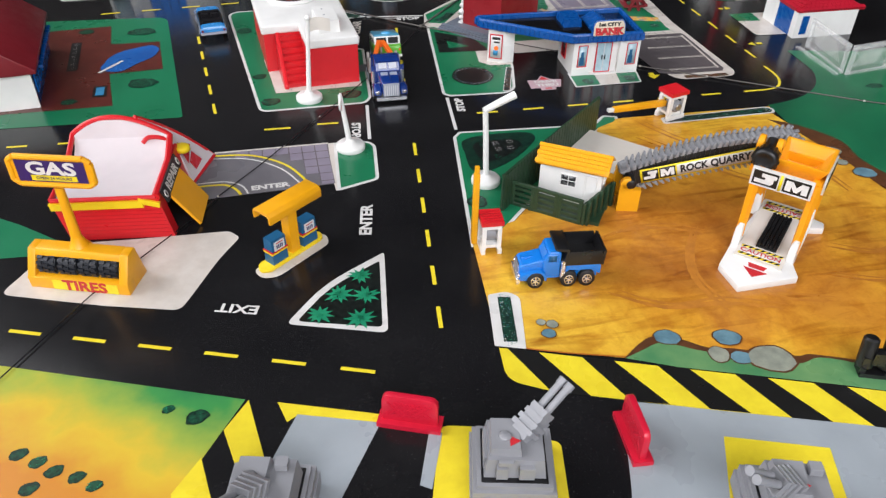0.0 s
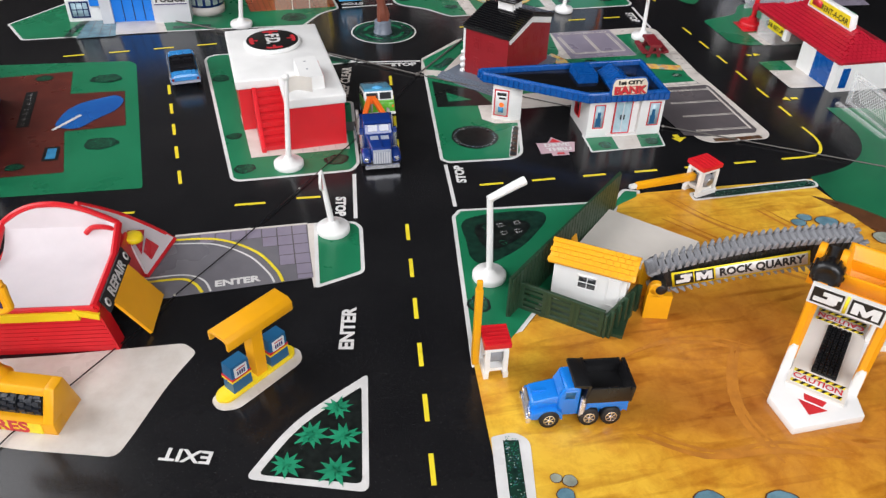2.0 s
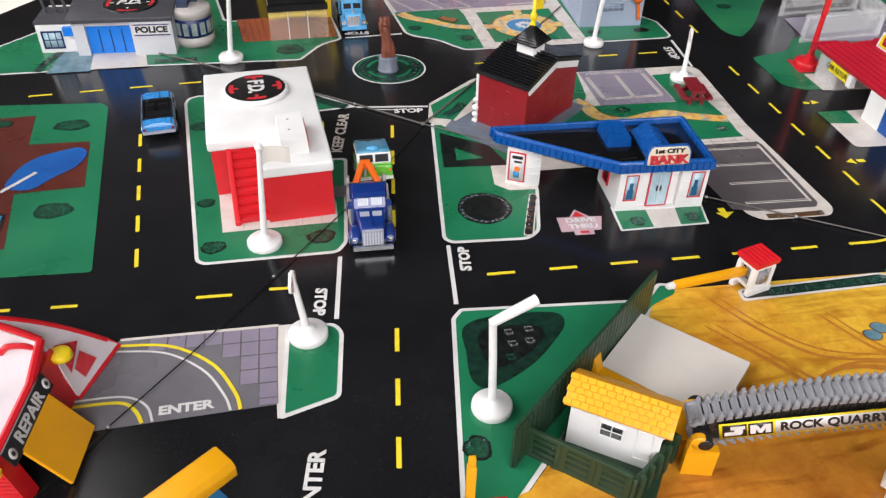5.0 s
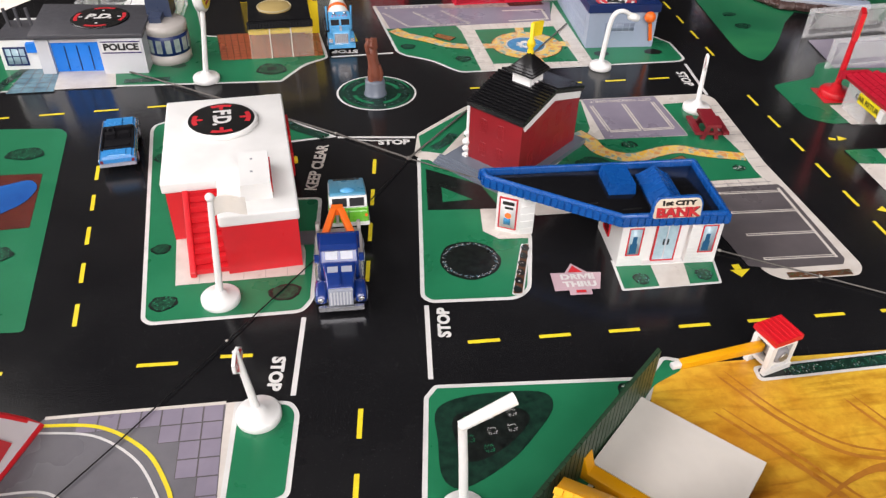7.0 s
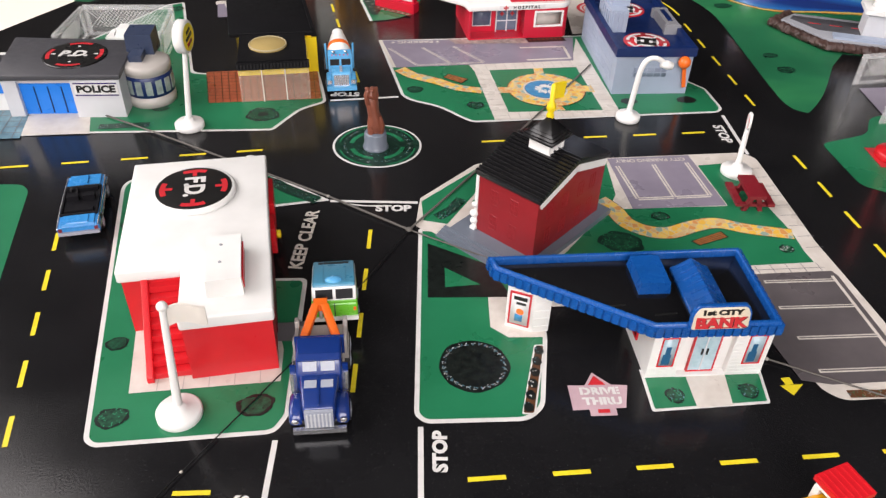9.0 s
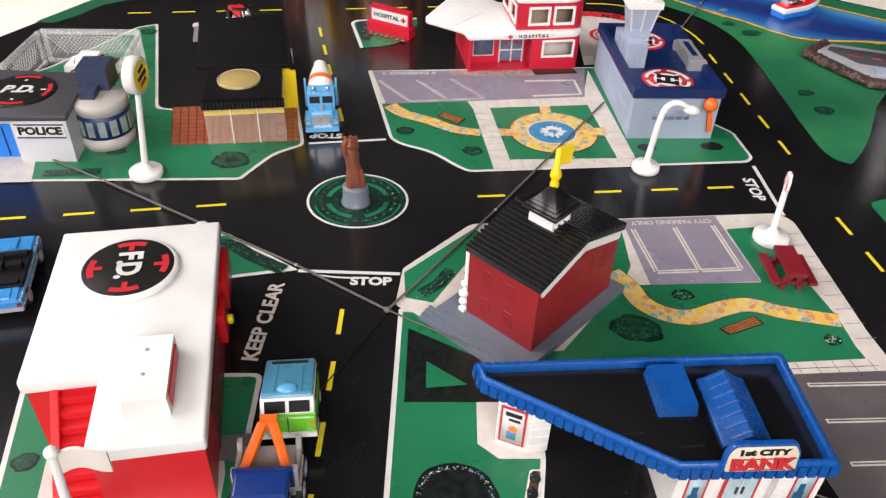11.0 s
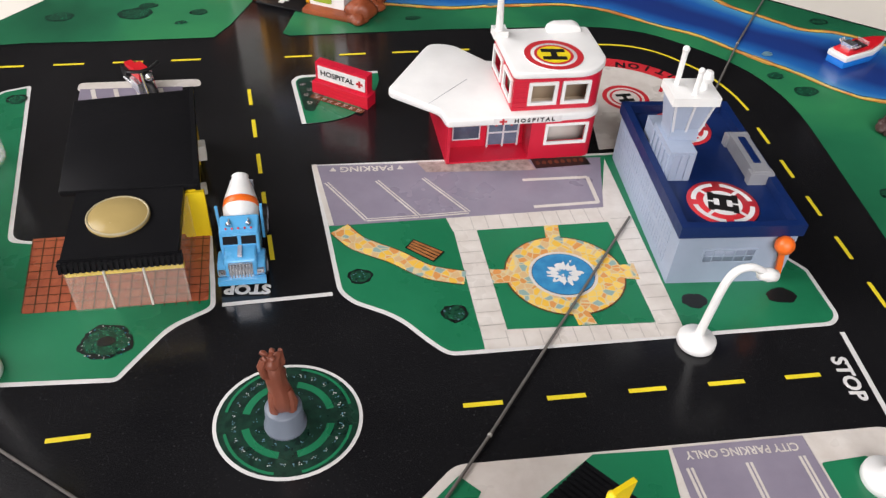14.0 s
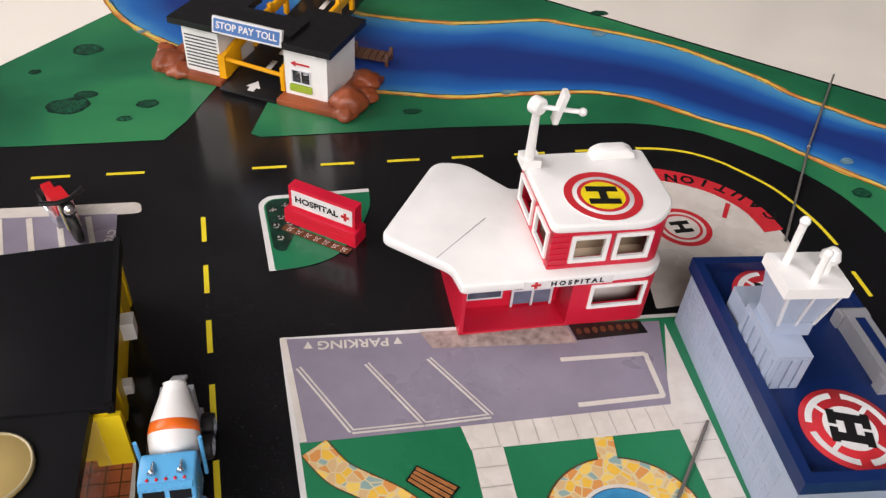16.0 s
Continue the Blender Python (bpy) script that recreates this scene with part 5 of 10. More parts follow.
# -- the print is shifted and sheared to fit the camera's view --
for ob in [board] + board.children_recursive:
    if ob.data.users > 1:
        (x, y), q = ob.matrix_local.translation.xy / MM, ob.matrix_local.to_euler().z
        nx, ny = view_fitted(x, y)
        turn = radians(view_fitted_turn(x, y, math.degrees(q))) - q
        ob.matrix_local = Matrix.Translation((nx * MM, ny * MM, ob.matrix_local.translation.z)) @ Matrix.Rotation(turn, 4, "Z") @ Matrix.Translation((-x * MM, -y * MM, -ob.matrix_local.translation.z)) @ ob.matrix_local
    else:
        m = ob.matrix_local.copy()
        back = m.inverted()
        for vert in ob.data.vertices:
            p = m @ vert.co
            nx, ny = view_fitted(p.x / MM, p.y / MM)
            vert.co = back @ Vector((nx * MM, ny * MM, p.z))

# -- elastic cords that hold the folded board, with knots --
KNOT = plastic("pale_knot", (0.42, 0.4, 0.36), 0.6)
CORDS = [[(94.7, 451.7), (64.3, 476.5), (-13.3, 533.3), (-39.4, 551.4)], [(94.7, 451.7), (139, 506), (205, 592)], [(262, 662), (300, 718), (343, 776)], [(94.7, 451.7), (202.8, 374.4), (233.3, 355.7), (300, 314), (360, 280)], [(94.7, 451.7), (55.5, 390), (23.7, 347.5), (-4.3, 310), (-24.3, 285.2), (-32.4, 272.7), (-67.7, 229.7), (-95, 186)]]
for i, c in enumerate([view_fitted(*q) for q in c] for c in CORDS):
    cord = thing("elastic_cord", c[0][0], c[0][1], 0, "thin dark elastic cord knotted across the folds of the board", "cord", "cords over the board", fit_view=False)
    r = (0.45, 0.45, 0.45, 0.3, 0.22)[i]
    part("cord", tube([(x - c[0][0], y - c[0][1], (0.9 if i < 4 else 0.75)) for k, (x, y) in enumerate(c)], r, 8), CORD if i < 4 else BLACK, cord)
    for x, y in c[1:-1] if i < 4 else (c[2], c[4]):
        part("knot", moved(ball(0.7 if i < 4 else 0.5, 8, 0.8), x - c[0][0], y - c[0][1], 0.9), KNOT, cord)
    if i == 0:
        part("knot", moved(ball(1.3, 10, 0.7), 0, 0, 1.0), CORD, cord)

# ================= things =================


def window_part(parent, x0, x1, z0, z1, y, frame_mat, pane_mat, bars=(1, 1), w=0.6, depth=0.5, name="window"):
    """A framed window on a face that looks along -y."""
    win = part(name, frame_ring(x0, x1, z0, z1, y - depth, y + 0.2, w), frame_mat, parent)
    for i in range(1, bars[0]):
        c = x0 + (x1 - x0) * i / bars[0]
        part("mullion", box(c - w / 4, c + w / 4, y - depth * 0.8, y + 0.1, z0 + w * 0.8, z1 - w * 0.8, 0.08, 0, 1), frame_mat, win)
    for i in range(1, bars[1]):
        c = z0 + (z1 - z0) * i / bars[1]
        part("mullion", box(x0 + w * 0.8, x1 - w * 0.8, y - depth * 0.74, y + 0.1, c - w / 4, c + w / 4, 0.08, 0, 1), frame_mat, win)
    part("pane", box(x0 + w * 0.5, x1 - w * 0.5, y - depth * 0.35, y + 0.15, z0 + w * 0.5, z1 - w * 0.5, 0), pane_mat, win)
    return win


def relief_window(parent, x0, x1, z0, z1, y, material):
    """A window moulded into a wall in low relief."""
    win = part("window", frame_ring(x0, x1, z0, z1, y - 0.14, y + 0.1, 0.3), material, parent)
    part("mullion", box((x0 + x1) / 2 - 0.12, (x0 + x1) / 2 + 0.12, y - 0.12, y + 0.1, z0 + 0.25, z1 - 0.25, 0.04, 0, 1), material, win)
    for i in (1, 2):
        c = z0 + (z1 - z0) * i / 3
        part("mullion", box(x0 + 0.25, x1 - 0.25, y - 0.11, y + 0.1, c - 0.12, c + 0.12, 0.04, 0, 1), material, win)
    return win


def wheel(parent, x, y, r, w, rim=SILVER, side=1, hub_size=1.0):
    """A tyre with a spoked rim, its axle along y."""
    ty = part("wheel", moved(lathe([(r * 0.6 * hub_size, -w / 2), (r * 0.93, -w / 2), (r, -w * 0.3), (r, w * 0.3), (r * 0.93, w / 2), (r * 0.6 * hub_size, w / 2)], 24), x, y, r, 90, 0, 0), TYRE, parent)
    spokes = [moved(box(-r * 0.08, r * 0.08, 0, r * 0.58, -0.12, 0.12, 0.05), 0, 0, 0, 0, 0, i * 60) for i in range(6)]
    hub = join(lathe([(r * 0.7, -0.2), (r * 0.72, 0.12), (r * 0.62, 0.2), (r * 0.6, -0.05), (r * 0.24, -0.05), (r * 0.2, 0.3), (0.05, 0.35)], 24), *spokes)
    hub.transform(Matrix.Diagonal((hub_size, hub_size, 1, 1)))
    part("rim", moved(hub, x, y - side * w * 0.5, r, 90 if side > 0 else -90, 0, 0), rim, ty)
    return ty


# ---- street furniture ----


def street_light(x, y, turn, high, label, arched=False, r=6.3):
    t = thing("street_lamp", x, y, turn, label, "street lamp", "white street lamps")
    part("base", lathe([(r - 0.3, 0), (r, 0.5), (r, 2.2), (r - 0.5, 2.9), (2.4, 3.2), (1.7, 4.4)], 40), WHITE, t)
    if arched:
        pts = spline([(0, 0, 3.6), (0.8, 0, high * 0.45), (1.9, 0, high * 0.82), (4.0, 0, high * 0.97), (8, 0, high), (12.4, 0, high * 0.93)], 8)
        part("pole", tube(pts, 1.35, 14, 1.1), WHITE, t)
        part("lamp_head", moved(lathe([(0.3, -3.6), (1.6, -3), (2.1, 0), (1.7, 2.6), (0.4, 3.2)], 18), 14.2, 0, high * 0.885, 0, 104, 0), WHITE, t)
    else:
        part("pole", tube([(0, 0, 3), (-0.2, 1.4, high * 0.6), (-0.5, 2.6, high)], 1.25, 14, 1.15), WHITE, t)
        part("lamp_head", tube([(-1.2, 2.6, high - 0.4), (3.6, 2.5, high + 1.2), (9, 2.4, high + 2.9), (13, 2.4, high + 4.0)], 1.4, 14, 1.7), WHITE, t)
    return t


street_light(88, 276, 14, 34, "white plastic street lamp with a bent arm on a round base")
street_light(207.1, 533.4, 2, 31, "white plastic street lamp with a curved arm on a round base", True, 5.8)


def flag_or_sign(x, y, turn, kind, high, lean=4, shift=None):
    t = thing("stop_sign" if kind == "stop" else "flagpole", x, y, turn, "white plastic stop sign with a red face on a round base" if kind == "stop" else "white plastic flagpole with a waving flag on a round base", "road sign" if kind == "stop" else "flagpole", "white plastic poles")
    part("base", lathe([(6.3, 0), (6.6, 0.5), (6.6, 2.3), (6.0, 2.9), (2.6, 3.2), (1.8, 5.0)], 40), WHITE, t)
    s = math.sin(radians(lean))
    part("pole", tube([(0, 0, 3), (-s * high, 0, high)], 1.3, 12, 0.95), WHITE, t)
    if shift:
        # the whole sign leans: its pole top stands off the foot
        c, q = math.cos(radians(turn)), math.sin(radians(turn))
        lx, ly = c * shift[0] + q * shift[1], -q * shift[0] + c * shift[1]
        t.children[1].data.transform(Matrix(((1, 0, lx / high, 0), (0, 1, ly / high, 0), (0, 0, 1, 0), (0, 0, 0, 1))))
    if kind == "stop":
        oct_ = [(4.0 * math.cos(radians(22.5 + 45 * i)), 4.0 * math.sin(radians(22.5 + 45 * i))) for i in range(8)]
        plate = part("plate", moved(prism(oct_, -0.5, 0.5, 0.15), -s * high, 0, high - 3.4, 90, 0, 0), WHITE, t)
        for sy in (-1, 1):
            part("face", moved(flat([(p[0] * 0.86, p[1] * 0.86) for p in oct_], 0.53), -s * high, 0, high - 3.4, 90 if sy > 0 else -90, 0, 0), RED, plate, "red stop face")
        words("STOP", 1.7, upright(-s * high, -0.62, high - 3.4), WHITE_INK, plate, deep=0.03, bold=0.05)
        words("STOP", 1.7, upright(-s * high, 0.62, high - 3.4, 180), WHITE_INK, plate, deep=0.03, bold=0.05)
        if shift:
            plate.location = (lx * MM, ly * MM, 0)
    else:
        part("finial", moved(ball(1.5, 10), -s * high, 0, high + 0.5), WHITE, t)
        bm = bmesh.new()
        rows = []
        for i in range(15):
            u = i / 14
            yy = 0.8 * math.sin(u * 5.2)
            rows.append([bm.verts.new((-s * high + u * 10.5, yy + o, high - 0.5 - k * 6.2 + math.sin(u * 3.4) * 0.8)) for o in (-0.35, 0.35) for k in (0, 1)])
        for a, b in zip(rows, rows[1:]):
            for p, q in ((0, 1), (3, 2), (2, 0), (1, 3)):
                bm.faces.new((a[p], a[q], b[q], b[p]))
        for e in (rows[0], rows[-1]):
            bm.faces.new((e[0], e[2], e[3], e[1]))
        bmesh.ops.recalc_face_normals(bm, faces=bm.faces)
        part("flag", bm, CREAM, t, "cream waving flag")
    return t


flag_or_sign(34.8, 315.4, 78, "stop", 27, 2, (-3.0, 1.6))
flag_or_sign(239.7, 483.2, 70, "stop", 27, -8)
flag_or_sign(20.6, 368, 6, "flag", 42, -3.6)


def disc_sign(x, y, turn):
    t = thing("diner_sign", x, y, turn, "round white and yellow sign with red lettering on a white pole", "sign")
    part("base", lathe([(6.3, 0), (6.6, 0.5), (6.6, 2.3), (6.0, 2.9), (2.6, 3.2), (1.8, 5.0)], 40), WHITE, t)
    part("pole", tube([(0, 0, 3), (1.7, -3.3, 37)], 1.4, 12, 1.1), WHITE, t)
    hx, hy = 1.9, -3.6
    head = part("sign_head", moved(lathe([(6.2, -2.3), (7.1, -1.8), (7.1, 1.8), (6.2, 2.3)], 36), hx, hy, 43, 90, 0, 0), WHITE, t)
    part("sign_face", moved(flat(arc(0, 0, 5.8, 0, 360, 32), 2.36), hx, hy, 43, 90, 0, 0), STICKER_YELLOW, head, "yellow sign face")
    for i, (w, k) in enumerate(((4.6, 1.5), (7.0, 1.7), (5.2, 1.6))):
        part("lettering_bar", moved(box(-w / 2, w / 2, -0.04, 0.04, -k / 2, k / 2, 0), hx + 0.3, hy - 2.42, 45.6 - i * 2.6, 0, -14, 0), BARN if i == 2 else BLACK_INK, head)
    return t


disc_sign(2.4, 538, 77)

# ---- gas station ----
gas = thing("gas_station", -40.3, 261.2, -6.6, "red plastic gas station with white roof and open yellow door", "toy building")
part("wall", join(box(-39, 0, 0, 1.6, 0, 18, 0.4), box(-39, -37.4, 1.6, 40, 0, 18, 0.4), box(-1.6, 0, 1.6, 6, 0, 18, 0.4), box(-1.6, 0, 27, 41, 0, 18, 0.4), box(-1.6, 0, 6, 27, 15, 18, 0.3), box(-37.4, -1.6, 38.5, 40, 0, 18, 0.3)), RED, gas)
for i in range(8):
    part("siding_line", box(-38.6, -0.6, -0.25, 0.3, 2.0 + i * 1.7, 2.5 + i * 1.7, 0.1), RED, gas)
part("trim", box(-39.6, -6, -1.2, 0.4, 14.6, 17.4, 0.5), LEMON, gas, "yellow trim strip")
part("trim", moved(box(-7.5, 0, -1.0, 0.4, -1.1, 1.1, 0.4), 0, 0, 15.2, 0, 18, 0), LEMON, gas, "yellow trim strip")
# the roof is a tray that sweeps up into an arched back
bm = bmesh.new()
rows = []
for j in range(13):
    v = j / 12
    y = 1.0 + 38.5 * min(1, v * 1.18)
    z = 17.2 + 13.5 * max(0, v - 0.55) ** 2 / 0.2025
    row = []
    for i in range(17):
        u = i / 16
        lim = 18.0 + 13.0 * math.sin(math.pi * min(1, 0.12 + 0.80 * u)) ** 0.8
        row.append(bm.verts.new((-38 + 37 * u, y, min(z, lim))))
    rows.append(row)
for a, b in zip(rows, rows[1:]):
    for i in range(16):
        bm.faces.new((a[i], a[i + 1], b[i + 1], b[i]))
bmesh.ops.recalc_face_normals(bm, faces=bm.faces)
bmesh.ops.solidify(bm, geom=list(bm.faces), thickness=0.8)
part("roof", bm, plastic("pinkish_white_plastic", (0.7, 0.64, 0.66), 0.45), gas, "white roof tray that curves up at the back")
back = [(-38.6 + 38 * i / 16, 40, 18.4 + 13.0 * math.sin(math.pi * min(1, 0.12 + 0.80 * i / 16)) ** 0.8) for i in range(17)]
part("roof_rim", tube(back, 1.1, 8), RED, gas)
part("roof_rim", join(tube([(-38.6, 0.4, 18.2), (-38.8, 22, 18.6), back[0]], 1.0, 8), tube([(-0.6, 0.4, 18.2), (-0.4, 26, 18.8), back[-1]], 1.5, 8, 1.2), tube([(-38.6, 0.4, 18.2), (-0.6, 0.4, 18.2)], 0.9, 8)), RED, gas)
part("chimney", tube(spline([(-1, 38, 18.6), (-3, 37.4, 22.6), (-8, 36.6, 23.6), (-11, 36, 21.6)], 6), 0.9, 8), RED, gas, "curved red roof hook")
part("roof_knob", moved(cyl(3.2, 0, 2.2, 18), 1.5, 41, 14.5), LEMON, gas)
sign = part("repair_sign", moved(box(0, 0.6, 2, 30, -2.6, 2.6, 0.15), 1.5, 0, 17.0, 0, -14, 0), BLACK, gas, "black sign strip with white lettering")
words("REPAIR", 3.2, pose(1.5, 16, 17.0, 0, -14, 0) @ pose(0.68, 0, 0, 90, 0, 90), WHITE_INK, sign, deep=0.04, bold=0.14, stretch=1.15)
for y in (4, 28):
    part("spanner_mark", moved(lathe([(0.7, -0.06), (1.5, -0.06), (1.5, 0.06), (0.7, 0.06)], 14, False), 2.15, y, 17.0, 0, 76, 0), WHITE_INK, sign)
part("garage_door", moved(box(-0.6, 0.6, 6.5, 26, -17.5, 0, 0.4), 1.2, 0, 16.5, 0, -26, 0), YELLOW, gas, "open yellow garage door")
# the arched back board runs down to the ground beside the station
RIM_TOP, RIM_TIP = Vector((-12, 40.4, 30.4)), Vector((6.7, 59.7, 1.0))
CORNER_TOP, CORNER_FOOT = Vector((-1.2, 39.6, 19)), Vector((0.8, 37.4, 0.6))


def on_flank(u, v, proud=0.0):
    a = RIM_TOP.lerp(RIM_TIP, u) + Vector((0, 0, 2.6 * math.sin(math.pi * u)))
    b = CORNER_TOP.lerp(CORNER_FOOT, u)
    return a.lerp(b, v) + Vector((0.75, -0.35, 0.55)) * proud


def flank_patch(pts, proud):
    bm = bmesh.new()
    bm.faces.new([bm.verts.new(on_flank(u, v, proud)) for u, v in pts])
    bmesh.ops.recalc_face_normals(bm, faces=bm.faces)
    return bm


bm = bmesh.new()
grid = [[bm.verts.new(on_flank(i / 10, j / 6)) for j in range(7)] for i in range(11)]
for i in range(10):
    for j in range(6):
        bm.faces.new((grid[i][j], grid[i + 1][j], grid[i + 1][j + 1], grid[i][j + 1]))
bmesh.ops.recalc_face_normals(bm, faces=bm.faces)
bmesh.ops.solidify(bm, geom=list(bm.faces), thickness=0.8)
part("back_board", bm, plastic("pinkish_white_plastic", (0.7, 0.64, 0.66), 0.45), gas, "white back board with red arrows")
part("roof_rim", tube([on_flank(i / 10, 0) for i in range(11)] + [on_flank(1, 1)], 1.1, 8), RED, gas)
part("arrow", flank_patch([(0.72, 0.36), (0.9, 0.36), (0.9, 0.72), (0.72, 0.72)], 1.5), RED_INK, gas, "red square of the arrow")
part("arrow", flank_patch([(0.42, 0.5), (0.68, 0.2), (0.68, 0.84)], 2.0), RED_INK, gas, "red arrow head")

# the whole station is sheared sideways with height to fit the camera's view
for ob in gas.children_recursive:
    m = ob.matrix_local.copy()
    back = m.inverted()
    for vert in ob.data.vertices:
        q = m @ vert.co
        q.x -= 0.19 * q.z
        vert.co = back @ q

stand = thing("tire_stand", -54.2, 227.4, -18.9, "yellow plastic tyre rack with a tall gas sign", "tyre rack")
part("body", join(profile([(0.3, 0), (-0.0, 5.0), (5.0, 5.4), (5.0, 0)], -37, 0, 0.3), profile([(0, 4.6), (5.2, 14.2), (10.5, 14.2), (14.5, 0), (4.8, 0), (4.8, 4.6)], -37, -34, 0.5), profile([(0, 4.6), (5.2, 14.2), (10.5, 14.2), (14.5, 0), (4.8, 0), (4.8, 4.6)], -3.4, 0, 0.5), profile([(4.0, 11.8), (5.2, 14.2), (10.5, 14.2), (14.5, 0), (12.5, 0), (9, 11.8)], -34.2, -3.2, 0.4)), YELLOW, stand)
part("label", moved(box(-28, -4, -0.12, 0.1, 0.5, 4.6, 0.05), 0, 0, 0, 0, 0, 0), STICKER_YELLOW, stand, "yellow label")
words("TIRES", 4.0, upright(-16, -0.2, 2.6, 0, 2), RED_INK, stand, deep=0.05, bold=0.2, stretch=1.15)
TYRE_BLACK = plastic("bluish_black_plastic", (0.014, 0.017, 0.024), 0.35)
TYRE_MESH = to_mesh("tyre", join(lathe([(1.6, -1.05), (3.3, -1.05), (3.6, -0.6), (3.6, 0.6), (3.3, 1.05), (1.6, 1.05)], 18), *[moved(box(3.2, 4.1, -0.55, 0.55, -0.95, 0.95, 0.2, 0, 1), 0, 0, 0, 0, 0, a) for a in range(0, 360, 30)]), TYRE_BLACK)
for i in range(4):
    for k in range(3):
        ob = new("tyre", TYRE_MESH)
        ob.parent = stand
        ob.matrix_local = pose((-30 + i * 7.6 + k * 2.2 - 2.2) * MM, 5.6 * MM, 8.2 * MM, 0, 90, 0) @ pose(0, 0, 0, 0, 0, 11 * (i + k))
        tagged(ob, "bluish-black moulded tyre" if i + k == 0 else "")
part("pole", join(tube([(-19.6, 9, 16), (-20.5, 9.6, 38)], 1.9, 12, 1.5), moved(lathe([(4.4, 0), (3.4, 1.2), (2.4, 3.2), (1.9, 5)], 16), -19.6, 9, 13)), YELLOW, stand)
board_sign = part("gas_sign", moved(join(box(-15, 15, -1.2, 1.2, 1.5, 11.5, 0.5), prism([(-14, 0), (-12, 0), (-12, 0.1), (-14, 0.1)], 0, 0.1, 0)), -20.5, 9.6, 37, 0, 0, 3), YELLOW, stand, "yellow framed gas sign")
rim = [(-16, 2.2), (-13.5, 0.4), (13.5, 0.4), (16, 2.2), (16, 10.8), (13.5, 12.6), (-13.5, 12.6), (-16, 10.8)]
part("sign_frame", moved(join(*[tube([(rim[i][0], -1.0, rim[i][1]), (rim[(i + 1) % 8][0], -1.0, rim[(i + 1) % 8][1])], 1.2, 8) for i in range(8)]), -20.5, 9.6, 37, 0, 0, 3), YELLOW, board_sign)
face = part("sign_face", moved(box(-13.6, 13.6, -1.45, -1.1, 1.8, 11.2, 0.1), -20.5, 9.6, 37, 0, 0, 3), STICKER_NAVY, board_sign, "navy sign face")
words("GAS", 5.4, pose(-20.5, 9.6, 37, 0, 0, 3) @ upright(0, -1.55, 7.6), WHITE_INK, face, deep=0.05, bold=0.25, stretch=1.35)
part("slogan_strip", moved(box(-8.5, 9.5, -1.6, -1.4, 2.4, 4.7, 0.05), -20.5, 9.6, 37, 0, 0, 3), STICKER_YELLOW, face)
words("OPEN 24 HOURS", 1.3, pose(-20.5, 9.6, 37, 0, 0, 3) @ upright(0.5, -1.68, 3.55), STICKER_NAVY, face, deep=0.03, bold=0.03)
for ob in [board_sign] + board_sign.children_recursive:
    for vert in ob.data.vertices:
        vert.co = Vector((-20.5, 9.6, 43.5)) * MM + (vert.co - Vector((-20.5, 9.6, 43.5)) * MM) * 0.86 + Vector((0, 0, 1.2 * MM))

pumps = thing("fuel_pumps", 3.3, 242.2, 39, "yellow fuel pump island with two blue pumps under a canopy", "fuel pump")
part("island_base", prism(rounded([(-14, -3.2), (13, -3.2), (15, 0), (13, 3.2), (-14, 3.2), (-16.5, 0)], [2.5, 2, 2, 2, 2.5, 3]), 0.1, 1.6, 0.4), LEMON, pumps)
part("column", box(-1.8, 2.2, -2.2, 2.2, 1.2, 21.5, 0.5), YELLOW, pumps)
part("canopy", join(profile([(-4.6, 17), (-4.6, 20.2), (-3.2, 21.6), (3.2, 21.6), (4.6, 20.2), (4.6, 17), (3.6, 17), (3.6, 19.4), (2.8, 20.2), (-2.8, 20.2), (-3.6, 19.4), (-3.6, 17)], -12.6, 12.6, 0.3)), YELLOW, pumps).location = (1.2 * MM, 0.8 * MM, 3.2 * MM)
for sx in (-7.6, 7.4):
    pb = part("pump", box(sx - 3.6, sx + 3.6, -2.4, 2.4, 1.3, 12.2, 0.5, 0.3), TEAL, pumps, "blue fuel pump")
    part("stripe", box(sx - 3.75, sx + 3.75, -2.55, 2.55, 6.0, 6.7, 0.1), LEMON, pb)
    part("stripe", box(sx - 3.75, sx + 3.75, -2.55, 2.55, 6.8, 7.3, 0.1), RED, pb)
    part("display", box(sx - 2.3, sx + 2.3, -2.6, -2.2, 7.5, 11.2, 0.1), STICKER, pb, "white pump display")
    for q in range(4):
        part("dial_bar", box(sx - 1.5 + q * 0.8, sx - 1.0 + q * 0.8, -2.7, -2.5, 8.2, 9.8, 0), STICKER_NAVY, pb)
    part("lettering_bar", box(sx - 1.6, sx + 1.6, -2.68, -2.5, 10.4, 10.8, 0), RED_INK, pb)

# ---- barrier booths ----


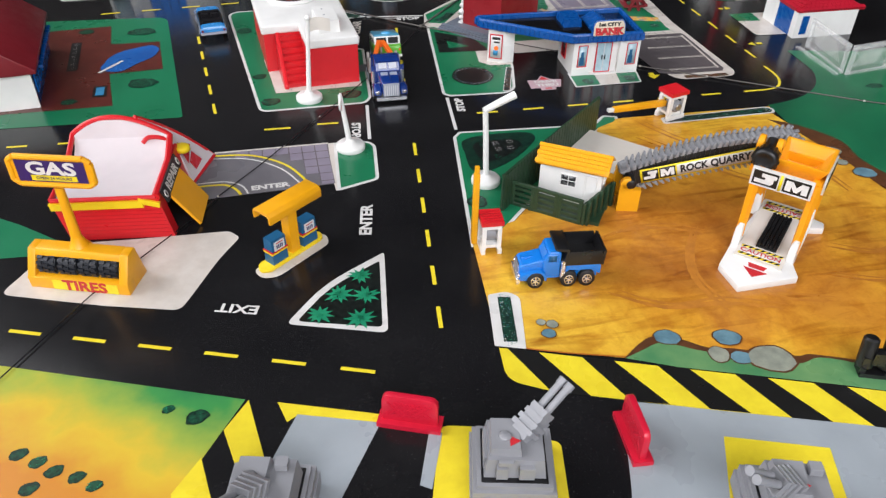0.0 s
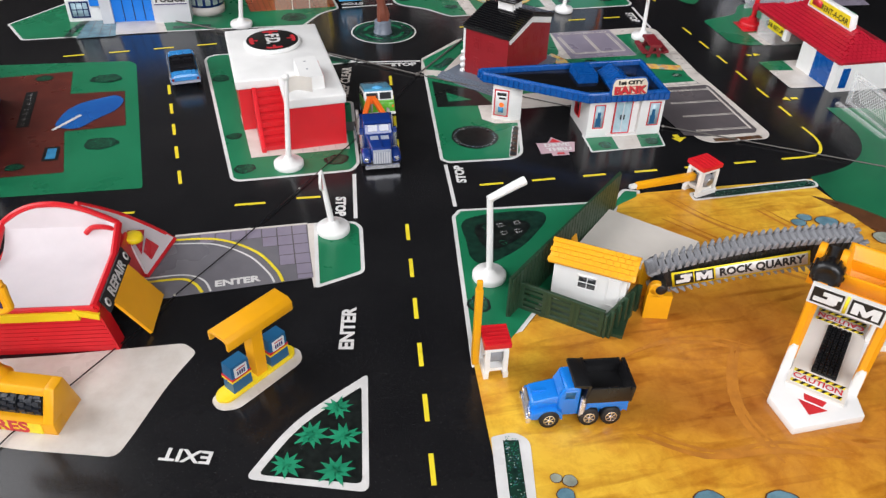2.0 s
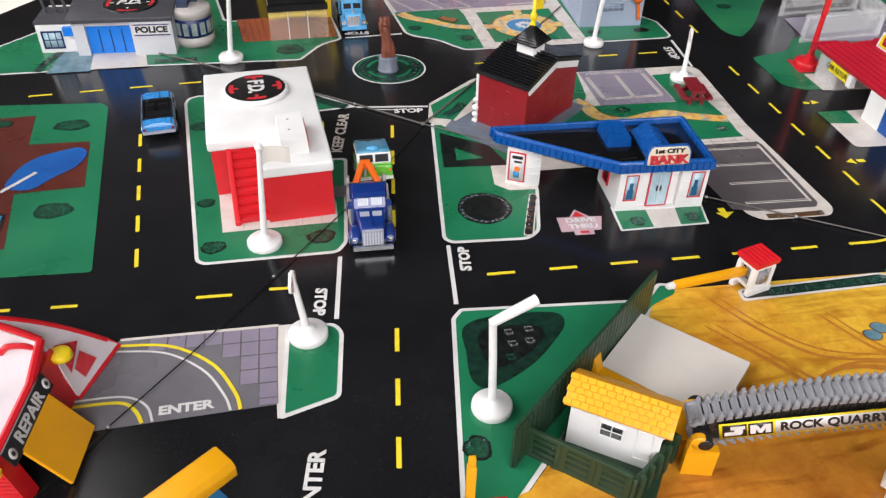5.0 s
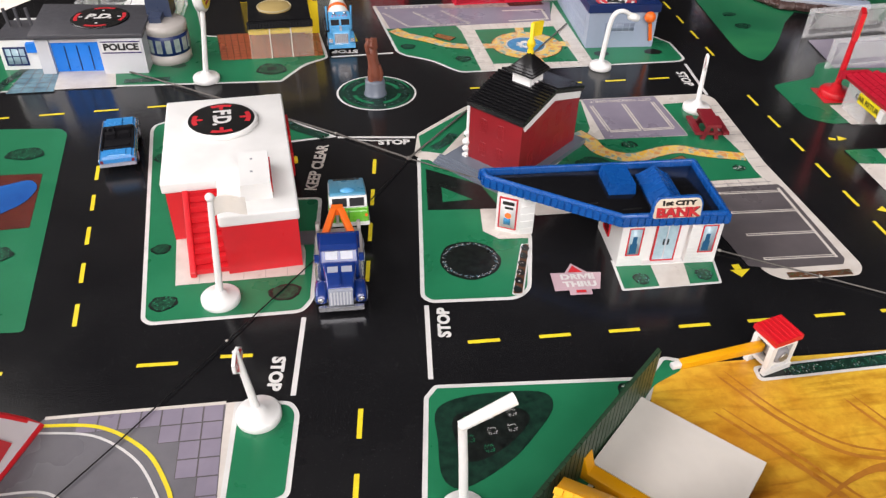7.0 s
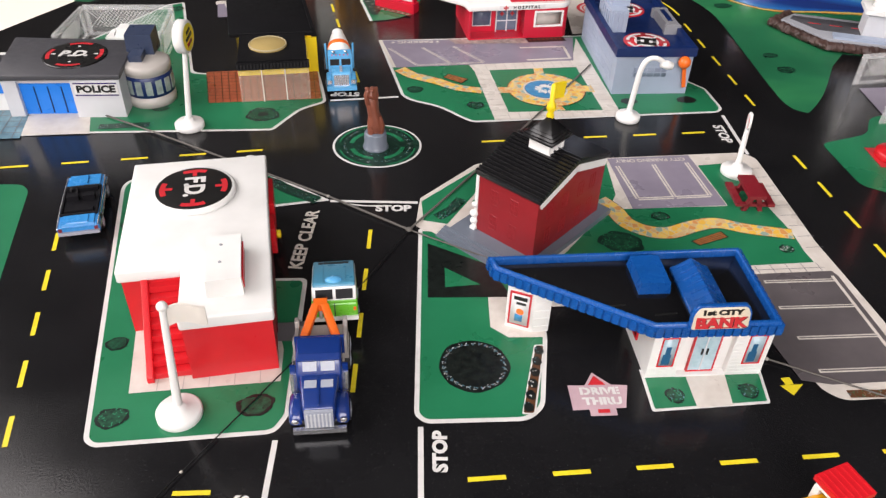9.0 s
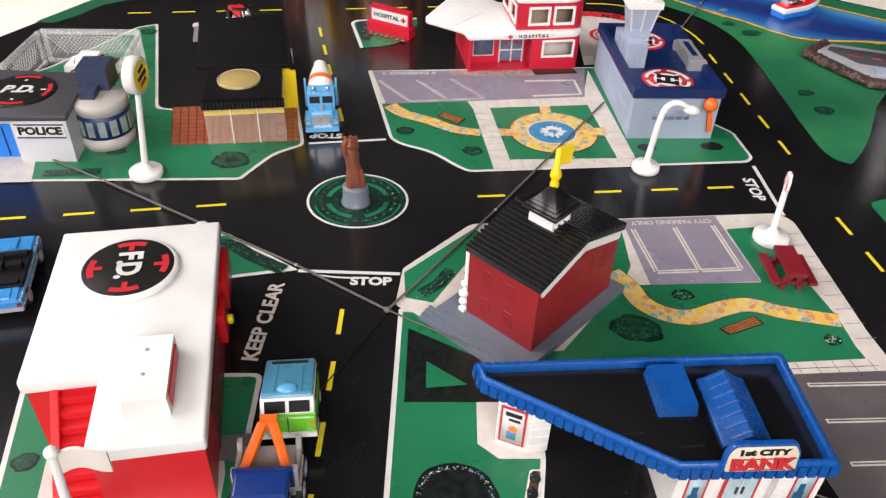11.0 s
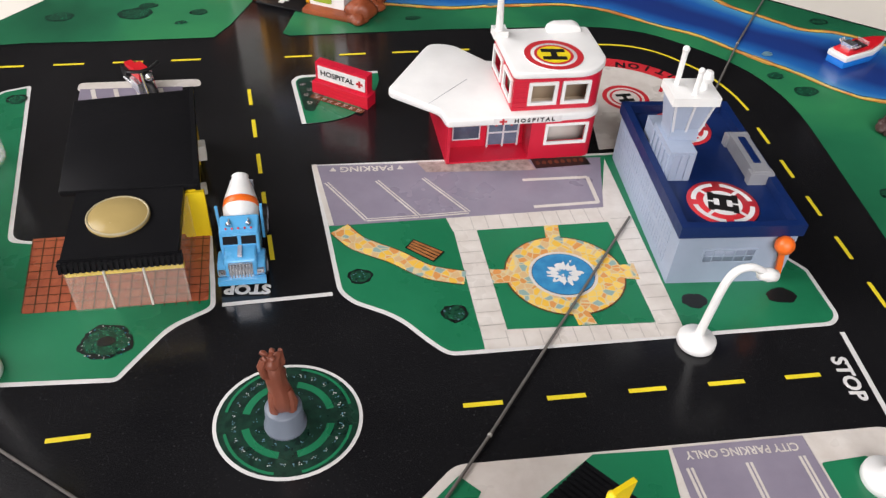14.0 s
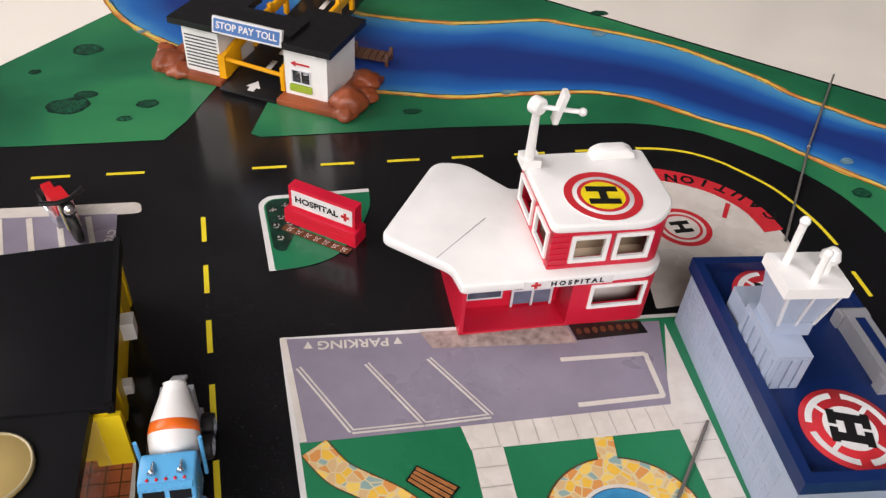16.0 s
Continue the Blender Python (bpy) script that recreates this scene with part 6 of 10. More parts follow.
def barrier(x, y, turn, arm, label):
    t = thing("barrier_booth", x, y, turn, label, "toll barrier", "barrier booths at the quarry")
    for sy in (-1, 1):
        part("foot", box(-5.4, 5.4, sy * 3.7 - 0.9, sy * 3.7 + 0.9, 0, 2.6, 0.4), WHITE, t)
        for sx in (-1, 1):
            part("post", box(sx * 4 - 0.9, sx * 4 + 0.9, sy * 3.4 - 0.9, sy * 3.4 + 0.9, 2.4, 11.6, 0.2), WHITE, t)
    part("top_plate", box(-4.7, 4.7, -4.2, 4.2, 11.4, 13.4, 0.3), WHITE, t)
    part("bottom_plate", box(-4.4, 4.4, -3.6, 3.6, 2.8, 4.2, 0.2), WHITE, t)
    roof = part("roof", box(-5.4, 5.4, -5, 5, 13.2, 15, 0.4), RED, t, "red ribbed roof")
    for i in range(6):
        part("roof_rib", box(-5.0 + i * 1.9, -4.5 + i * 1.9, -4.7, 4.7, 15, 15.25, 0.08), RED, roof)
    part("drum", moved(cyl(3, -2.4, 4.6, 22, 0.6), 0, 0, 7.2, 90, 0, 0), GREY, t)
    part("screw", moved(join(cyl(1.7, 0, 0.6, 14, 0.15), box(-1, 1, -0.15, 0.15, 0.55, 0.7, 0)), 0, -4.6, 7.2, 90, 0, 0), STEEL, t, "steel screw head")
    part("arm", moved(sideways([(0, -1.6), (31, -1.3), (31, 1.3), (0, 1.6)], -1.3, 1.3, 0.4), *arm), YELLOW, t, "yellow barrier arm")
    part("arm_tip", moved(sideways([(30.6, -1.0), (34, -0.8), (34, 0.8), (30.6, 1.0)], -1.0, 1.0, 0.3), *arm), YELLOW if turn > 50 else WHITE, t)
    return t


near_booth = barrier(77.2, 231, 86, (1.4, 6.8, 2.4, 0, -90, 0), "small white barrier booth with a red roof and raised yellow arm")
near_booth.matrix_world = near_booth.matrix_world @ Matrix.Diagonal((0.86, 0.86, 1, 1))
barrier(193.4, 318.2, 16, (-3, 1.4, 7.6, 0, -4, 176), "small white barrier booth with a red roof and lowered yellow arm")

# ---- quarry ----
hut = thing("quarry_hut", 118.8, 257.9, -34, "white hut with yellow shingle roof behind a dark green fence", "toy building")
part("wall", join(box(-11.8, 13.8, -5.6, 5.6, 0.3, 19.8, 0.3), profile([(-5.5, 19.6), (5.5, 19.6), (0, 23.6)], -11.7, 13.7, 0)), WHITE, hut)
part("roof", profile([(-7.4, 18.9), (0, 24.2), (7.4, 18.9), (7.0, 18.0), (0, 23.0), (-7.0, 18.0)], -13.8, 16.2, 0.2), YELLOW, hut)
SHINGLE = to_mesh("shingle", box(-1.1, 1.1, -0.82, 0.72, 0, 0.32, 0.1, 0, 1), YELLOW)
for r in range(5):
    for c in range(12):
        yy = -6.6 + r * 1.45
        ob = new("shingle", SHINGLE)
        ob.parent = hut
        ob.matrix_local = pose((-12.4 + c * 2.44 + (0.5 if r % 2 else -0.6)) * MM, yy * MM, (19.6 + (yy + 6.6) * 0.716) * MM, 35.6, 0, 0)
window_part(hut, -3.2, 3.8, 9.4, 15.2, -5.6, WHITE, GLASS_DARK, (2, 2), 0.5)
part("door", frame_ring(7.0, 12.0, 4.8, 16.6, -5.95, -5.5, 0.5), WHITE, hut)
window_part(hut, -1.6, 3.0, 11.2, 16.4, 0, WHITE, GLASS_DARK, (1, 1), 0.6).matrix_local = pose(13.85 * MM, 0, 0, 0, 0, 90)
part("base", box(-13, 16.5, -15.4, 7.4, 0.2, 1.6, 0.3), DARK_GREEN, hut)
fence = thing("quarry_fence", 115.1, 261.6, -40.4, "dark green slatted plastic fence panels", "fence")
for x0, x1 in ((-14, -3.8), (-3.8, 6.4), (6.4, 16.6)):
    pan = part("panel", frame_ring(x0, x1, 0.2, 11.8, -16.8, -15.6, 1.6), DARK_GREEN, fence)
    for k in range(3):
        part("slat", box(x0 + 1.3, x1 - 1.3, -16.5, -15.8, 2.8 + k * 2.6, 4.1 + k * 2.6, 0.15), DARK_GREEN, pan)
end = part("panel", frame_ring(0, 22, 0.2, 10.4, -0.6, 0.6, 1.6), DARK_GREEN, fence)
end.matrix_local = Matrix.Translation((17.2 * MM, -16.6 * MM, 0)) @ pose(0, 0, 0, 0, 0, 78)
for k in range(5):
    part("post", sideways([(1 + k * 4.6, 0.1), (3.2 + k * 4.6, 0.1), (2.6 + k * 4.6, 11.6), (1.6 + k * 4.6, 11.6)], -2.0, -0.5, 0.3), DARK_GREEN, end)
    part("slat", box(1.2, 20.8, -0.4, 0.4, 2.2 + k * 1.5, 2.9 + k * 1.5, 0.15), DARK_GREEN, end)
tall = thing("slatted_fence_wall", 88.4, 254, 42.6, "tall dark green plank fence wall", "fence")
part("backing", box(0, 86, -0.4, 0.4, 0, 17.5, 0.2), DARK_GREEN, tall)
for k in range(34):
    part("plank", box(0.4 + k * 2.52, 2.5 + k * 2.52, -1.0, -0.3, 0.2, 17 + 1.5 * math.sin(k * 0.09), 0.18), DARK_GREEN, tall)
tray = thing("quarry_loading_tray", 149, 285, -46, "cream loading slab with a thin yellow beam", "loading tray")
part("slab", box(-17, 21, -16.5, 13.6, 0.2, 3.4, 0.4), CREAM, tray)
part("trough", sideways([(-19, 0.3), (-19, 9), (-17.6, 9), (-16, 3.6), (12, 3.6), (13.6, 9), (15, 9), (15, 0.3)], -21, -16.8, 0.3), YELLOW, tray, "yellow trough")

conveyor = thing("rock_conveyor", 140, 250, 0, "black conveyor with a grey cleated belt on yellow supports", "conveyor")
S, E2 = Vector((0, 2.2, 13.5)), Vector((59, -12.5, 30.5))
D = (E2 - S)
flat_d = Vector((D.x, D.y, 0)).normalized()
side = Vector((-flat_d.y, flat_d.x, 0))


def on_arch(t, up=0.0, out=0.0):
    """A point on the bowed belt line, t from 0 to 1."""
    bow = 3.0 * math.sin(math.pi * t)
    return S + D * t + Vector((0, 0, bow + up)) + side * out


bm = bmesh.new()
N = 24
secs = [[bm.verts.new(on_arch(i / N, u, o)) for u, o in ((-5.2, -3.3), (2.8, -3.3), (2.8, 3.3), (-5.2, 3.3))] for i in range(N + 1)]
for a, b in zip(secs, secs[1:]):
    for k in range(4):
        bm.faces.new((a[k], a[(k + 1) % 4], b[(k + 1) % 4], b[k]))
bm.faces.new(secs[0])
bm.faces.new(secs[-1][::-1])
bmesh.ops.recalc_face_normals(bm, faces=bm.faces)
part("frame", soften(bm, 0.4), BLACK, conveyor)
for i in range(34):
    t = (i + 0.5) / 34
    p = on_arch(t, -0.4, -3.4)
    part("frame_rib", moved(box(-0.28, 0.28, -0.25, 0.25, -0.5, 3.4, 0.08), *p, 0, 0, math.degrees(math.atan2(flat_d.y, flat_d.x))), BLACK, conveyor)
pitch_at = lambda t: math.degrees(math.atan2((on_arch(min(1, t + 0.02)) - on_arch(max(0, t - 0.02))).z, (on_arch(min(1, t + 0.02)) - on_arch(max(0, t - 0.02))).to_2d().length))
az = math.degrees(math.atan2(flat_d.y, flat_d.x))
links = [(t / 27, 3.4, False) for t in range(-1, 28)] + [(t / 27, -6.2, True) for t in range(0, 27)]
LINK = to_mesh("belt_link", join(box(-1.1, 0.9, -3.2, 3.2, -0.5, 0.4, 0.2), sideways([(-0.2, 0.3), (0.8, 0.3), (1.0, 1.1), (0.6, 1.2)], -3.0, 3.0, 0.12), sideways([(-1.0, -0.4), (0.9, -0.4), (1.5, 2.0), (0.8, 2.1)], -4.2, -2.6, 0.2), sideways([(-1.0, -0.4), (0.9, -0.4), (1.5, 2.0), (0.8, 2.1)], 2.6, 4.2, 0.2)), plastic("belt_grey_plastic", (0.25, 0.255, 0.27), 0.38))
for t, up, under in links:
    ob = new("belt_link", LINK)
    ob.parent = conveyor
    p = on_arch(t, up)
    ob.matrix_local = Matrix.Translation(p * MM) @ Euler((0, 0, radians(az))).to_matrix().to_4x4() @ Euler((radians(180) if under else 0, -radians(pitch_at(t)), 0)).to_matrix().to_4x4()
for k in range(7):
    a = radians(80 - k * 28)
    ob = new("belt_link", LINK)
    ob.parent = conveyor
    c = on_arch(1.0, -1.4)
    ob.matrix_local = Matrix.Translation((c + flat_d * (4.9 * math.cos(a)) + Vector((0, 0, 4.9 * math.sin(a)))) * MM) @ Euler((0, 0, radians(az))).to_matrix().to_4x4() @ Euler((0, radians(90) - a, 0)).to_matrix().to_4x4()
p0, p1 = on_arch(0.085, -1.0, -4.4), on_arch(0.80, -2.0, -4.4)
plate_len = (p1 - p0).length
ang = math.degrees(math.atan2((p1 - p0).z, (p1 - p0).to_2d().length))
PL = Matrix.Translation(p0) @ pose(0, 0, 0, 0, -ang, az)
k = plate_len / 44


def on_plate(name, x0, x1, z0, z1, proud, ink, label=""):
    bm = box(x0 * k, x1 * k, -0.2 - proud, 0, z0, z1, 0)
    bm.transform(PL)
    return part(name, bm, ink, lab, label) if name != "name_plate" else part(name, bm, ink, conveyor, label)


HOOK = [(0.08, 0.14), (0.08, 0.42), (0.5, 0.42), (0.5, 0.6), (0.34, 0.6), (0.34, 0.86), (0.94, 0.86), (0.94, 0.6), (0.84, 0.6), (0.84, 0.3), (0.74, 0.14)]
NOTCHED = [(0.08, 0.14), (0.08, 0.86), (0.34, 0.86), (0.5, 0.5), (0.66, 0.86), (0.92, 0.86), (0.92, 0.14), (0.7, 0.14), (0.7, 0.5), (0.56, 0.16), (0.44, 0.16), (0.3, 0.5), (0.3, 0.14)]
lab = on_plate("name_plate", 0, 44, -3.1, 3.1, 0, STICKER_YELLOW, "yellow and white name plate")
on_plate("plate_field", 14.2, 43.2, -2.4, 2.4, 0.08, STICKER)
words("ROCK QUARRY", 3.1, PL @ upright(28.7 * k, -0.36, 0), BLACK_INK, lab, deep=0.04, bold=0.17, stretch=0.84 * k)
for x0 in (0.8, 7.4):
    on_plate("emblem", x0, x0 + 6.2, -2.4, 2.4, 0.08, BLACK_INK, "black and white emblem square")
    bm = sideways([((x0 + u * 6.2) * k, v * 4.8 - 2.4) for u, v in (HOOK if x0 < 1 else NOTCHED)], -0.38, -0.2, 0)
    bm.transform(PL)
    part("emblem_shape", bm, STICKER, lab)
for out in (-6.0, 6.0):
    foot = part("support", join(box(-4.4, 4.4, -1.3, 1.3, 0, 10.5, 0.5), moved(cyl(2.6, -1.3, 1.3, 20, 0.4), -1.6, 0, 13, 90, 0, 0), box(-4.2, 1.0, -1.3, 1.3, 10, 13, 0.4)), YELLOW, conveyor, "yellow support bracket")
    foot.matrix_local = Matrix.Translation((Vector((1, 1, 0)) + side * out) * MM) @ pose(0, 0, 0, 0, 0, az)
part("axle", moved(cyl(2.2, -8.4, 8.4, 18, 0.4), *(on_arch(0.02, -1.0)), 90, 0, az), BLACK, conveyor)

hopper = thing("rock_hopper", 174.5, 202.5, -45.5, "yellow rock hopper on a white ramp base with caution labels", "hopper")
HOPPER_YELLOW = plastic("hopper_yellow_plastic", (0.86, 0.35, 0.008), 0.36)
part("base", prism(ccw([(-11.4, -13), (-1.4, -22), (15.4, -4.4), (11.6, 3), (11.6, 30), (16.5, 33), (15.6, 37), (11, 38), (10, 42), (-9, 42), (-11.6, 0)]), 0, 3.0, 0.5), WHITE, hopper)
part("ramp_floor", box(-8.6, 9, -4.6, 40, 2.9, 3.8, 0.2), CREAM, hopper)
for sx in (-1, 1):
    u = sx * 10.2
    for v0, v1 in ((5.5, 6.5), (33, 25)):
        part("leg", tube([(u, v0, 6), (u, (v0 + v1) / 2, 20), (u, v1, 35)], 1.7, 6, 1.9), HOPPER_YELLOW, hopper)
        part("foot", sideways([(-1.6, 0), (1.6, 0), (1.2, 11), (-0.4, 11.4), (-1.4, 9)], -3, 3.4, 0.5), WHITE, hopper).matrix_local = pose(u * MM, v0 * MM, 1 * MM)
part("top_frame", join(box(-11.8, -8.6, 5.6, 27, 31, 35, 0.5), box(8.4, 11.6, 5.6, 27, 31, 35, 0.5), box(-11.6, 11.4, 25, 28, 31, 35, 0.5), box(-11.6, 11.4, 5.6, 7.6, 30.4, 35.6, 0.4)), HOPPER_YELLOW, hopper)
bm = bmesh.new()
ro = [[bm.verts.new((x, y, z)) for x, y in q] for z, q in ((27, [(-4, 14), (6, 14), (6, 25), (-4, 25)]), (39.5, [(-6.5, 9), (12.4, 9), (12.4, 29), (-6.5, 29)]), (39.5, [(-5.4, 10.2), (11.2, 10.2), (11.2, 27.8), (-5.4, 27.8)]), (29, [(-3, 15), (5, 15), (5, 24), (-3, 24)]))]
for a, b in zip(ro, ro[1:]):
    for i in range(4):
        bm.faces.new((a[i], a[(i + 1) % 4], b[(i + 1) % 4], b[i]))
bm.faces.new(ro[0][::-1])
bm.faces.new(ro[-1])
bmesh.ops.recalc_face_normals(bm, faces=bm.faces)
part("bucket", soften(bm, 0.5), HOPPER_YELLOW, hopper, "orange-yellow funnel bucket")
sg = part("front_sign", box(-12.0, 9.6, 4.2, 5.4, 29.4, 36.6, 0.3), STICKER, hopper, "white sign with black emblem squares")
for x0, x1 in ((-11.2, -2.4), (-0.4, 8.8)):
    e = part("emblem", box(x0, x1, 4.0, 4.3, 30.2, 35.8, 0.05), BLACK_INK, sg)
    part("emblem_shape", sideways([(x0 + u * (x1 - x0), 30.2 + v * 5.6) for u, v in (HOOK if x0 < -5 else NOTCHED)], 3.9, 4.1, 0), STICKER, e)
part("divider", box(-1.9, -0.9, 3.95, 4.3, 29.8, 36.2, 0), STICKER_YELLOW, sg)
sd = part("side_sign", box(12.0, 12.7, 8, 27, 31, 38, 0.2), STICKER, hopper, "white side sign with a black field")
part("emblem", box(12.6, 12.9, 10, 25, 32.2, 36.8, 0), BLACK_INK, sd)
mat = part("grid_mat", box(-3, 4.6, 4.4, 30, 3.8, 4.6, 0.15), BLACK, hopper, "black studded mat")
STUD = to_mesh("stud", box(-0.55, 0.55, -0.45, 0.45, 0, 0.8, 0.15, 0.1, 1), BLACK)
for r in range(17):
    for c in range(5):
        ob = new("stud", STUD)
        ob.parent = mat
        ob.matrix_local = pose((-2.2 + c * 1.5) * MM, (5.2 + r * 1.5) * MM, 4.55 * MM)
for yy, flip in ((0, 0), (35.2, 180)):
    cau = part("caution_label", box(-7.6, 7.8, yy - 3.3, yy + 3.3, 3.8, 3.95, 0), STICKER, hopper, "caution label with hazard stripes")
    words("CAUTION", 2.3, pose(0.1, yy, 4.0, 0, 0, flip), RED_INK, cau, deep=0.03, bold=0.06)
    for s in (-2.55, 2.55):
        strip_ = part("stripe_field", box(-7.6, 7.8, yy + s - 0.75, yy + s + 0.75, 3.9, 4.0, 0), STICKER_YELLOW, cau)
        for c in range(7):
            x = -7.2 + c * 2.2
            part("stripe", flat([(x, yy + s - 0.74), (x + 1.0, yy + s - 0.74), (x + 1.9, yy + s + 0.74), (x + 0.9, yy + s + 0.74)], 4.03), BLACK_INK, cau)
part("arrow", flat([(-2.6, -5.6), (4.4, -5.6), (3.6, -8.4), (-1.8, -8.4)], 3.06), RED_INK, hopper, "red arrow shaft")
part("arrow", flat([(-3.6, -9.0), (5.4, -9.0), (0.9, -14)], 3.06), RED_INK, hopper, "red arrow head")
knob = part("knob", moved(lathe([(2.4, 0), (3.4, 0.3), (4.5, 1.0), (4.6, 5.0), (3.9, 6.0), (3.0, 6.2), (2.6, 5.6), (0.2, 5.5)], 22), -9.4, 13, 38, 90, 0, 0), BLACK, hopper, "round black knob")
for a in range(0, 360, 30):
    part("grip", moved(moved(box(4.3, 4.95, -0.4, 0.4, 1.2, 4.8, 0.15), 0, 0, 0, 0, 0, a), -9.4, 13, 38, 90, 0, 0), BLACK, knob)
part("axle", tube([(-9.4, 12, 38), (-9.6, 18, 41.5)], 2.2, 14), BLACK, hopper)
for u in (-13.2, -6.6):
    part("fork", join(box(u - 1.1, u + 1.1, 12.6, 18, 30, 41.5, 0.4), moved(cyl(2.6, -1.1, 1.1, 18, 0.3), u, 15.3, 41.5, 0, 90, 0)), HOPPER_YELLOW, hopper)


# ---- vehicles ----


def scaled(t, k, tilt=0.0, lift=0.0):
    t.matrix_world = Matrix.Translation((0, 0, lift * MM)) @ t.matrix_world @ Euler((0, radians(tilt), 0)).to_matrix().to_4x4() @ Matrix.Scale(k, 4)
    return t


def dump_truck():
    t = thing("dump_truck", 96, 209.4, 174, "bright blue toy dump truck with a black tipping bed", "truck")
    part("chassis", box(-16.5, 15.5, -4.0, 4.0, 2.6, 5.2, 0.4), SKY, t)
    part("hood", sideways([(6.0, 4.2), (6.0, 10.8), (8, 10.6), (15.4, 9.0), (16.2, 8.0), (16.2, 4.2)], -4.4, 4.4, 0.7, 3), SKY, t)
    part("cab", sideways([(-0.6, 4.2), (-0.6, 14.0), (0.4, 14.8), (4.6, 14.6), (6.8, 10.6), (6.8, 4.2)], -5.2, 5.2, 0.8, 3), SKY, t)
    part("windscreen", moved(box(-0.2, 0.25, -4.0, 4.0, -1.5, 1.5, 0.12), 5.75, 0, 12.6, 0, -29, 0), SKY, t)
    part("hood_ornament", box(10, 14.8, -0.5, 0.5, 9.2, 10.3, 0.3), SKY, t)
    for sy in (-1, 1):
        win = part("side_window", frame_ring(0.8, 5.0, 10.0, 13.6, sy * 5.1 - 0.25, sy * 5.1 + 0.25, 0.5), SKY, t)
        part("glass", box(1.1, 4.6, sy * 5.05 - 0.2, sy * 5.05 + 0.2, 10.4, 13.2, 0), TEAL, win)
        st = part("exhaust", tube([(-1.6, sy * 5.9, 3.4), (-1.6, sy * 5.9, 11.4)], 0.95, 10), CHROME, t, "chrome side exhaust")
        for k in range(7):
            part("exhaust_ring", moved(cyl(1.12, -0.2, 0.2, 12, 0.08), -1.6, sy * 5.9, 4.4 + k), CHROME, st)
        part("fender", sideways([(4.8, 3.0), (5.2, 5.6), (7.2, 7.2), (11.8, 7.2), (14.4, 6.2), (16.0, 6.0), (16.0, 3.6), (13.4, 3.4), (12.6, 5.2), (11.2, 6.2), (8, 6.2), (6.4, 5.0), (5.8, 3.0)], sy * 5.2 - 1.4, sy * 5.2 + 1.4, 0.3), SKY, t)
        part("headlight", moved(cyl(0.9, 0, 0.7, 12, 0.2), 16.0, sy * 5.2, 5.2, 0, 90, 0), CHROME, t)
        part("side_skirt", sideways([(-17.2, 5.0), (-17.2, 9.8), (-2.6, 9.8), (-2.6, 5.4), (-4, 7.4), (-7.6, 7.0), (-8, 6.2), (-9, 7.2), (-13, 7.2), (-15.4, 5.8)], sy * 5.6 - 0.9, sy * 5.6 + 0.9, 0.3), SKY, t)
    bed = part("bed", join(sideways([(-17.4, 9.6), (-18.0, 11.0), (-16.4, 15.6), (-3.2, 15.6), (-1.4, 9.6)], -6.9, -6.0, 0.25), sideways([(-17.4, 9.6), (-18.0, 11.0), (-16.4, 15.6), (-3.2, 15.6), (-1.4, 9.6)], 6.0, 6.9, 0.25), box(-17.6, -1.6, -6.2, 6.2, 9.2, 10.4, 0.3), moved(box(-0.5, 0.5, -6.6, 6.6, 0, 7.4, 0.3), -1.8, 0, 9.2, 0, -8, 0)), BLACK, t, "black open tipping bed")
    part("tail_flare", moved(box(-0.6, 0.6, -6.8, 6.8, 0, 6.0, 0.4), -17.2, 0, 9.4, 0, -6, 0), BLACK, bed)
    part("cab_shield", sideways([(-3.6, 15.2), (-2.6, 16.6), (2.2, 16.9), (2.6, 16.0), (-1.6, 15.2)], -6.4, 6.4, 0.3), BLACK, bed)
    gr = part("grille", box(16.0, 16.6, -3.0, 3.0, 4.0, 8.4, 0.2), CHROME, t, "chrome grille")
    for k in range(6):
        part("grille_bar", box(16.5, 16.8, -2.7 + k * 1.0, -2.4 + k * 1.0, 4.4, 8.0, 0.05), STEEL_GREY, gr)
    part("bumper", box(16.0, 17.4, -6.2, 6.2, 2.0, 4.0, 0.4), CHROME, t)
    for x in (9.6, -4.2, -11.8):
        for sy in (-1, 1):
            wheel(t, x, sy * 5.6, 3.5, 2.8, CHROME, 1 if sy < 0 else -1, 0.8)
    t.matrix_world = t.matrix_world @ Matrix.Diagonal((0.88, 0.9, 1.02, 1))


dump_truck()


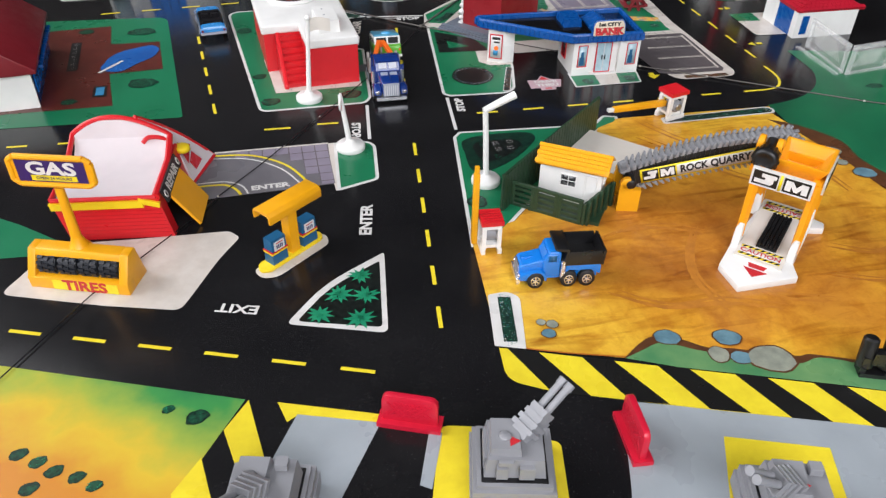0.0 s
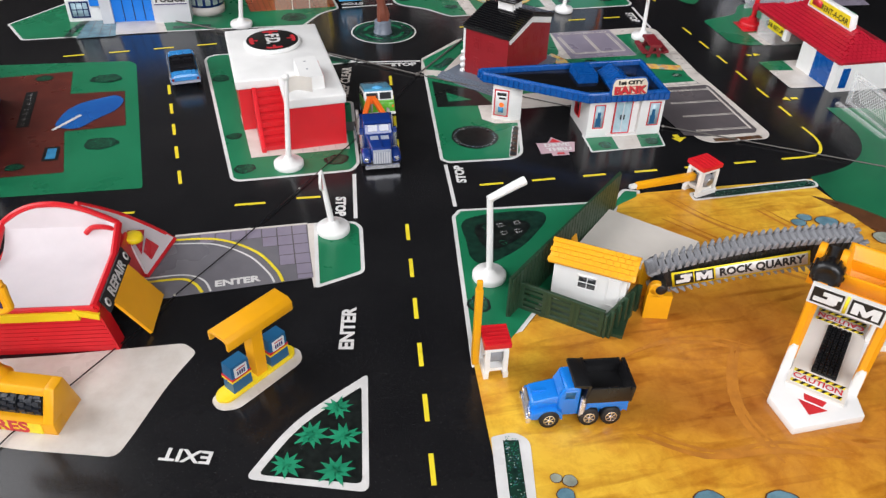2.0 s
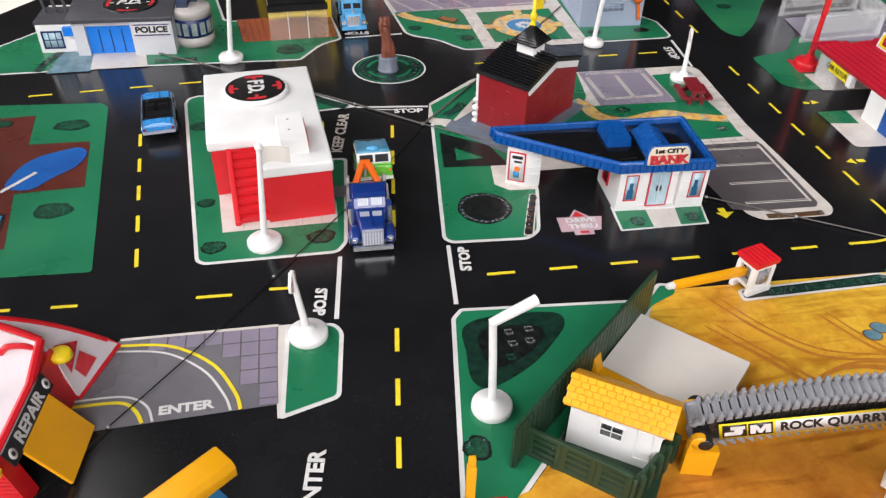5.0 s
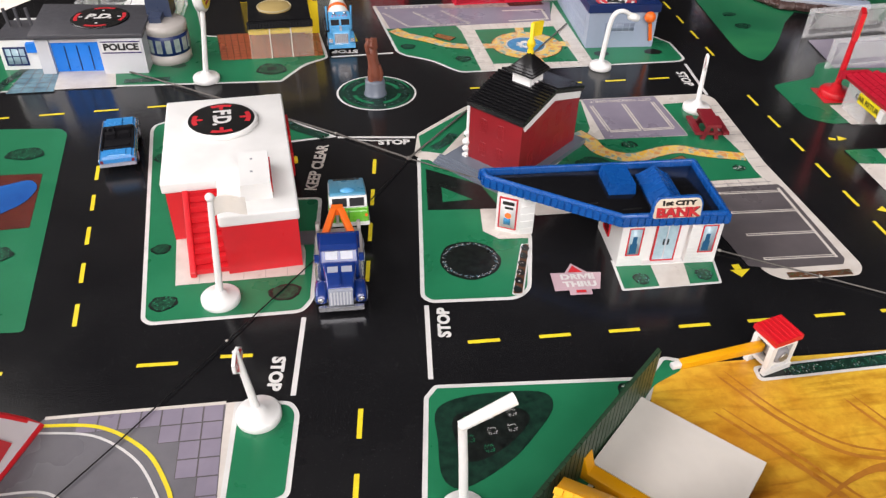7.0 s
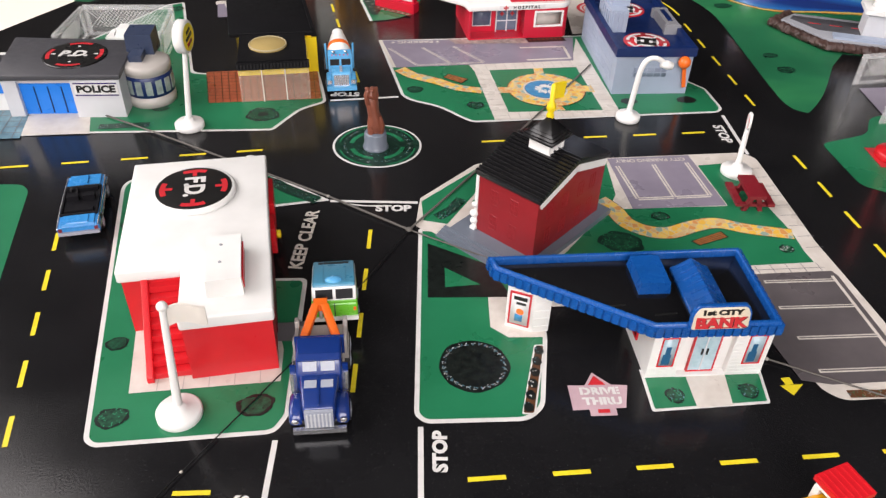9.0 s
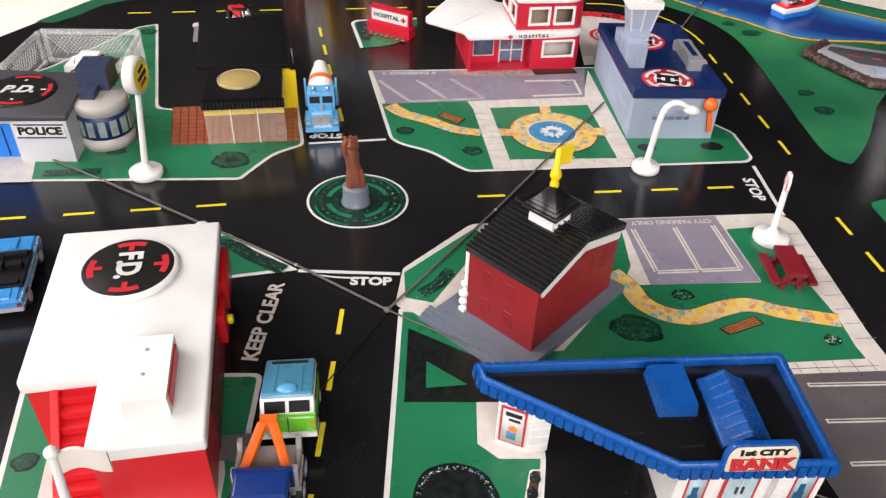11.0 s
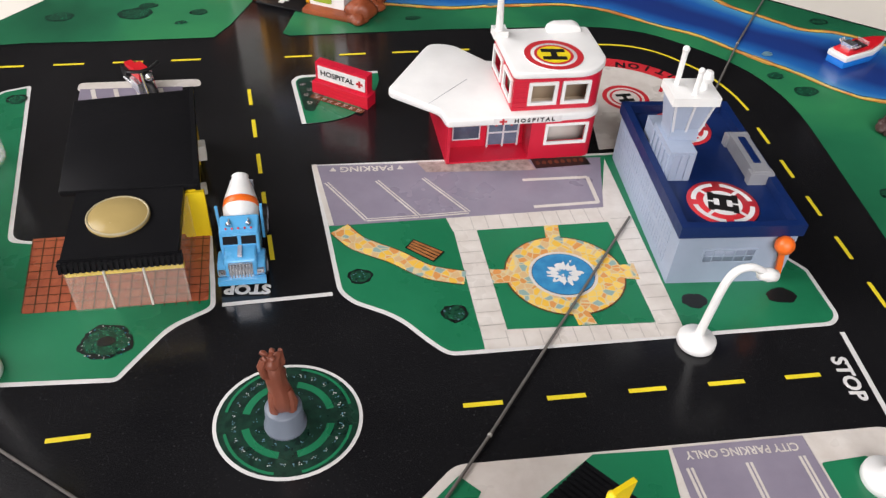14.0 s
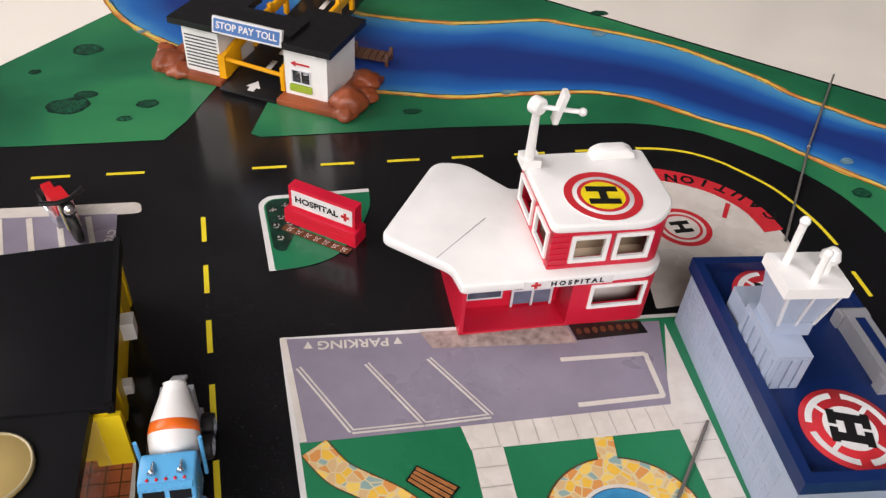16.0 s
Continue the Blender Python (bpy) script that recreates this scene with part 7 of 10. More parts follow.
def tow_truck():
    t = thing("tow_truck", 61.4, 375, -91.5, "dark blue toy tow truck with orange tow boom and chrome grille", "truck")
    bed_grey = plastic("warm_grey_plastic", (0.4, 0.37, 0.35), 0.4)
    part("chassis", box(-17, 15.5, -5.0, 5.0, 2.6, 5.0, 0.4), BLACK, t)
    nose = sideways([(4.6, 4.0), (4.6, 11.2), (10, 10.9), (15.2, 10.0), (16.2, 8.8), (16.2, 4.0)], -4.9, 4.9, 1.6, 4)
    for vert in nose.verts:
        vert.co.y *= 1 - 0.021 * (vert.co.x - 4.6)
    part("hood", nose, DEEP_BLUE, t)
    part("hood_seam", box(5.6, 15.4, -0.2, 0.2, 10.4, 11.1, 0.1), DEEP_BLUE, t)
    part("cab", sideways([(-5.4, 4.2), (-5.4, 15.4), (-4.2, 16.0), (2.4, 15.6), (5.4, 11.0), (5.4, 4.2)], -5.6, 5.6, 1.4, 4), DEEP_BLUE, t)
    part("visor", moved(box(-1.4, 0.6, -5.2, 5.2, -0.35, 0.35, 0.2), 3.2, 0, 15.3, 0, 18, 0), DEEP_BLUE, t)
    part("sleeper_ledge", box(-5.8, -4.6, -6.2, 6.2, 9, 15.2, 0.5), DEEP_BLUE, t)
    for sy in (-1, 1):
        part("windscreen", moved(box(-0.25, 0.25, sy * 2.2 - 1.7, sy * 2.2 + 1.7, -1.3, 1.3, 0.15), 4.0, 0, 13.3, 0, -33, 0), SILVER, t, "silver windscreen pane")
        part("hood_vent", moved(box(-1.2, 1.2, sy * 2.0 - 1.5, sy * 2.0 + 1.5, -0.15, 0.3, 0.12), 8.4, 0, 11.0, 0, 5, 0), SILVER, t, "silver hood vent")
        part("headlight", moved(cyl(0.9, 0, 0.6, 12, 0.2), 15.9, sy * 5.8, 5.2, 0, 90, 0), CHROME, t)
        part("fender", sideways([(5.0, 3.2), (5.6, 5.4), (7.6, 6.8), (10.6, 7.6), (13.6, 7.2), (15.8, 5.6), (16.2, 3.2)], sy * 5.6 - 1.7, sy * 5.6 + 1.7, 1.3, 4), DEEP_BLUE, t)
        part("exhaust", tube([(5.0, sy * 6.3, 5), (3.6, sy * 6.3, 10.6)], 0.9, 8), CHROME, t)
        part("side_tank", box(-15, -6, sy * 5.9 - 1.3, sy * 5.9 + 1.3, 3.0, 7.2, 0.4), bed_grey, t)
        part("mirror", box(3.0, 3.8, sy * 6.4 - 0.7, sy * 6.4 + 0.7, 10.6, 13.2, 0.2), DEEP_BLUE, t)
    bed = part("bed", box(-17, -5.2, -6.0, 6.0, 5, 8.4, 0.4), bed_grey, t, "beige-grey tow bed")
    part("bed_front", frame_ring(-6.4, 6.4, 8, 13.2, -0.7, 0.7, 1.8), bed_grey, bed).matrix_local = pose(-6.6 * MM, 0, 0, 0, 0, 90)
    for sy in (-1, 1):
        part("bed_side", sideways([(-17.6, 6), (-17.6, 11.4), (-15.6, 11.4), (-15.0, 9.4), (-8.6, 9.4), (-8, 13.0), (-5.8, 13.0), (-5.8, 6)], sy * 6.3 - 0.6, sy * 6.3 + 0.6, 0.25), bed_grey, bed)
    for s in (-1, 1):
        part("boom_leg", moved(sideways([(0, -1.0), (13.4, -0.8), (13.4, 1.0), (0, 1.2)], -1.05, 1.05, 0.35), -6.4, s * 4.9, 10.4, 0, -22, 180 + s * 18), ORANGE, t, "orange A-frame tow boom")
    part("boom_head", box(-20.4, -17.4, -1.8, 1.8, 13.6, 16.0, 0.5), ORANGE, t, "orange boom head")
    part("tow_hook", tube([(-18.6, 0, 13.8), (-18.6, 0, 10), (-19.4, 0, 9.2)], 0.5, 6), bed_grey, t)
    gr = part("grille", box(16.0, 16.9, -3.4, 3.4, 3.6, 9.6, 0.3), SILVER, t, "silver grille")
    for k in range(7):
        part("grille_bar", box(16.8, 17.2, -2.95 + k * 0.9, -2.55 + k * 0.9, 3.9, 8.9, 0.08), PALE_GREY, gr)
    part("bumper", box(16.2, 17.4, -6.4, 6.4, 1.6, 3.2, 0.5), CHROME, t)
    for x in (10.8, -8.0, -14.0):
        for sy in (-1, 1):
            wheel(t, x, sy * 6.0, 3.1, 2.8, SILVER, 1 if sy < 0 else -1)
    scaled(t, 1.07)
    t.matrix_world = t.matrix_world @ Matrix.Diagonal((1, 1.1, 1, 1))


tow_truck()


def van():
    t = thing("camper_van", 66.2, 407.4, -90, "green and white toy van, its nose lifted by the tow truck", "van")
    roof_blue = plastic("teal_blue_paint", (0.06, 0.27, 0.42), 0.3, coat=0.3)
    part("lower_body", sideways([(-12.4, 2.4), (-12.4, 8.8), (12.2, 8.8), (12.6, 7.4), (12.6, 2.4)], -7.4, 7.4, 0.8, 3), GREEN, t)
    part("belt", sideways([(-12.3, 8.6), (-12.3, 9.6), (12.1, 9.6), (12.3, 8.6)], -7.35, 7.35, 0.3), GREEN, t)
    part("upper_body", sideways([(-12.2, 9.4), (-11.6, 14.2), (10.6, 14.2), (12.2, 9.4)], -7.1, 7.1, 0.6, 2), WHITE, t)
    rf = part("roof", sideways([(-11.8, 13.9), (-11.2, 15.4), (9.6, 15.4), (10.6, 13.9)], -6.8, 6.8, 0.6, 2), roof_blue, t, "teal-blue roof")
    part("roof_hatch", moved(ball(2.8, 10, 0.45), 7, 0, 15.4), CAB_BLUE, rf)
    part("roof_rail", box(-9, -8, -5, 5, 15.3, 15.9, 0.2), BLACK, rf)
    for k in range(2):
        part("roof_seam", box(-10.5, 9, -3.6 + k * 7.0, -3.2 + k * 7.0, 15.3, 15.6, 0.1), roof_blue, rf)
    for sy in (-1, 1):
        w = part("front_window", moved(box(-0.25, 0.3, sy * 3.2 - 2.7, sy * 3.2 + 2.7, -1.8, 1.7, 0.2), 11.6, 0, 11.8, 0, -18, 0), BLACK_WINDOW, t)
        part("tail_light", box(12.4, 13.0, sy * 6.4 - 0.45, sy * 6.4 + 0.45, 5.6, 6.8, 0.2), ORANGE, t)
        for k in range(3):
            part("side_window", box(-9.6 + k * 6.6, -4.6 + k * 6.6, sy * 6.9 - 0.3, sy * 6.9 + 0.3, 10.2, 13.2, 0.2), GLASS_DARK, t)
        part("door_panel", box(12.5, 12.85, sy * 2.4 - 2.1, sy * 2.4 + 2.1, 4.2, 7.8, 0.15), GREEN, t)
    part("bumper", box(12.3, 13.6, -7.5, 7.5, 2.0, 3.4, 0.4), WHITE, t)
    part("door_seam", box(12.5, 12.9, -0.15, 0.15, 3.4, 8.6, 0), DARK_GREEN, t)
    for x in (8.0, -8.0):
        for sy in (-1, 1):
            wheel(t, x, sy * 6.2, 2.9, 2.6, SILVER, 1 if sy < 0 else -1)
    scaled(t, 1.0, -15, 2.1)
    t.matrix_world = t.matrix_world @ Matrix.Diagonal((0.82, 1.0, 0.9, 1))


van()


def convertible():
    t = thing("convertible_car", -28.6, 472.4, 97, "light blue toy convertible with a black open cabin", "car")
    car_blue = plastic("mid_blue_paint", (0.03, 0.26, 0.62), 0.25, coat=0.4)
    part("body", profile([(-7.2, 2.4), (-7.6, 4.6), (-7.0, 6.4), (7.0, 6.4), (7.6, 4.6), (7.2, 2.4)], -17, 17.5, 0.7, 3), car_blue, t)
    part("sill_trim", profile([(-7.75, 4.3), (-7.75, 5.1), (7.75, 5.1), (7.75, 4.3)], -16.4, 16.8, 0.15), CHROME, t, "silver trim line")
    part("hood", box(7.5, 17, -6.0, 6.0, 6.2, 7.2, 0.5, 0.4), car_blue, t)
    part("hood_scoop", box(9.5, 15.5, -1.4, 1.4, 7.0, 7.8, 0.4, 0.2), car_blue, t)
    part("trunk", box(-17, -10.4, -6.0, 6.0, 6.2, 7.1, 0.5, 0.4), car_blue, t)
    part("trunk_crease", box(-16.4, -11, -3.8, 3.8, 7.0, 7.4, 0.3, 0.3), car_blue, t)
    tub = part("cabin", box(-10.4, 7.6, -6.1, 6.1, 6.0, 7.0, 0.3), BLACK_WINDOW, t, "black open cabin")
    part("cabin_rim", frame_ring(-10.7, 7.9, -6.6, 6.6, -0.5, 0.5, 0.7), BLACK_WINDOW, tub).matrix_local = pose(0, 0, 7.2 * MM, -90, 0, 0)
    part("rear_seat", box(-9.6, -7.2, -5.0, 5.0, 6.8, 8.2, 0.5), BLACK_WINDOW, tub)
    for sy in (-1, 1):
        part("seat", box(-1.6, 1.0, sy * 2.9 - 2.1, sy * 2.9 + 2.1, 6.8, 9.2, 0.6), BLACK_WINDOW, tub)
    part("dashboard", box(5.0, 7.4, -5.6, 5.6, 6.8, 8.4, 0.5), BLACK_WINDOW, tub)
    part("steering_wheel", moved(lathe([(1.2, -0.2), (1.6, 0), (1.2, 0.2), (0.9, 0)], 16, False), 3.6, 2.8, 8.6, 0, -60, 0), BLACK_WINDOW, tub)
    part("windscreen", moved(frame_ring(-6, 6, 0, 2.2, -0.25, 0.25, 0.4), 7.8, 0, 7.0, -40, 0, 90), BLACK, t)
    part("bumper", box(17.0, 18.2, -7.0, 7.0, 2.2, 4.0, 0.4), CHROME, t)
    part("bumper", box(-18.0, -16.8, -7.2, 7.2, 3.0, 4.2, 0.4), SILVER, t)
    part("tail_panel", box(-17.4, -16.8, -6.2, 6.2, 4.4, 6.0, 0.2), car_blue, t)
    for sy in (-1, 1):
        part("tail_light", box(-17.7, -17.1, sy * 6.2 - 0.6, sy * 6.2 + 0.6, 4.6, 5.8, 0.2), MAROON, t)
        part("fin_trim", tube([(-17.2, sy * 7.0, 6.5), (-6, sy * 7.2, 6.6), (16.8, sy * 6.9, 6.4)], 0.28, 8), CHROME, t, "chrome edge trim")
        for x in (10.5, -10.5):
            wheel(t, x, sy * 6.4, 2.9, 2.5, SILVER, 1 if sy < 0 else -1)


convertible()


def mixer():
    t = thing("cement_mixer_truck", 71.6, 585.2, -88.5, "light blue toy cement mixer truck with a white drum", "truck")
    part("chassis", box(-17, 15, -4.4, 4.4, 2.6, 5, 0.4), STEEL_GREY, t)
    part("hood", sideways([(9, 3.4), (9, 10.6), (15.2, 9.8), (16, 8.6), (16, 3.4)], -4.6, 4.6, 0.8, 3), CAB_BLUE, t)
    part("cab", sideways([(1.2, 4), (1.2, 14.4), (2.0, 15.2), (8.6, 15), (10.2, 10.6), (10.2, 4)], -5.6, 5.6, 0.9, 3), CAB_BLUE, t)
    part("visor", box(8.6, 10.0, -5.2, 5.2, 14, 15, 0.3), CAB_BLUE, t)
    for k in range(5):
        part("marker_light", moved(ball(0.35, 6), 8.0, -3.6 + k * 1.8, 15.2), RED, t)
    for sy in (-1, 1):
        part("windscreen", moved(box(-0.25, 0.25, sy * 2.6 - 2.1, sy * 2.6 + 2.1, -1.5, 1.5, 0.15), 9.5, 0, 12.4, 0, -20, 0), BLACK_WINDOW, t)
        part("horn", moved(lathe([(0.25, 0), (0.35, 2.2), (0.8, 3.0)], 10), 4, sy * 2.8, 15.4, 0, 80, 0), CHROME, t)
        part("exhaust", tube([(0.6, sy * 6.2, 5), (0.4, sy * 6.4, 17.5)], 0.45, 8), CAB_BLUE, t)
        part("headlight", box(15.6, 16.4, sy * 5.4 - 1, sy * 5.4 + 1, 4.6, 6.4, 0.3), CHROME, t)
        part("fender", sideways([(6, 3.4), (7, 6.4), (9, 7.4), (13, 7.2), (15.8, 6.0), (15.8, 3.4)], sy * 5.4 - 1.4, sy * 5.4 + 1.4, 0.7, 3), CAB_BLUE, t)
    gr = part("grille", box(15.8, 16.6, -3.4, 3.4, 3.6, 9.0, 0.25), CHROME, t, "chrome grille")
    for k in range(7):
        part("grille_bar", box(16.5, 16.8, -2.9 + k * 0.9, -2.6 + k * 0.9, 4, 8.6, 0.05), STEEL_GREY, gr)
    part("bumper", box(16, 17.6, -6.8, 6.8, 1.8, 3.8, 0.4), CAB_BLUE, t)
    drum = part("drum", moved(lathe([(2.0, -8.4), (3.6, -8.0), (5.0, -5), (5.4, -2), (4.9, 1.6), (3.4, 6.4), (2.4, 9.2), (2.6, 9.6), (1.6, 9.8)], 36), -6.6, 0, 12.4, 0, -66, 0), WHITE, t, "white mixing drum")
    part("drum_band", moved(lathe([(5.3, -1.6), (5.42, -1.5), (5.12, 0.8), (5.0, 0.9)], 36, False), -6.6, 0, 12.4, 0, -66, 0), ORANGE, drum, "orange band")
    part("cradle", join(box(0.0, 1.2, -4.6, 4.6, 4.8, 9, 0.3), box(-16.6, -15, -3.6, 3.6, 4.8, 14, 0.3), box(-16, -4, -3.8, 3.8, 4.6, 6.4, 0.3)), STEEL_GREY, t)
    part("chute", moved(box(-5, 0, -1.6, 1.6, -0.4, 0.4, 0.2), -17.5, 0, 14.6, 0, -40, 0), PALE_GREY, t)
    for x in (11, -7.5, -13.2):
        for sy in (-1, 1):
            wheel(t, x, sy * 5.6, 3.0, 2.8, SILVER, 1 if sy < 0 else -1)
    part("hood_ornament", box(10.4, 14.6, -0.6, 0.6, 9.9, 10.9, 0.2), SILVER, t)
    scaled(t, 1.07)


mixer()


def motorcycle():
    t = thing("motorcycle", 26, 684, -56, "small red and black toy motorcycle", "motorcycle")
    for x in (-7.5, 7.5):
        part("wheel", moved(lathe([(2.2, -0.8), (3.4, -0.7), (3.7, 0), (3.4, 0.7), (2.2, 0.8)], 22), x, 0, 3.7, 90, 0, 0), TYRE, t)
        part("hub", moved(cyl(2.2, -0.5, 0.5, 18, 0.1), x, 0, 3.7, 90, 0, 0), CHROME, t)
    part("frame", join(tube([(-7.5, 0, 3.7), (-1, 0, 5), (5, 0, 8.6)], 0.6, 8), tube([(7.5, 0, 3.7), (5, 0, 10)], 0.6, 8), box(-3, 3, -1.5, 1.5, 2.4, 6, 0.5)), BLACK, t)
    part("tank", box(-2.5, 4.4, -2, 2, 7, 10, 0.9), RED, t, "red fuel tank")
    part("saddle", box(-8.2, -1.8, -1.2, 1.2, 6.6, 8.2, 0.5), RED, t)
    part("handlebar", tube([(3.8, -5.2, 11.4), (5.2, -1.6, 10.8), (5.2, 1.6, 10.8), (3.8, 5.2, 11.4)], 0.6, 8), BLACK, t)
    part("exhaust", tube([(1, -1.8, 3), (-8, -2.2, 3)], 0.6, 8), CHROME, t)
    part("fairing", box(5.0, 7.2, -1.4, 1.4, 7.6, 10.4, 0.7), BLACK, t)
    part("engine", box(-2.4, 3.4, -2.6, 2.6, 2.2, 5.8, 0.7), CHROME, t)
    for sy in (-1, 1):
        part("pannier", box(-8.6, -4.8, sy * 2.0 - 0.6, sy * 2.0 + 0.6, 4.2, 7.0, 0.4), BLACK, t)
        part("fork", tube([(5.4, sy * 1.5, 10.4), (7.5, sy * 1.3, 3.7)], 0.45, 8), CHROME, t)
    part("headlight", moved(ball(1.3, 10), 7.4, 0, 9.4), CHROME, t)
    scaled(t, 1.28)


motorcycle()


def boat():
    t = thing("speedboat", 355, 704, 24, "red and white toy speedboat on the river print", "boat")
    hull = [(-17, -5), (-17, 5), (2, 6), (12, 3.6), (20, 0), (12, -3.6), (2, -6)]
    part("hull", prism(ccw(hull), 0.2, 4, 0.5), SKY, t, "light blue hull bottom")
    part("gunwale", prism(ccw([(x * 1.02, y * 1.08) for x, y in hull]), 3.6, 6.4, 0.6), WHITE, t)
    part("deck", prism(ccw([(x * 0.92, y * 0.86) for x, y in hull]), 6, 7.6, 0.5), RED, t, "red deck")
    part("cockpit", box(-10, 0, -3.2, 3.2, 7.2, 8, 0.3), BLACK, t)
    part("engine", join(box(-13, -8, -2.6, 2.6, 7.4, 10.4, 0.5), *[moved(cyl(0.5, 0, 3, 8, 0.1), -12 + k * 1.4, s * 2.6, 8.6, s * -50, 0, 0) for k in range(3) for s in (-1, 1)]), CHROME, t, "chrome engine")
    part("windscreen", moved(box(-0.2, 0.2, -3, 3, 0, 2.6, 0.1), 1.2, 0, 7.4, 0, -30, 0), CLEAR, t)


boat()

# ---- fire station ----
fd = thing("fire_station", 22, 385, 5, "red plastic fire station with white roof and front stairs", "toy building")
part("wall", join(box(0.3, 26.2, -3.2, 81, 0, 21.4, 0.4), box(-18.8, 0.8, 21, 81, 0, 21.4, 0.4)), RED, fd)
for i in range(8):
    part("stair_step", box(-10.8, 0.4, -1.5 + i * 2.9, 22.4, 0.1 + i * 2.5, 2.4 + i * 2.5, 0.35), RED, fd)
part("stair_side", profile([(-3.0, 0), (-3.0, 2.4), (0, 4.4), (20, 22), (21.4, 22), (21.4, 0)], -13, -10.8, 0.45), RED, fd)
part("roof", prism([(-20, 20.2), (-0.3, 20.2), (-0.3, -4.2), (27, -4.2), (27, 82.6), (-20, 82.6)], 21.2, 25.8, 0.8, 3), WHITE, fd, "thick white roof slab")
hb = part("hose_tower", box(7.9, 18.9, 3.8, 26.2, 25.4, 32, 0.7, 0.35, 3), WHITE, fd, "white roof box")
part("vent_hole", moved(cyl(0.55, 0, 0.2, 14, 0.05), 12.6, 21, 31.92), STEEL_GREY, hb)
part("vent_hole", moved(cyl(0.55, 0, 0.2, 14, 0.05), 12.4, 12.6, 31.92), STEEL_GREY, hb)
part("opening", box(17.9, 19.1, 6.4, 23.6, 26.6, 30.6, 0.2), RED, hb, "red side opening")
dx, dy, dz = 2.2, 60.9, 25.5
disc = part("roof_disc", moved(lathe([(14.2, 0), (14.2, 1.4), (13.6, 2.0), (12.6, 2.1)], 56), dx, dy, dz), WHITE, fd)
part("disc_face", moved(lathe([(12.9, 1.9), (12.9, 2.15), (12.7, 2.2)], 56), dx, dy, dz), BLACK_INK, disc, "black round emblem with red marks")
for a in range(4):
    part("emblem_mark", moved(ring(0, 0, 9.6, 11.5, 2.3, -22, 22, 10), dx, dy, dz, 0, 0, a * 90), RED_INK, disc)
    part("emblem_mark", moved(flat([(7.2, -0.75), (9.9, -0.75), (9.9, 0.75), (7.2, 0.75)], 2.32), dx, dy, dz, 0, 0, a * 90), RED_INK, disc)
for ch, off in (("F", -4.5), (".", -1.5), ("D", 1.7), (".", 5.0)):
    words(ch, 6.4, pose(dx + (0.0 if ch != "." else -0.2), dy - off, dz + 2.6, 0, 0, -90), WHITE_INK, disc, deep=0.03, bold=0.36, stretch=0.88)
part("roof_knob", moved(lathe([(2.2, -3), (2.5, -1.4), (2.5, 0.4), (1.9, 1.6), (0.6, 2.2)], 24), 21, 84, 22.4), WHITE, fd)
part("side_bell", moved(cyl(1.6, 0, 1.8, 16, 0.4), 28.2, 53.4, 10, 0, 90, 0), LEMON, fd, "small yellow bell")
for y0, y1 in ((47, 56.5), (62, 80)):
    part("side_awning", profile([(y0, 6), (y1, 6), (y1, 17), (y0, 17)], 26, 28.4, 0.5), RED, fd, "red door hood")
part("side_opening", box(25.8, 26.6, 12, 44, 1, 17, 0.3), MAROON, fd)

# ---- bank ----
bank = thing("bank", 160, 371, -2, "white brick bank with a blue ribbed canopy roof", "toy building")
part("wall", box(1, 38, 1.6, 24, 0, 20.4, 0.3), WHITE, bank)
for x0, x1 in ((1, 10.6), (26.6, 38.2)):
    part("pillar", box(x0, x1, -0.6, 1.8, 0, 20.4, 0.3), WHITE, bank)
part("door_lintel", box(10.4, 26.8, 0.4, 1.8, 18.4, 20.4, 0.2), WHITE, bank)
BRICK = to_mesh("brick", box(-1.25, 1.25, -0.16, 0.1, -0.62, 0.62, 0.12, 0, 1), WHITE)
for row in range(13):
    for x0, count, clear0, clear1 in ((1.3, 3, 3.0, 9.6), (26.8, 4, 30.2, 37.2)):
        for k in range(count):
            bx = x0 + 1.4 + k * 2.8 + (0.35 if row % 2 else -0.1)
            bz = 1.0 + row * 1.5
            if 4.2 < bz < 18 and clear0 < bx + 1.2 and bx - 1.2 < clear1:
                continue
            ob = new("brick", BRICK)
            ob.parent = bank
            ob.matrix_local = pose(bx * MM, -0.6 * MM, bz * MM)
door = part("door", box(14.8, 22.6, 0.9, 1.7, 1.0, 17.6, 0.2), GLASS_PRINT, bank, "pale blue glass double door")
part("door_frame", frame_ring(14.3, 23.1, 0.9, 18.1, 0.6, 1.7, 0.5), RED, door, "thin red door frame")
part("door_stile", box(18.5, 18.9, 0.7, 1.2, 1.2, 17.6, 0.05), PALE_GREY, door)
for x in (17.6, 19.2):
    part("door_handle", box(x, x + 0.5, 0.5, 1.0, 8.4, 10.8, 0.1), BLACK, door)
part("doorstep", box(10.6, 26.6, -0.8, 1.7, 0, 0.9, 0.2), WHITE, bank)
for x0, x1 in ((3.6, 9.0), (30.8, 36.6)):
    w = window_part(bank, x0, x1, 5.0, 17.4, -0.6, RED, GLASS_PRINT, (1, 1), 0.5, 0.25)
    part("silhouette", join(box(x0 + 1.2, x0 + 3.8, -0.78, -0.72, 6.0, 10.4, 0), box(x0 + 1.8, x0 + 3.4, -0.78, -0.72, 10.4, 13.6, 0)), TEAL, w)
sw = window_part(bank, 4, 11, 5, 17, 0, RED, GLASS_DARK, (1, 1), 0.7)
sw.matrix_local = pose(0.9 * MM, 22 * MM, 0, 0, 0, -90)
roof = ccw([(-46, 33), (-44.8, 26.5), (-0.5, -2.3), (38.6, -2.8), (39.2, 34.5)])
part("roof", prism(inset(roof, 1.8), 19.4, 21.4, 0.2), ROOF_GLOSS, bank, "black sunken roof")
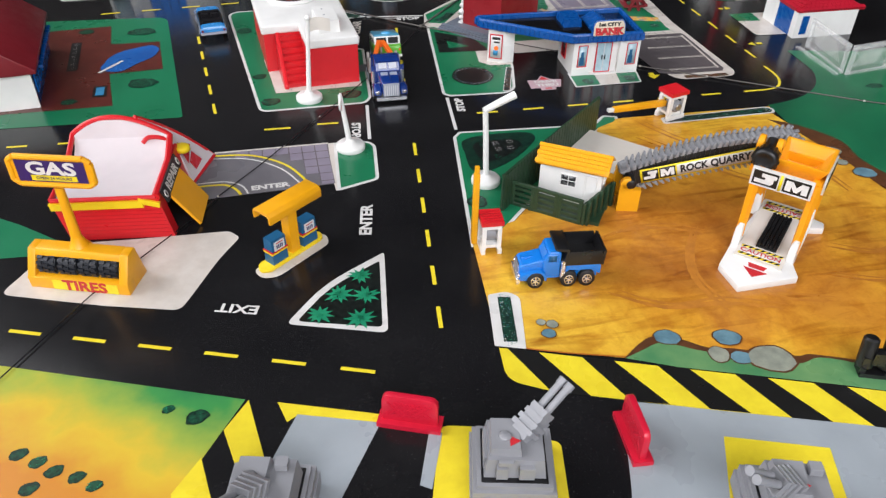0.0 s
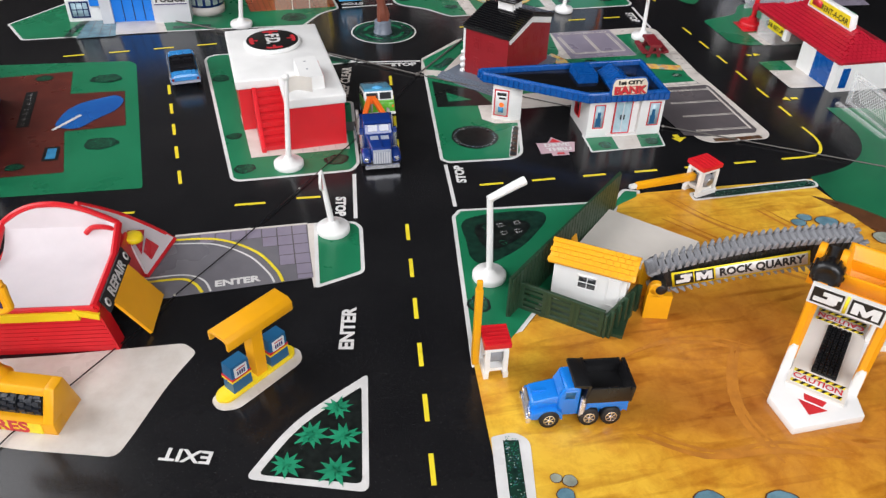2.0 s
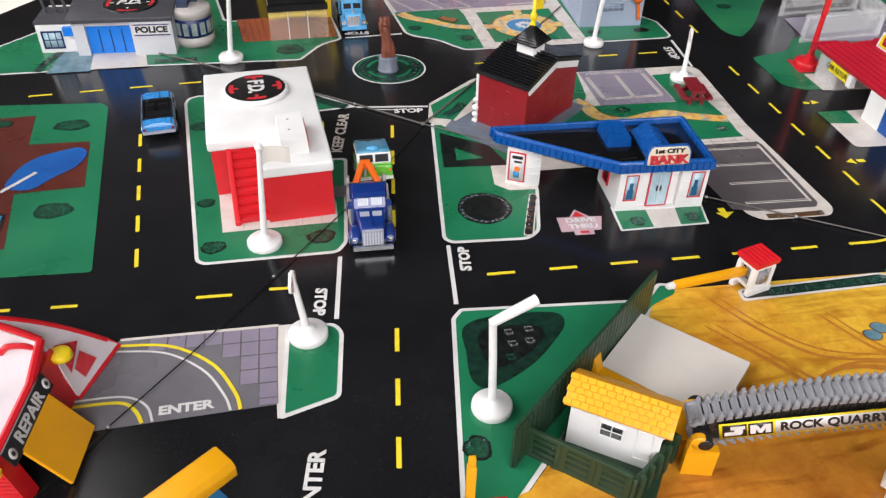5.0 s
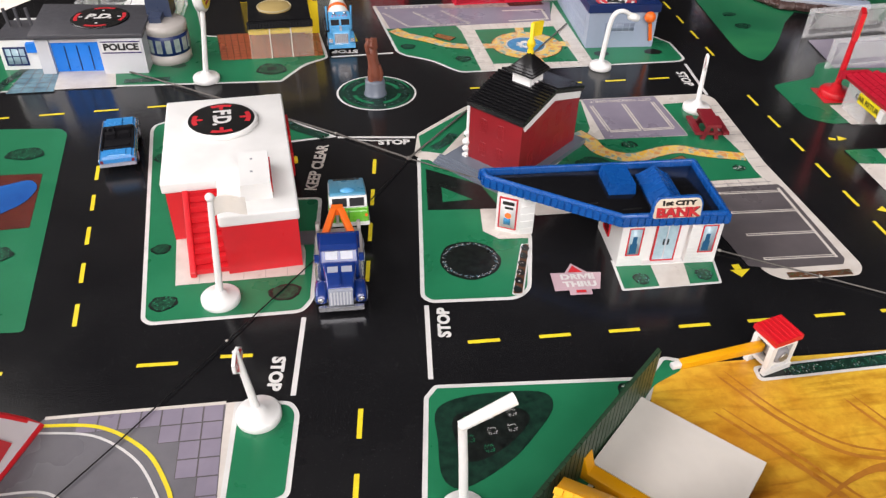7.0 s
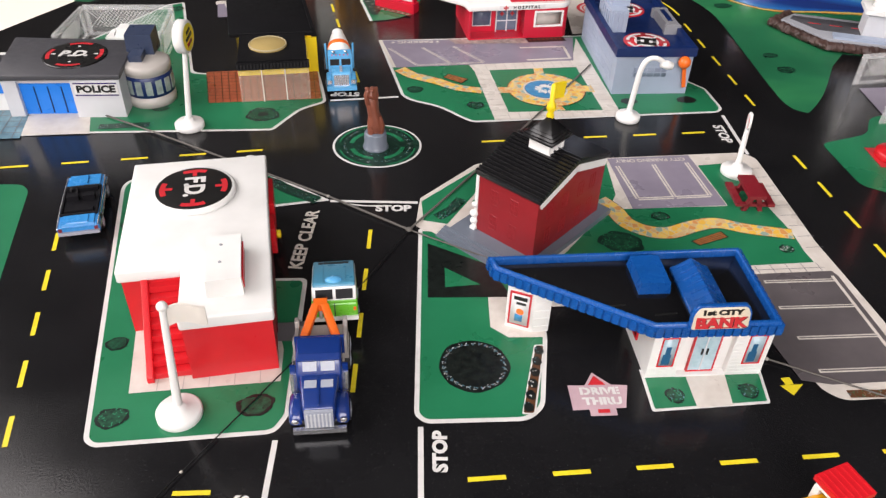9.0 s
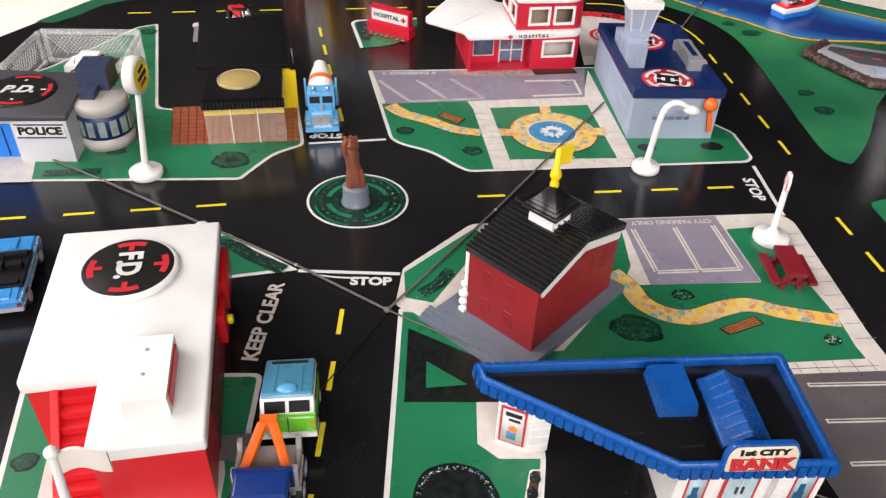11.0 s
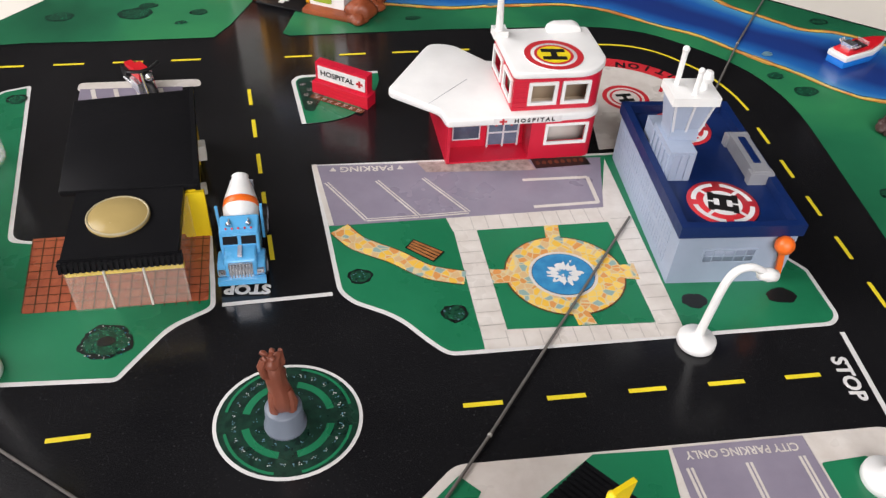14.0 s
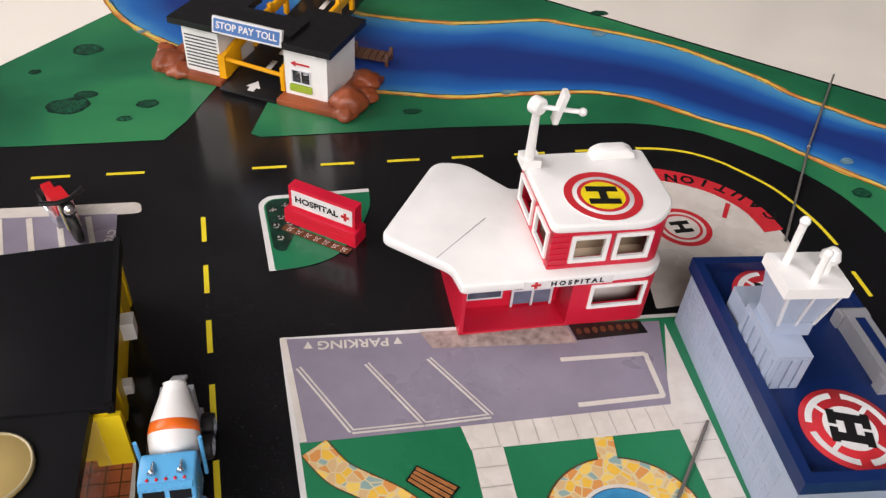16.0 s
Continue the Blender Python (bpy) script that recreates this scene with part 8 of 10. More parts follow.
part("roof_slot", moved(box(-3.6, 3.6, -0.35, 0.35, 21.3, 21.5, 0.05), 5.5, 5.6, 0, 0, 0, 4), BLACK_INK, bank)
part("roof_slot", moved(box(-3.2, 3.2, -0.35, 0.35, 21.3, 21.5, 0.05), -9, 10, 0, 0, 0, 4), BLACK_INK, bank)
n = len(roof)
bm = bmesh.new()
loops = [inset(roof, d) for d in (0.5, 0.0, 0.3, 0.9, 1.7, 2.1, 2.1)]
zs = [19.0, 19.6, 23.0, 24.1, 24.2, 23.6, 20.2]
vs = [[bm.verts.new((x, y, z)) for x, y in lp] for lp, z in zip(loops, zs)]
for a, b in zip(vs, vs[1:] + vs[:1]):
    for i in range(n):
        bm.faces.new((a[i], a[(i + 1) % n], b[(i + 1) % n], b[i]))
bmesh.ops.recalc_face_normals(bm, faces=bm.faces)
canopy = part("roof_rim", soften(bm, 0.35), BLUE, bank, "blue ribbed roof rim")
for i in range(n):
    a, b = Vector(roof[i]), Vector(roof[(i + 1) % n])
    length = (b - a).length
    ang = math.degrees(math.atan2(b.y - a.y, b.x - a.x))
    count = max(1, int(length / 2.55))
    for k in range(count):
        p = a + (b - a) * ((k + 0.5) / count)
        part("rib", moved(moved(box(-0.98, 0.98, -0.4, 0.6, -1.5, 1.9, 0.45, 0, 3), 0, 0, 0, -5, 0, 0), p.x, p.y, 21.2, 0, 0, ang), BLUE, canopy)
part("roof_unit", box(-0.6, 9.6, 14.8, 29.6, 21.2, 25.5, 1.5, 0.5, 3), BLUE, bank, "blue roof unit")
sk = part("skylight", moved(join(profile([(-6.4, 0), (-6.4, 1.4), (-4.6, 2.0), (0, 5.2), (4.6, 2.0), (6.4, 1.4), (6.4, 0)], -11, 11, 0.5)), 19, 15.5, 21.2, 0, 0, 90), BLUE, bank, "blue ridged skylight")
for k in range(7):
    for side in (-1, 1):
        part("ridge", moved(moved(box(-0.35, 0.35, -5.2, 0, -0.1, 0.35, 0.12), -9.6 + k * 3.2, 0, 5.0, 35, 0, 0 if side > 0 else 180), 19, 15.5, 21.2, 0, 0, 90), BLUE, sk)
sgn = part("sign", prism(rounded([(-9.2, 0), (9.2, 0), (9.2, 5.8), (7.8, 8.4), (-7.2, 8.4), (-8.8, 5.8)], [0.4, 0.4, 1.6, 1, 1, 1.6]), -0.9, 0.9, 0.3), BLUE, bank, "cream sign with red lettering")
sgn.matrix_local = pose(18.2 * MM, -2.5 * MM, 22.8 * MM, 80, 0, 0)
part("sign_face", prism(rounded([(-8.6, 0.4), (8.6, 0.4), (8.6, 5.6), (7.4, 7.8), (-6.8, 7.8), (-8.2, 5.6)], 0.9), 0.85, 1.05, 0.05), STICKER_CREAM, sgn)
words("BANK", 3.3, pose(0.24, 2.3, 1.1), BLACK_INK, sgn, deep=0.04, bold=0.26, stretch=1.2)
words("BANK", 3.3, pose(0, 2.5, 1.16), RED_INK, sgn, deep=0.04, bold=0.22, stretch=1.2)
for k, x in enumerate((-4.6, -1.5, 1.6, 4.7)):
    for dzz in (0.85, 4.15):
        part("serif", box(x - 1.35, x + 1.35, dzz - 0.16, dzz + 0.16, 1.1, 1.22, 0), RED_INK, sgn)
words("1st CITY", 1.6, pose(0, 6.1, 1.12), BLACK_INK, sgn, deep=0.04, bold=0.16, stretch=1.45)
pil = ccw([(-39.8, 24.9), (-31.3, 21), (-25.5, 21.5), (-27, 31), (-37, 33)])
part("pillar", prism(pil, 0, 19.8, 0.4), WHITE, bank, "white drive-through pillar")
for k in range(5):
    part("brick_line", moved(box(-2.6, 2.6, -0.12, 0.1, -0.1, 0.1, 0.03), -28.4, 21.2, 3 + k * 3.4, 0, 0, 5), WHITE, bank)
poster = part("poster", box(-3.6, 3.6, -0.45, 0.1, 2.4, 16.4, 0.1), RED_INK, bank, "small framed poster")
poster.matrix_local = pose(-35.6 * MM, 22.9 * MM, 0, 0, 0, -24.6)
part("poster_face", box(-3.0, 3.0, -0.55, -0.4, 3.0, 15.8, 0), STICKER, poster)
part("poster_print", box(-2.2, 2.3, -0.62, -0.53, 13.4, 15.0, 0), BLACK_INK, poster)
part("poster_print", box(-1.2, 2.0, -0.62, -0.53, 11.6, 12.6, 0), BLACK_INK, poster)
part("poster_print", moved(cyl(1.3, 0, 0.1, 14, 0), 0.2, -0.53, 8.6, 90, 0, 0), ORANGE, poster)
part("poster_print", box(-1.4, 1.2, -0.62, -0.53, 4.4, 7.4, 0), AQUA_INK, poster)

# ---- school house ----
school = thing("school_house", 145.6, 452, 41.5, "red plastic schoolhouse with black ribbed roof and white cupola", "toy building")
PLATFORM = plastic("slate_grey_plastic", (0.14, 0.165, 0.205), 0.34)
part("platform", box(-28, 26, -16.2, 22, 0, 2.6, 0.5), PLATFORM, school, "slate-grey platform")
for i in range(4):
    part("platform_step", box(-33.4 + i * 1.6, -27.6, -15.4 + (3 - i) * 0.1, 24.6, 0, 0.55 + i * 0.55, 0.3), PLATFORM, school)
EAVE, RIDGE, FRONT = 27.6, 34.5, -12.4
SLOPE = 17
part("wall", join(box(-21.6, 21.6, FRONT, 14.4, 1.6, EAVE, 0.3), sideways([(-21.5, EAVE - 0.2), (21.5, EAVE - 0.2), (0, RIDGE - 0.6)], FRONT + 0.1, 14.3, 0.2)), BARN, school)
for sx in (-1, 1):
    slope = part("roof_slope", moved(box(0, 23.4, FRONT - 1, 15.4, -0.6, 0.9, 0.3) if sx > 0 else box(-23.4, 0, FRONT - 1, 15.4, -0.6, 0.9, 0.3), 0, 0, RIDGE, 0, sx * SLOPE, 0), BLACK, school, "black ribbed roof slope")
    for k in range(13):
        part("roof_rib", moved(box(sx * (1.1 + k * 1.8) - 0.5, sx * (1.1 + k * 1.8) + 0.45, FRONT - 1.1, 15.5, 0.7, 1.9, 0.35), 0, 0, RIDGE, 0, sx * SLOPE, 0), GLOSS_BLACK, slope)
for y in (FRONT - 0.3, 14.7):
    part("gable_trim", join(*[moved(box(0 if s > 0 else -22.4, 22.4 if s > 0 else 0, y - 0.4, y + 0.4, -3.6, -0.6, 0.2), 0, 0, RIDGE - 0.2, 0, s * SLOPE, 0) for s in (-1, 1)]), WHITE, school, "white gable trim")
for y0 in (-8.6, 0.4):
    for z0 in (6, 17):
        w = relief_window(school, y0, y0 + 3.6, z0, z0 + 6.4, 0, BARN)
        w.matrix_local = pose(-21.6 * MM, 0, 0, 0, 0, -90)
for x0 in (-15.5, -6, 4, 12):
    for z0 in (6, 17):
        relief_window(school, x0, x0 + 3.6, z0, z0 + 6.4, FRONT, BARN)
post = part("porch_post", join(box(-22.0, -20.8, 14.2, 15.4, 2.2, EAVE - 0.4, 0.3), box(-23, -20.6, 14.0, 16.4, 2.2, 3.8, 0.4)), WHITE, school, "turned white porch post")
for z, r in ((6.2, 1.5), (9.6, 1.7), (13.6, 1.2)):
    part("post_bead", moved(ball(r, 12, 0.9), -21.9, 15.4, z), WHITE, post)
cup = part("cupola", moved(box(-4.7, 4.7, -4.5, 4.5, 31.6, 40.4, 0.4), 0, 1.3, 0), WHITE, school, "white cupola")
for a in range(4):
    part("cupola_panel", moved(frame_ring(-3.4, 3.4, 35.4, 39.6, -4.85, -4.4, 0.4), 0, 1.3, 0, 0, 0, a * 90), WHITE, cup)
cr = part("cupola_roof", lathe([(9.2, 39.8), (9.2, 40.6), (0.8, 47.4)], 4), BLACK, school, "black pyramid cupola roof")
cr.matrix_local = pose(0, 1.3 * MM, 0, 0, 0, 45)
for k in range(4):
    for q in range(7):
        h = 6.5 * (1 - (0.5 + q) / 7.4)
        part("cupola_rib", moved(box(-h + 0.1, h - 0.1, -h - 0.14, -h + 0.25, 40.8 + q * 0.88, 41.3 + q * 0.88, 0.1, 0, 1), 0, 0, 0, 0, 0, k * 90), GLOSS_BLACK, cr)
for ob in cr.children:
    ob.matrix_local = pose(0, 0, 0, 0, 0, -45)
part("finial", moved(lathe([(1.4, 46), (1.4, 48), (1.0, 48.8), (1.8, 50.4), (1.6, 52), (0.9, 53), (0.9, 59.5), (0.3, 60)], 14), 0.6, 1.6, 0), LEMON, school, "yellow finial pole")
part("weather_flag", moved(box(0, 5.2, -0.5, 0.5, -2.9, 2.9, 0.35), 0.6, 1.6, 57.1, 0, 6, -14), LEMON, school, "yellow flag")

# ---- picnic table ----
bench = thing("picnic_table", 235, 461, -97, "small maroon plastic picnic table with attached benches", "picnic table")
part("tabletop", box(-8, 8, -3.4, 3.4, 7, 8.6, 0.5), MAROON, bench)
for sy in (-1, 1):
    part("seat", box(-8, 8, sy * 6.4 - 1.4, sy * 6.4 + 1.4, 3.6, 4.9, 0.5), MAROON, bench)
for sx in (-1, 1):
    part("leg", join(box(sx * 5.6 - 0.8, sx * 5.6 + 0.8, -6.8, 6.8, 2.6, 3.9, 0.3), moved(box(-0.8, 0.8, -0.9, 0.9, 0, 7.6, 0.3), sx * 5.6, -3.4, 0, -18, 0, 0), moved(box(-0.8, 0.8, -0.9, 0.9, 0, 7.6, 0.3), sx * 5.6, 3.4, 0, 18, 0, 0)), MAROON, bench)

# ---- statue ----
statue = thing("statue", 85.6, 515, 0, "brown rearing figure on a round grey plinth", "statue")
part("plinth", lathe([(5.6, 0), (5.7, 0.6), (5.5, 1.2), (5.1, 1.6), (4.9, 7.4), (4.6, 8.0)], 32), PLATFORM, statue)
fig = join(
    moved(lathe([(2.4, 0), (3.4, 2), (3.5, 5), (2.8, 8.5), (2.5, 11), (2.7, 14), (2.2, 17), (1.0, 18.4)], 18), 0.4, 0, 7.6, 0, -6, 0),
    moved(ball(2.1, 12, 1.25), -1.4, -0.3, 26.2),
    tube([(-1.2, -0.8, 20.5), (-3.2, -2.0, 22.5), (-3.6, -1.8, 26.5), (-3.2, -1.4, 28.4)], 1.25, 10, 0.8),
    tube([(-0.6, 1.0, 20.5), (0.8, 1.6, 24), (0.6, 1.2, 28.6)], 1.1, 10, 0.6),
    tube([(2.0, -1.4, 8), (2.8, -1.6, 12), (2.2, -1.0, 16)], 1.3, 10, 0.9),
    tube([(-2.0, -1.6, 8), (-2.6, -1.9, 12), (-2.2, -1.4, 15.6)], 1.2, 10, 0.8),
    *[moved(ball(0.8, 8, 1.3), -1.4 + 1.7 * math.cos(a), -0.2 + 1.6 * math.sin(a), 28.2) for a in (0.2, 1.4, 2.6, 3.8, 5.2)])
for v in fig.verts:
    v.co += Vector(noise.noise_vector(v.co * 0.6)) * 0.8
part("figure", fig, BRONZE, statue)

# ---- airport terminal and tower ----
air = thing("airport_terminal", 206.6, 558.9, -2, "pale blue airport terminal with navy roof and control tower", "toy building")
part("wall", box(0, 38.5, 0, 70, 0, 21.2, 0.5), PALE_BLUE, air)
part("roof", box(0.6, 37.9, 0.6, 69.4, 20.4, 21.5, 0.2), NAVY, air, "navy roof")
part("roof_rim", join(box(-1, 39.5, -1, 1.6, 20.6, 25.0, 0.5), box(-1, 39.5, 68.4, 71, 20.6, 25.0, 0.5), box(-1, 1.6, 1.6, 68.4, 20.6, 25.0, 0.5), box(36.9, 39.5, 1.6, 68.4, 20.6, 25.0, 0.5)), NAVY, air)
window_part(air, 9, 27, 9, 15, 0, PALE_BLUE, plastic("shade_blue_plastic", (0.24, 0.29, 0.38), 0.42), (5, 2), 0.7, 0.3)
for k in range(10):
    for z0 in (4, 11.5):
        w = relief_window(air, 5 + k * 6.2, 9.4 + k * 6.2, z0, z0 + 5.6, 0, PALE_BLUE)
        w.matrix_local = pose(0, 72 * MM, 0, 0, 0, -90)


def pad(cx, cy, r, z, parent, outer=RED_INK, middle=STICKER, inner=STICKER, letter=BLACK_INK, segments=True, turn=0):
    d = part("helipad", moved(cyl(r, 0, 0.35, 48, 0.08), cx, cy, z), outer if segments else middle, parent, "round landing pad with an H")
    if segments:
        for a in range(4):
            part("pad_mark", moved(ring(0, 0, r * 0.74, r * 0.88, z + 0.42, 8, 82, 14), cx, cy, 0, 0, 0, turn + 10 + a * 90), middle, d)
            part("pad_mark", moved(flat([(r * 0.5, -r * 0.05), (r * 0.76, -r * 0.05), (r * 0.76, r * 0.05), (r * 0.5, r * 0.05)], z + 0.41), cx, cy, 0, 0, 0, turn + 55 + a * 90), middle, d)
        part("pad_field", moved(flat(arc(0, 0, r * 0.54, 0, 360, 36), z + 0.44), cx, cy, 0), inner, d)
    else:
        part("pad_mark", ring(cx, cy, r * 0.78, r * 0.99, z + 0.4), outer, d)
        part("pad_mark", ring(cx, cy, r * 0.55, r * 0.66, z + 0.42), outer, d)
        part("pad_field", moved(flat(arc(0, 0, r * 0.56, 0, 360, 36), z + 0.44), cx, cy, 0), inner, d)
    bars = [box(sx * r * 0.25 - r * 0.1, sx * r * 0.25 + r * 0.1, -r * 0.4, r * 0.4, 0, 0.12, 0) for sx in (-1, 1)]
    slabs = [box(sx * r * 0.22 - r * 0.18, sx * r * 0.22 + r * 0.18, sy * r * 0.34 - r * 0.08, sy * r * 0.34 + r * 0.08, 0.01, 0.13, 0) for sx in (-1, 1) for sy in (-1, 1)] if segments else []
    part("pad_letter", moved(join(box(-r * 0.2, r * 0.2, -r * 0.1, r * 0.1, 0.02, 0.14, 0), *bars, *slabs), cx, cy, z + 0.48, 0, 0, turn), letter, d)


pad(18.4, 14.5, 11.6, 21.5, air, turn=75)
pad(18.4, 58, 11.0, 21.5, air, turn=75)
tw = part("tower_shaft", join(box(2.2, 11, 27, 45, 21.3, 33, 0.4), box(3, 10.6, 45, 54, 21.3, 30, 0.4), box(3.4, 13, 34, 43, 32.6, 37, 0.3)), PALE_BLUE, air, "grey control tower shaft")
for k in range(5):
    part("shaft_rib", box(1.7, 2.4, 28 + k * 3.6, 29.6 + k * 3.6, 22.2, 31, 0.25), PALE_BLUE, tw)
for k in range(3):
    part("shaft_rib", box(3.4 + k * 2.6, 4.6 + k * 2.6, 26.5, 27.2, 22.2, 32, 0.25), PALE_BLUE, tw)
bm = bmesh.new()
lo = [bm.verts.new(c) for c in ((3.2, 34.4, 36), (13.2, 34.4, 36), (13.2, 42.6, 36), (3.2, 42.6, 36))]
hi = [bm.verts.new(c) for c in ((1.4, 32.8, 47.2), (15.6, 32.8, 47.2), (15.6, 43.8, 47.2), (1.4, 43.8, 47.2))]
bm.faces.new(lo[::-1])
bm.faces.new(hi)
for i in range(4):
    bm.faces.new((lo[i], lo[(i + 1) % 4], hi[(i + 1) % 4], hi[i]))
cabin = part("tower_cabin", soften(bm, 0.4), PALE_BLUE, air, "flared control cabin")
for x in (-1, 0, 1):
    part("cabin_mullion", moved(box(-0.35, 0.35, -0.4, 0.4, -5.4, 5.4, 0.15), 8.4 + x * 5.4, 33.5, 41.6, 8, x * 10, 0), PALE_GREY, cabin)
part("tower_top", box(0.6, 16.2, 32, 44.6, 47, 50, 0.8), WHITE, air, "white tower top")
mast = part("antenna", join(tube([(4, 41, 49.6), (4, 41, 62)], 0.9, 10), moved(ball(1.2, 10), 4, 41, 62.4)), WHITE, air, "white antenna mast")
part("antenna", join(tube([(8, 34.6, 49.6), (8, 34.6, 58)], 0.9, 10), moved(ball(1.1, 10), 8, 34.6, 58.4)), WHITE, air, "white antenna mast")
part("radar_dish", join(tube([(12, 38.5, 49.6), (12, 38.5, 54)], 1.6, 12, 1.0), moved(lathe([(2.2, 0), (2.4, 1.2), (1.2, 3.2), (0.3, 3.6)], 20), 12, 38.5, 53, 0, 14, 0)), WHITE, air)
gh = part("roof_lantern", join(box(31.4, 37.8, 25, 48, 21.3, 26.6, 0.5), box(30.5, 38.8, 24, 27, 21.3, 26, 0.4), box(30.5, 38.8, 46, 49, 21.3, 26, 0.4)), GREY, air, "grey roof lantern")
part("lantern_glass", box(33.4, 35.8, 29.5, 44.6, 26.4, 26.9, 0.2), NAVY, gh)
part("beacon", moved(ball(3.1, 14), 33.3, -2.8, 18.5), ORANGE, air, "orange beacon ball")
part("wind_sock", moved(box(-0.9, 0.9, -0.5, 0.5, -10, 0, 0.3), 34.4, -1.6, 14.5, 0, -10, 0), ORANGE, air, "orange strip")
part("side_pipe", box(38.4, 39.8, 10, 60, 14, 16, 0.5), ORANGE, air)

# ---- hospital ----
hos = thing("hospital", 143.4, 627, 3.2, "red and white two-storey hospital with a rooftop landing pad", "toy building")
def storey_wall(x0, x1, y, z0, z1, o0, o1, sill, head, th=1.4):
    """A wall with one window opening, in one piece."""
    bm = bmesh.new()
    lay = [[bm.verts.new((x, yy, z)) for x, z in q] for yy in (y, y + th) for q in (((x0, z0), (x1, z0), (x1, z1), (x0, z1)), ((o0, sill), (o1, sill), (o1, head), (o0, head)))]
    a, b, c, d = lay
    for p, q in ((a, b), (b, d), (d, c), (c, a)):
        for i in range(4):
            j = (i + 1) % 4
            bm.faces.new((p[i], p[j], q[j], q[i]))
    bmesh.ops.recalc_face_normals(bm, faces=bm.faces)
    return bm


for q in (box(0.6, 1.8, 0.4, 38, 0, 17.2, 0.3), box(1.8, 32.5, 10, 11.4, 0, 17.2, 0.3), storey_wall(32.5, 55, 0.4, 0, 17.2, 39, 54, 7.6, 15.2), box(57.2, 58.4, 4, 38, 0, 17.2, 0.3), box(0.6, 58.4, 38, 39.4, 0, 17.2, 0.3), box(32.5, 33.9, 1.8, 11.4, 0, 17.2, 0.3), prism(arc(54.4, 4.4, 4.0, -95, 5, 12) + arc(54.4, 4.4, 2.6, 5, -95, 12), 0.1, 17.2, 0)):
    part("ground_floor_wall", q, CRIMSON, hos, "red ground floor wall")
part("porch_floor", box(0.8, 33, 0.4, 11, 0, 1.2, 0.3), CRIMSON, hos)
part("inner_floor", box(2, 57, 11.4, 38, 0.2, 1.0, 0), CREAM, hos)
# Cream panel added close behind the window so its inside looks bright.
part("inner_wall", box(34, 57, 6.6, 7.6, 1, 17.1, 0), CREAM, hos)
HOSPITAL_GLASS = printed("slate_glass_print", (0.14, 0.19, 0.27), (0.08, 0.11, 0.17), 160, 0.2)
window_part(hos, 4.4, 15.4, 4.6, 15.4, 10, PALE_GREY, HOSPITAL_GLASS, (1, 1), 0.5)
cd = part("front_door", box(18.6, 30.2, 9.2, 10.2, 2.0, 16, 0.2), HOSPITAL_GLASS, hos, "glass front door with red crosses")
for x in (17.9, 24.1, 30.0):
    part("door_bar", box(x, x + 0.7, 8.9, 9.6, 1.2, 15.8, 0.1), PALE_GREY, cd)
part("door_bar", box(17.9, 30.7, 8.85, 9.55, 7.4, 8.0, 0.1), PALE_GREY, cd)
for x0 in (21.4, 27.4):
    part("cross", join(box(x0 - 1.2, x0 + 1.2, 8.8, 9.1, 11.4, 12.2, 0), box(x0 - 0.4, x0 + 0.4, 8.8, 9.1, 10.6, 13.0, 0)), RED_INK, cd)
part("window_frame", frame_ring(38, 55, 6.7, 16.1, -0.1, 1.0, 1.1), WHITE, hos, "white window frame")
can = ccw([(0, -0.2), (36, -0.2), (55.5, 0.4), (59.8, 4), (60.4, 39), (24, 42), (13, 56.5), (3, 59), (-19.2, 23.7), (-1.5, 8)])
part("canopy", prism(rounded(can, [1.5, 1, 3, 3, 2, 1, 4, 5, 3, 2]), 17, 20.4, 0.8, 3), WHITE, hos, "white canopy roof slab")
part("canopy_seam", moved(box(-0.1, 0.1, -12, 12, 20.38, 20.46, 0), 4, 20, 0, 0, 0, -48), STEEL_GREY, hos)
strip_ = part("name_strip", box(17.4, 43.6, -0.42, -0.1, 17.4, 20.0, 0.05), STICKER, hos, "white name strip")
words("H O S P I T A L", 1.5, upright(33, -0.48, 18.7), BLACK_INK, strip_, deep=0.06, bold=0.1, stretch=1.1)
part("cross", join(box(19.6, 22.4, -0.55, -0.4, 18.3, 19.1, 0), box(20.6, 21.4, -0.55, -0.4, 17.5, 19.9, 0)), RED_INK, strip_)
up = ccw([(24, 2.4), (53, 1.5), (61.6, 8.6), (62, 36), (23.6, 36.4)])
rim_up = rounded(up, [2.5, 6, 5, 2, 2])
for q in (storey_wall(24.8, 42.4, 3.6, 20.2, 34.4, 31, 41.8, 23.3, 31.5), storey_wall(42.4, 54, 3.6, 20.2, 34.4, 43, 53.6, 23.3, 31.5), prism(arc(53.9, 9.3, 5.7, -95, 5, 14) + arc(53.9, 9.3, 4.3, 5, -95, 14), 20.2, 34.4, 0), box(58, 59.4, 9, 35, 20.2, 34.4, 0.2), box(25, 59, 34, 35.4, 20.2, 34.4, 0.2), moved(storey_wall(-35.4, -19, 0, 20.2, 34.4, -33.4, -21, 23.3, 31.5), 24.8, 0, 0, 0, 0, -90), moved(storey_wall(-19, -3.7, 0, 20.2, 34.4, -17, -6.4, 23.3, 31.5), 24.8, 0, 0, 0, 0, -90)):
    part("upper_wall", q, CRIMSON, hos, "red upper wall with open window")
for x0, x1 in ((30.4, 41.6), (43.2, 54.2)):
    part("window_frame", frame_ring(x0, x1, 22.6, 32.2, 2.9, 4.2, 1.3), WHITE, hos, "white window frame")
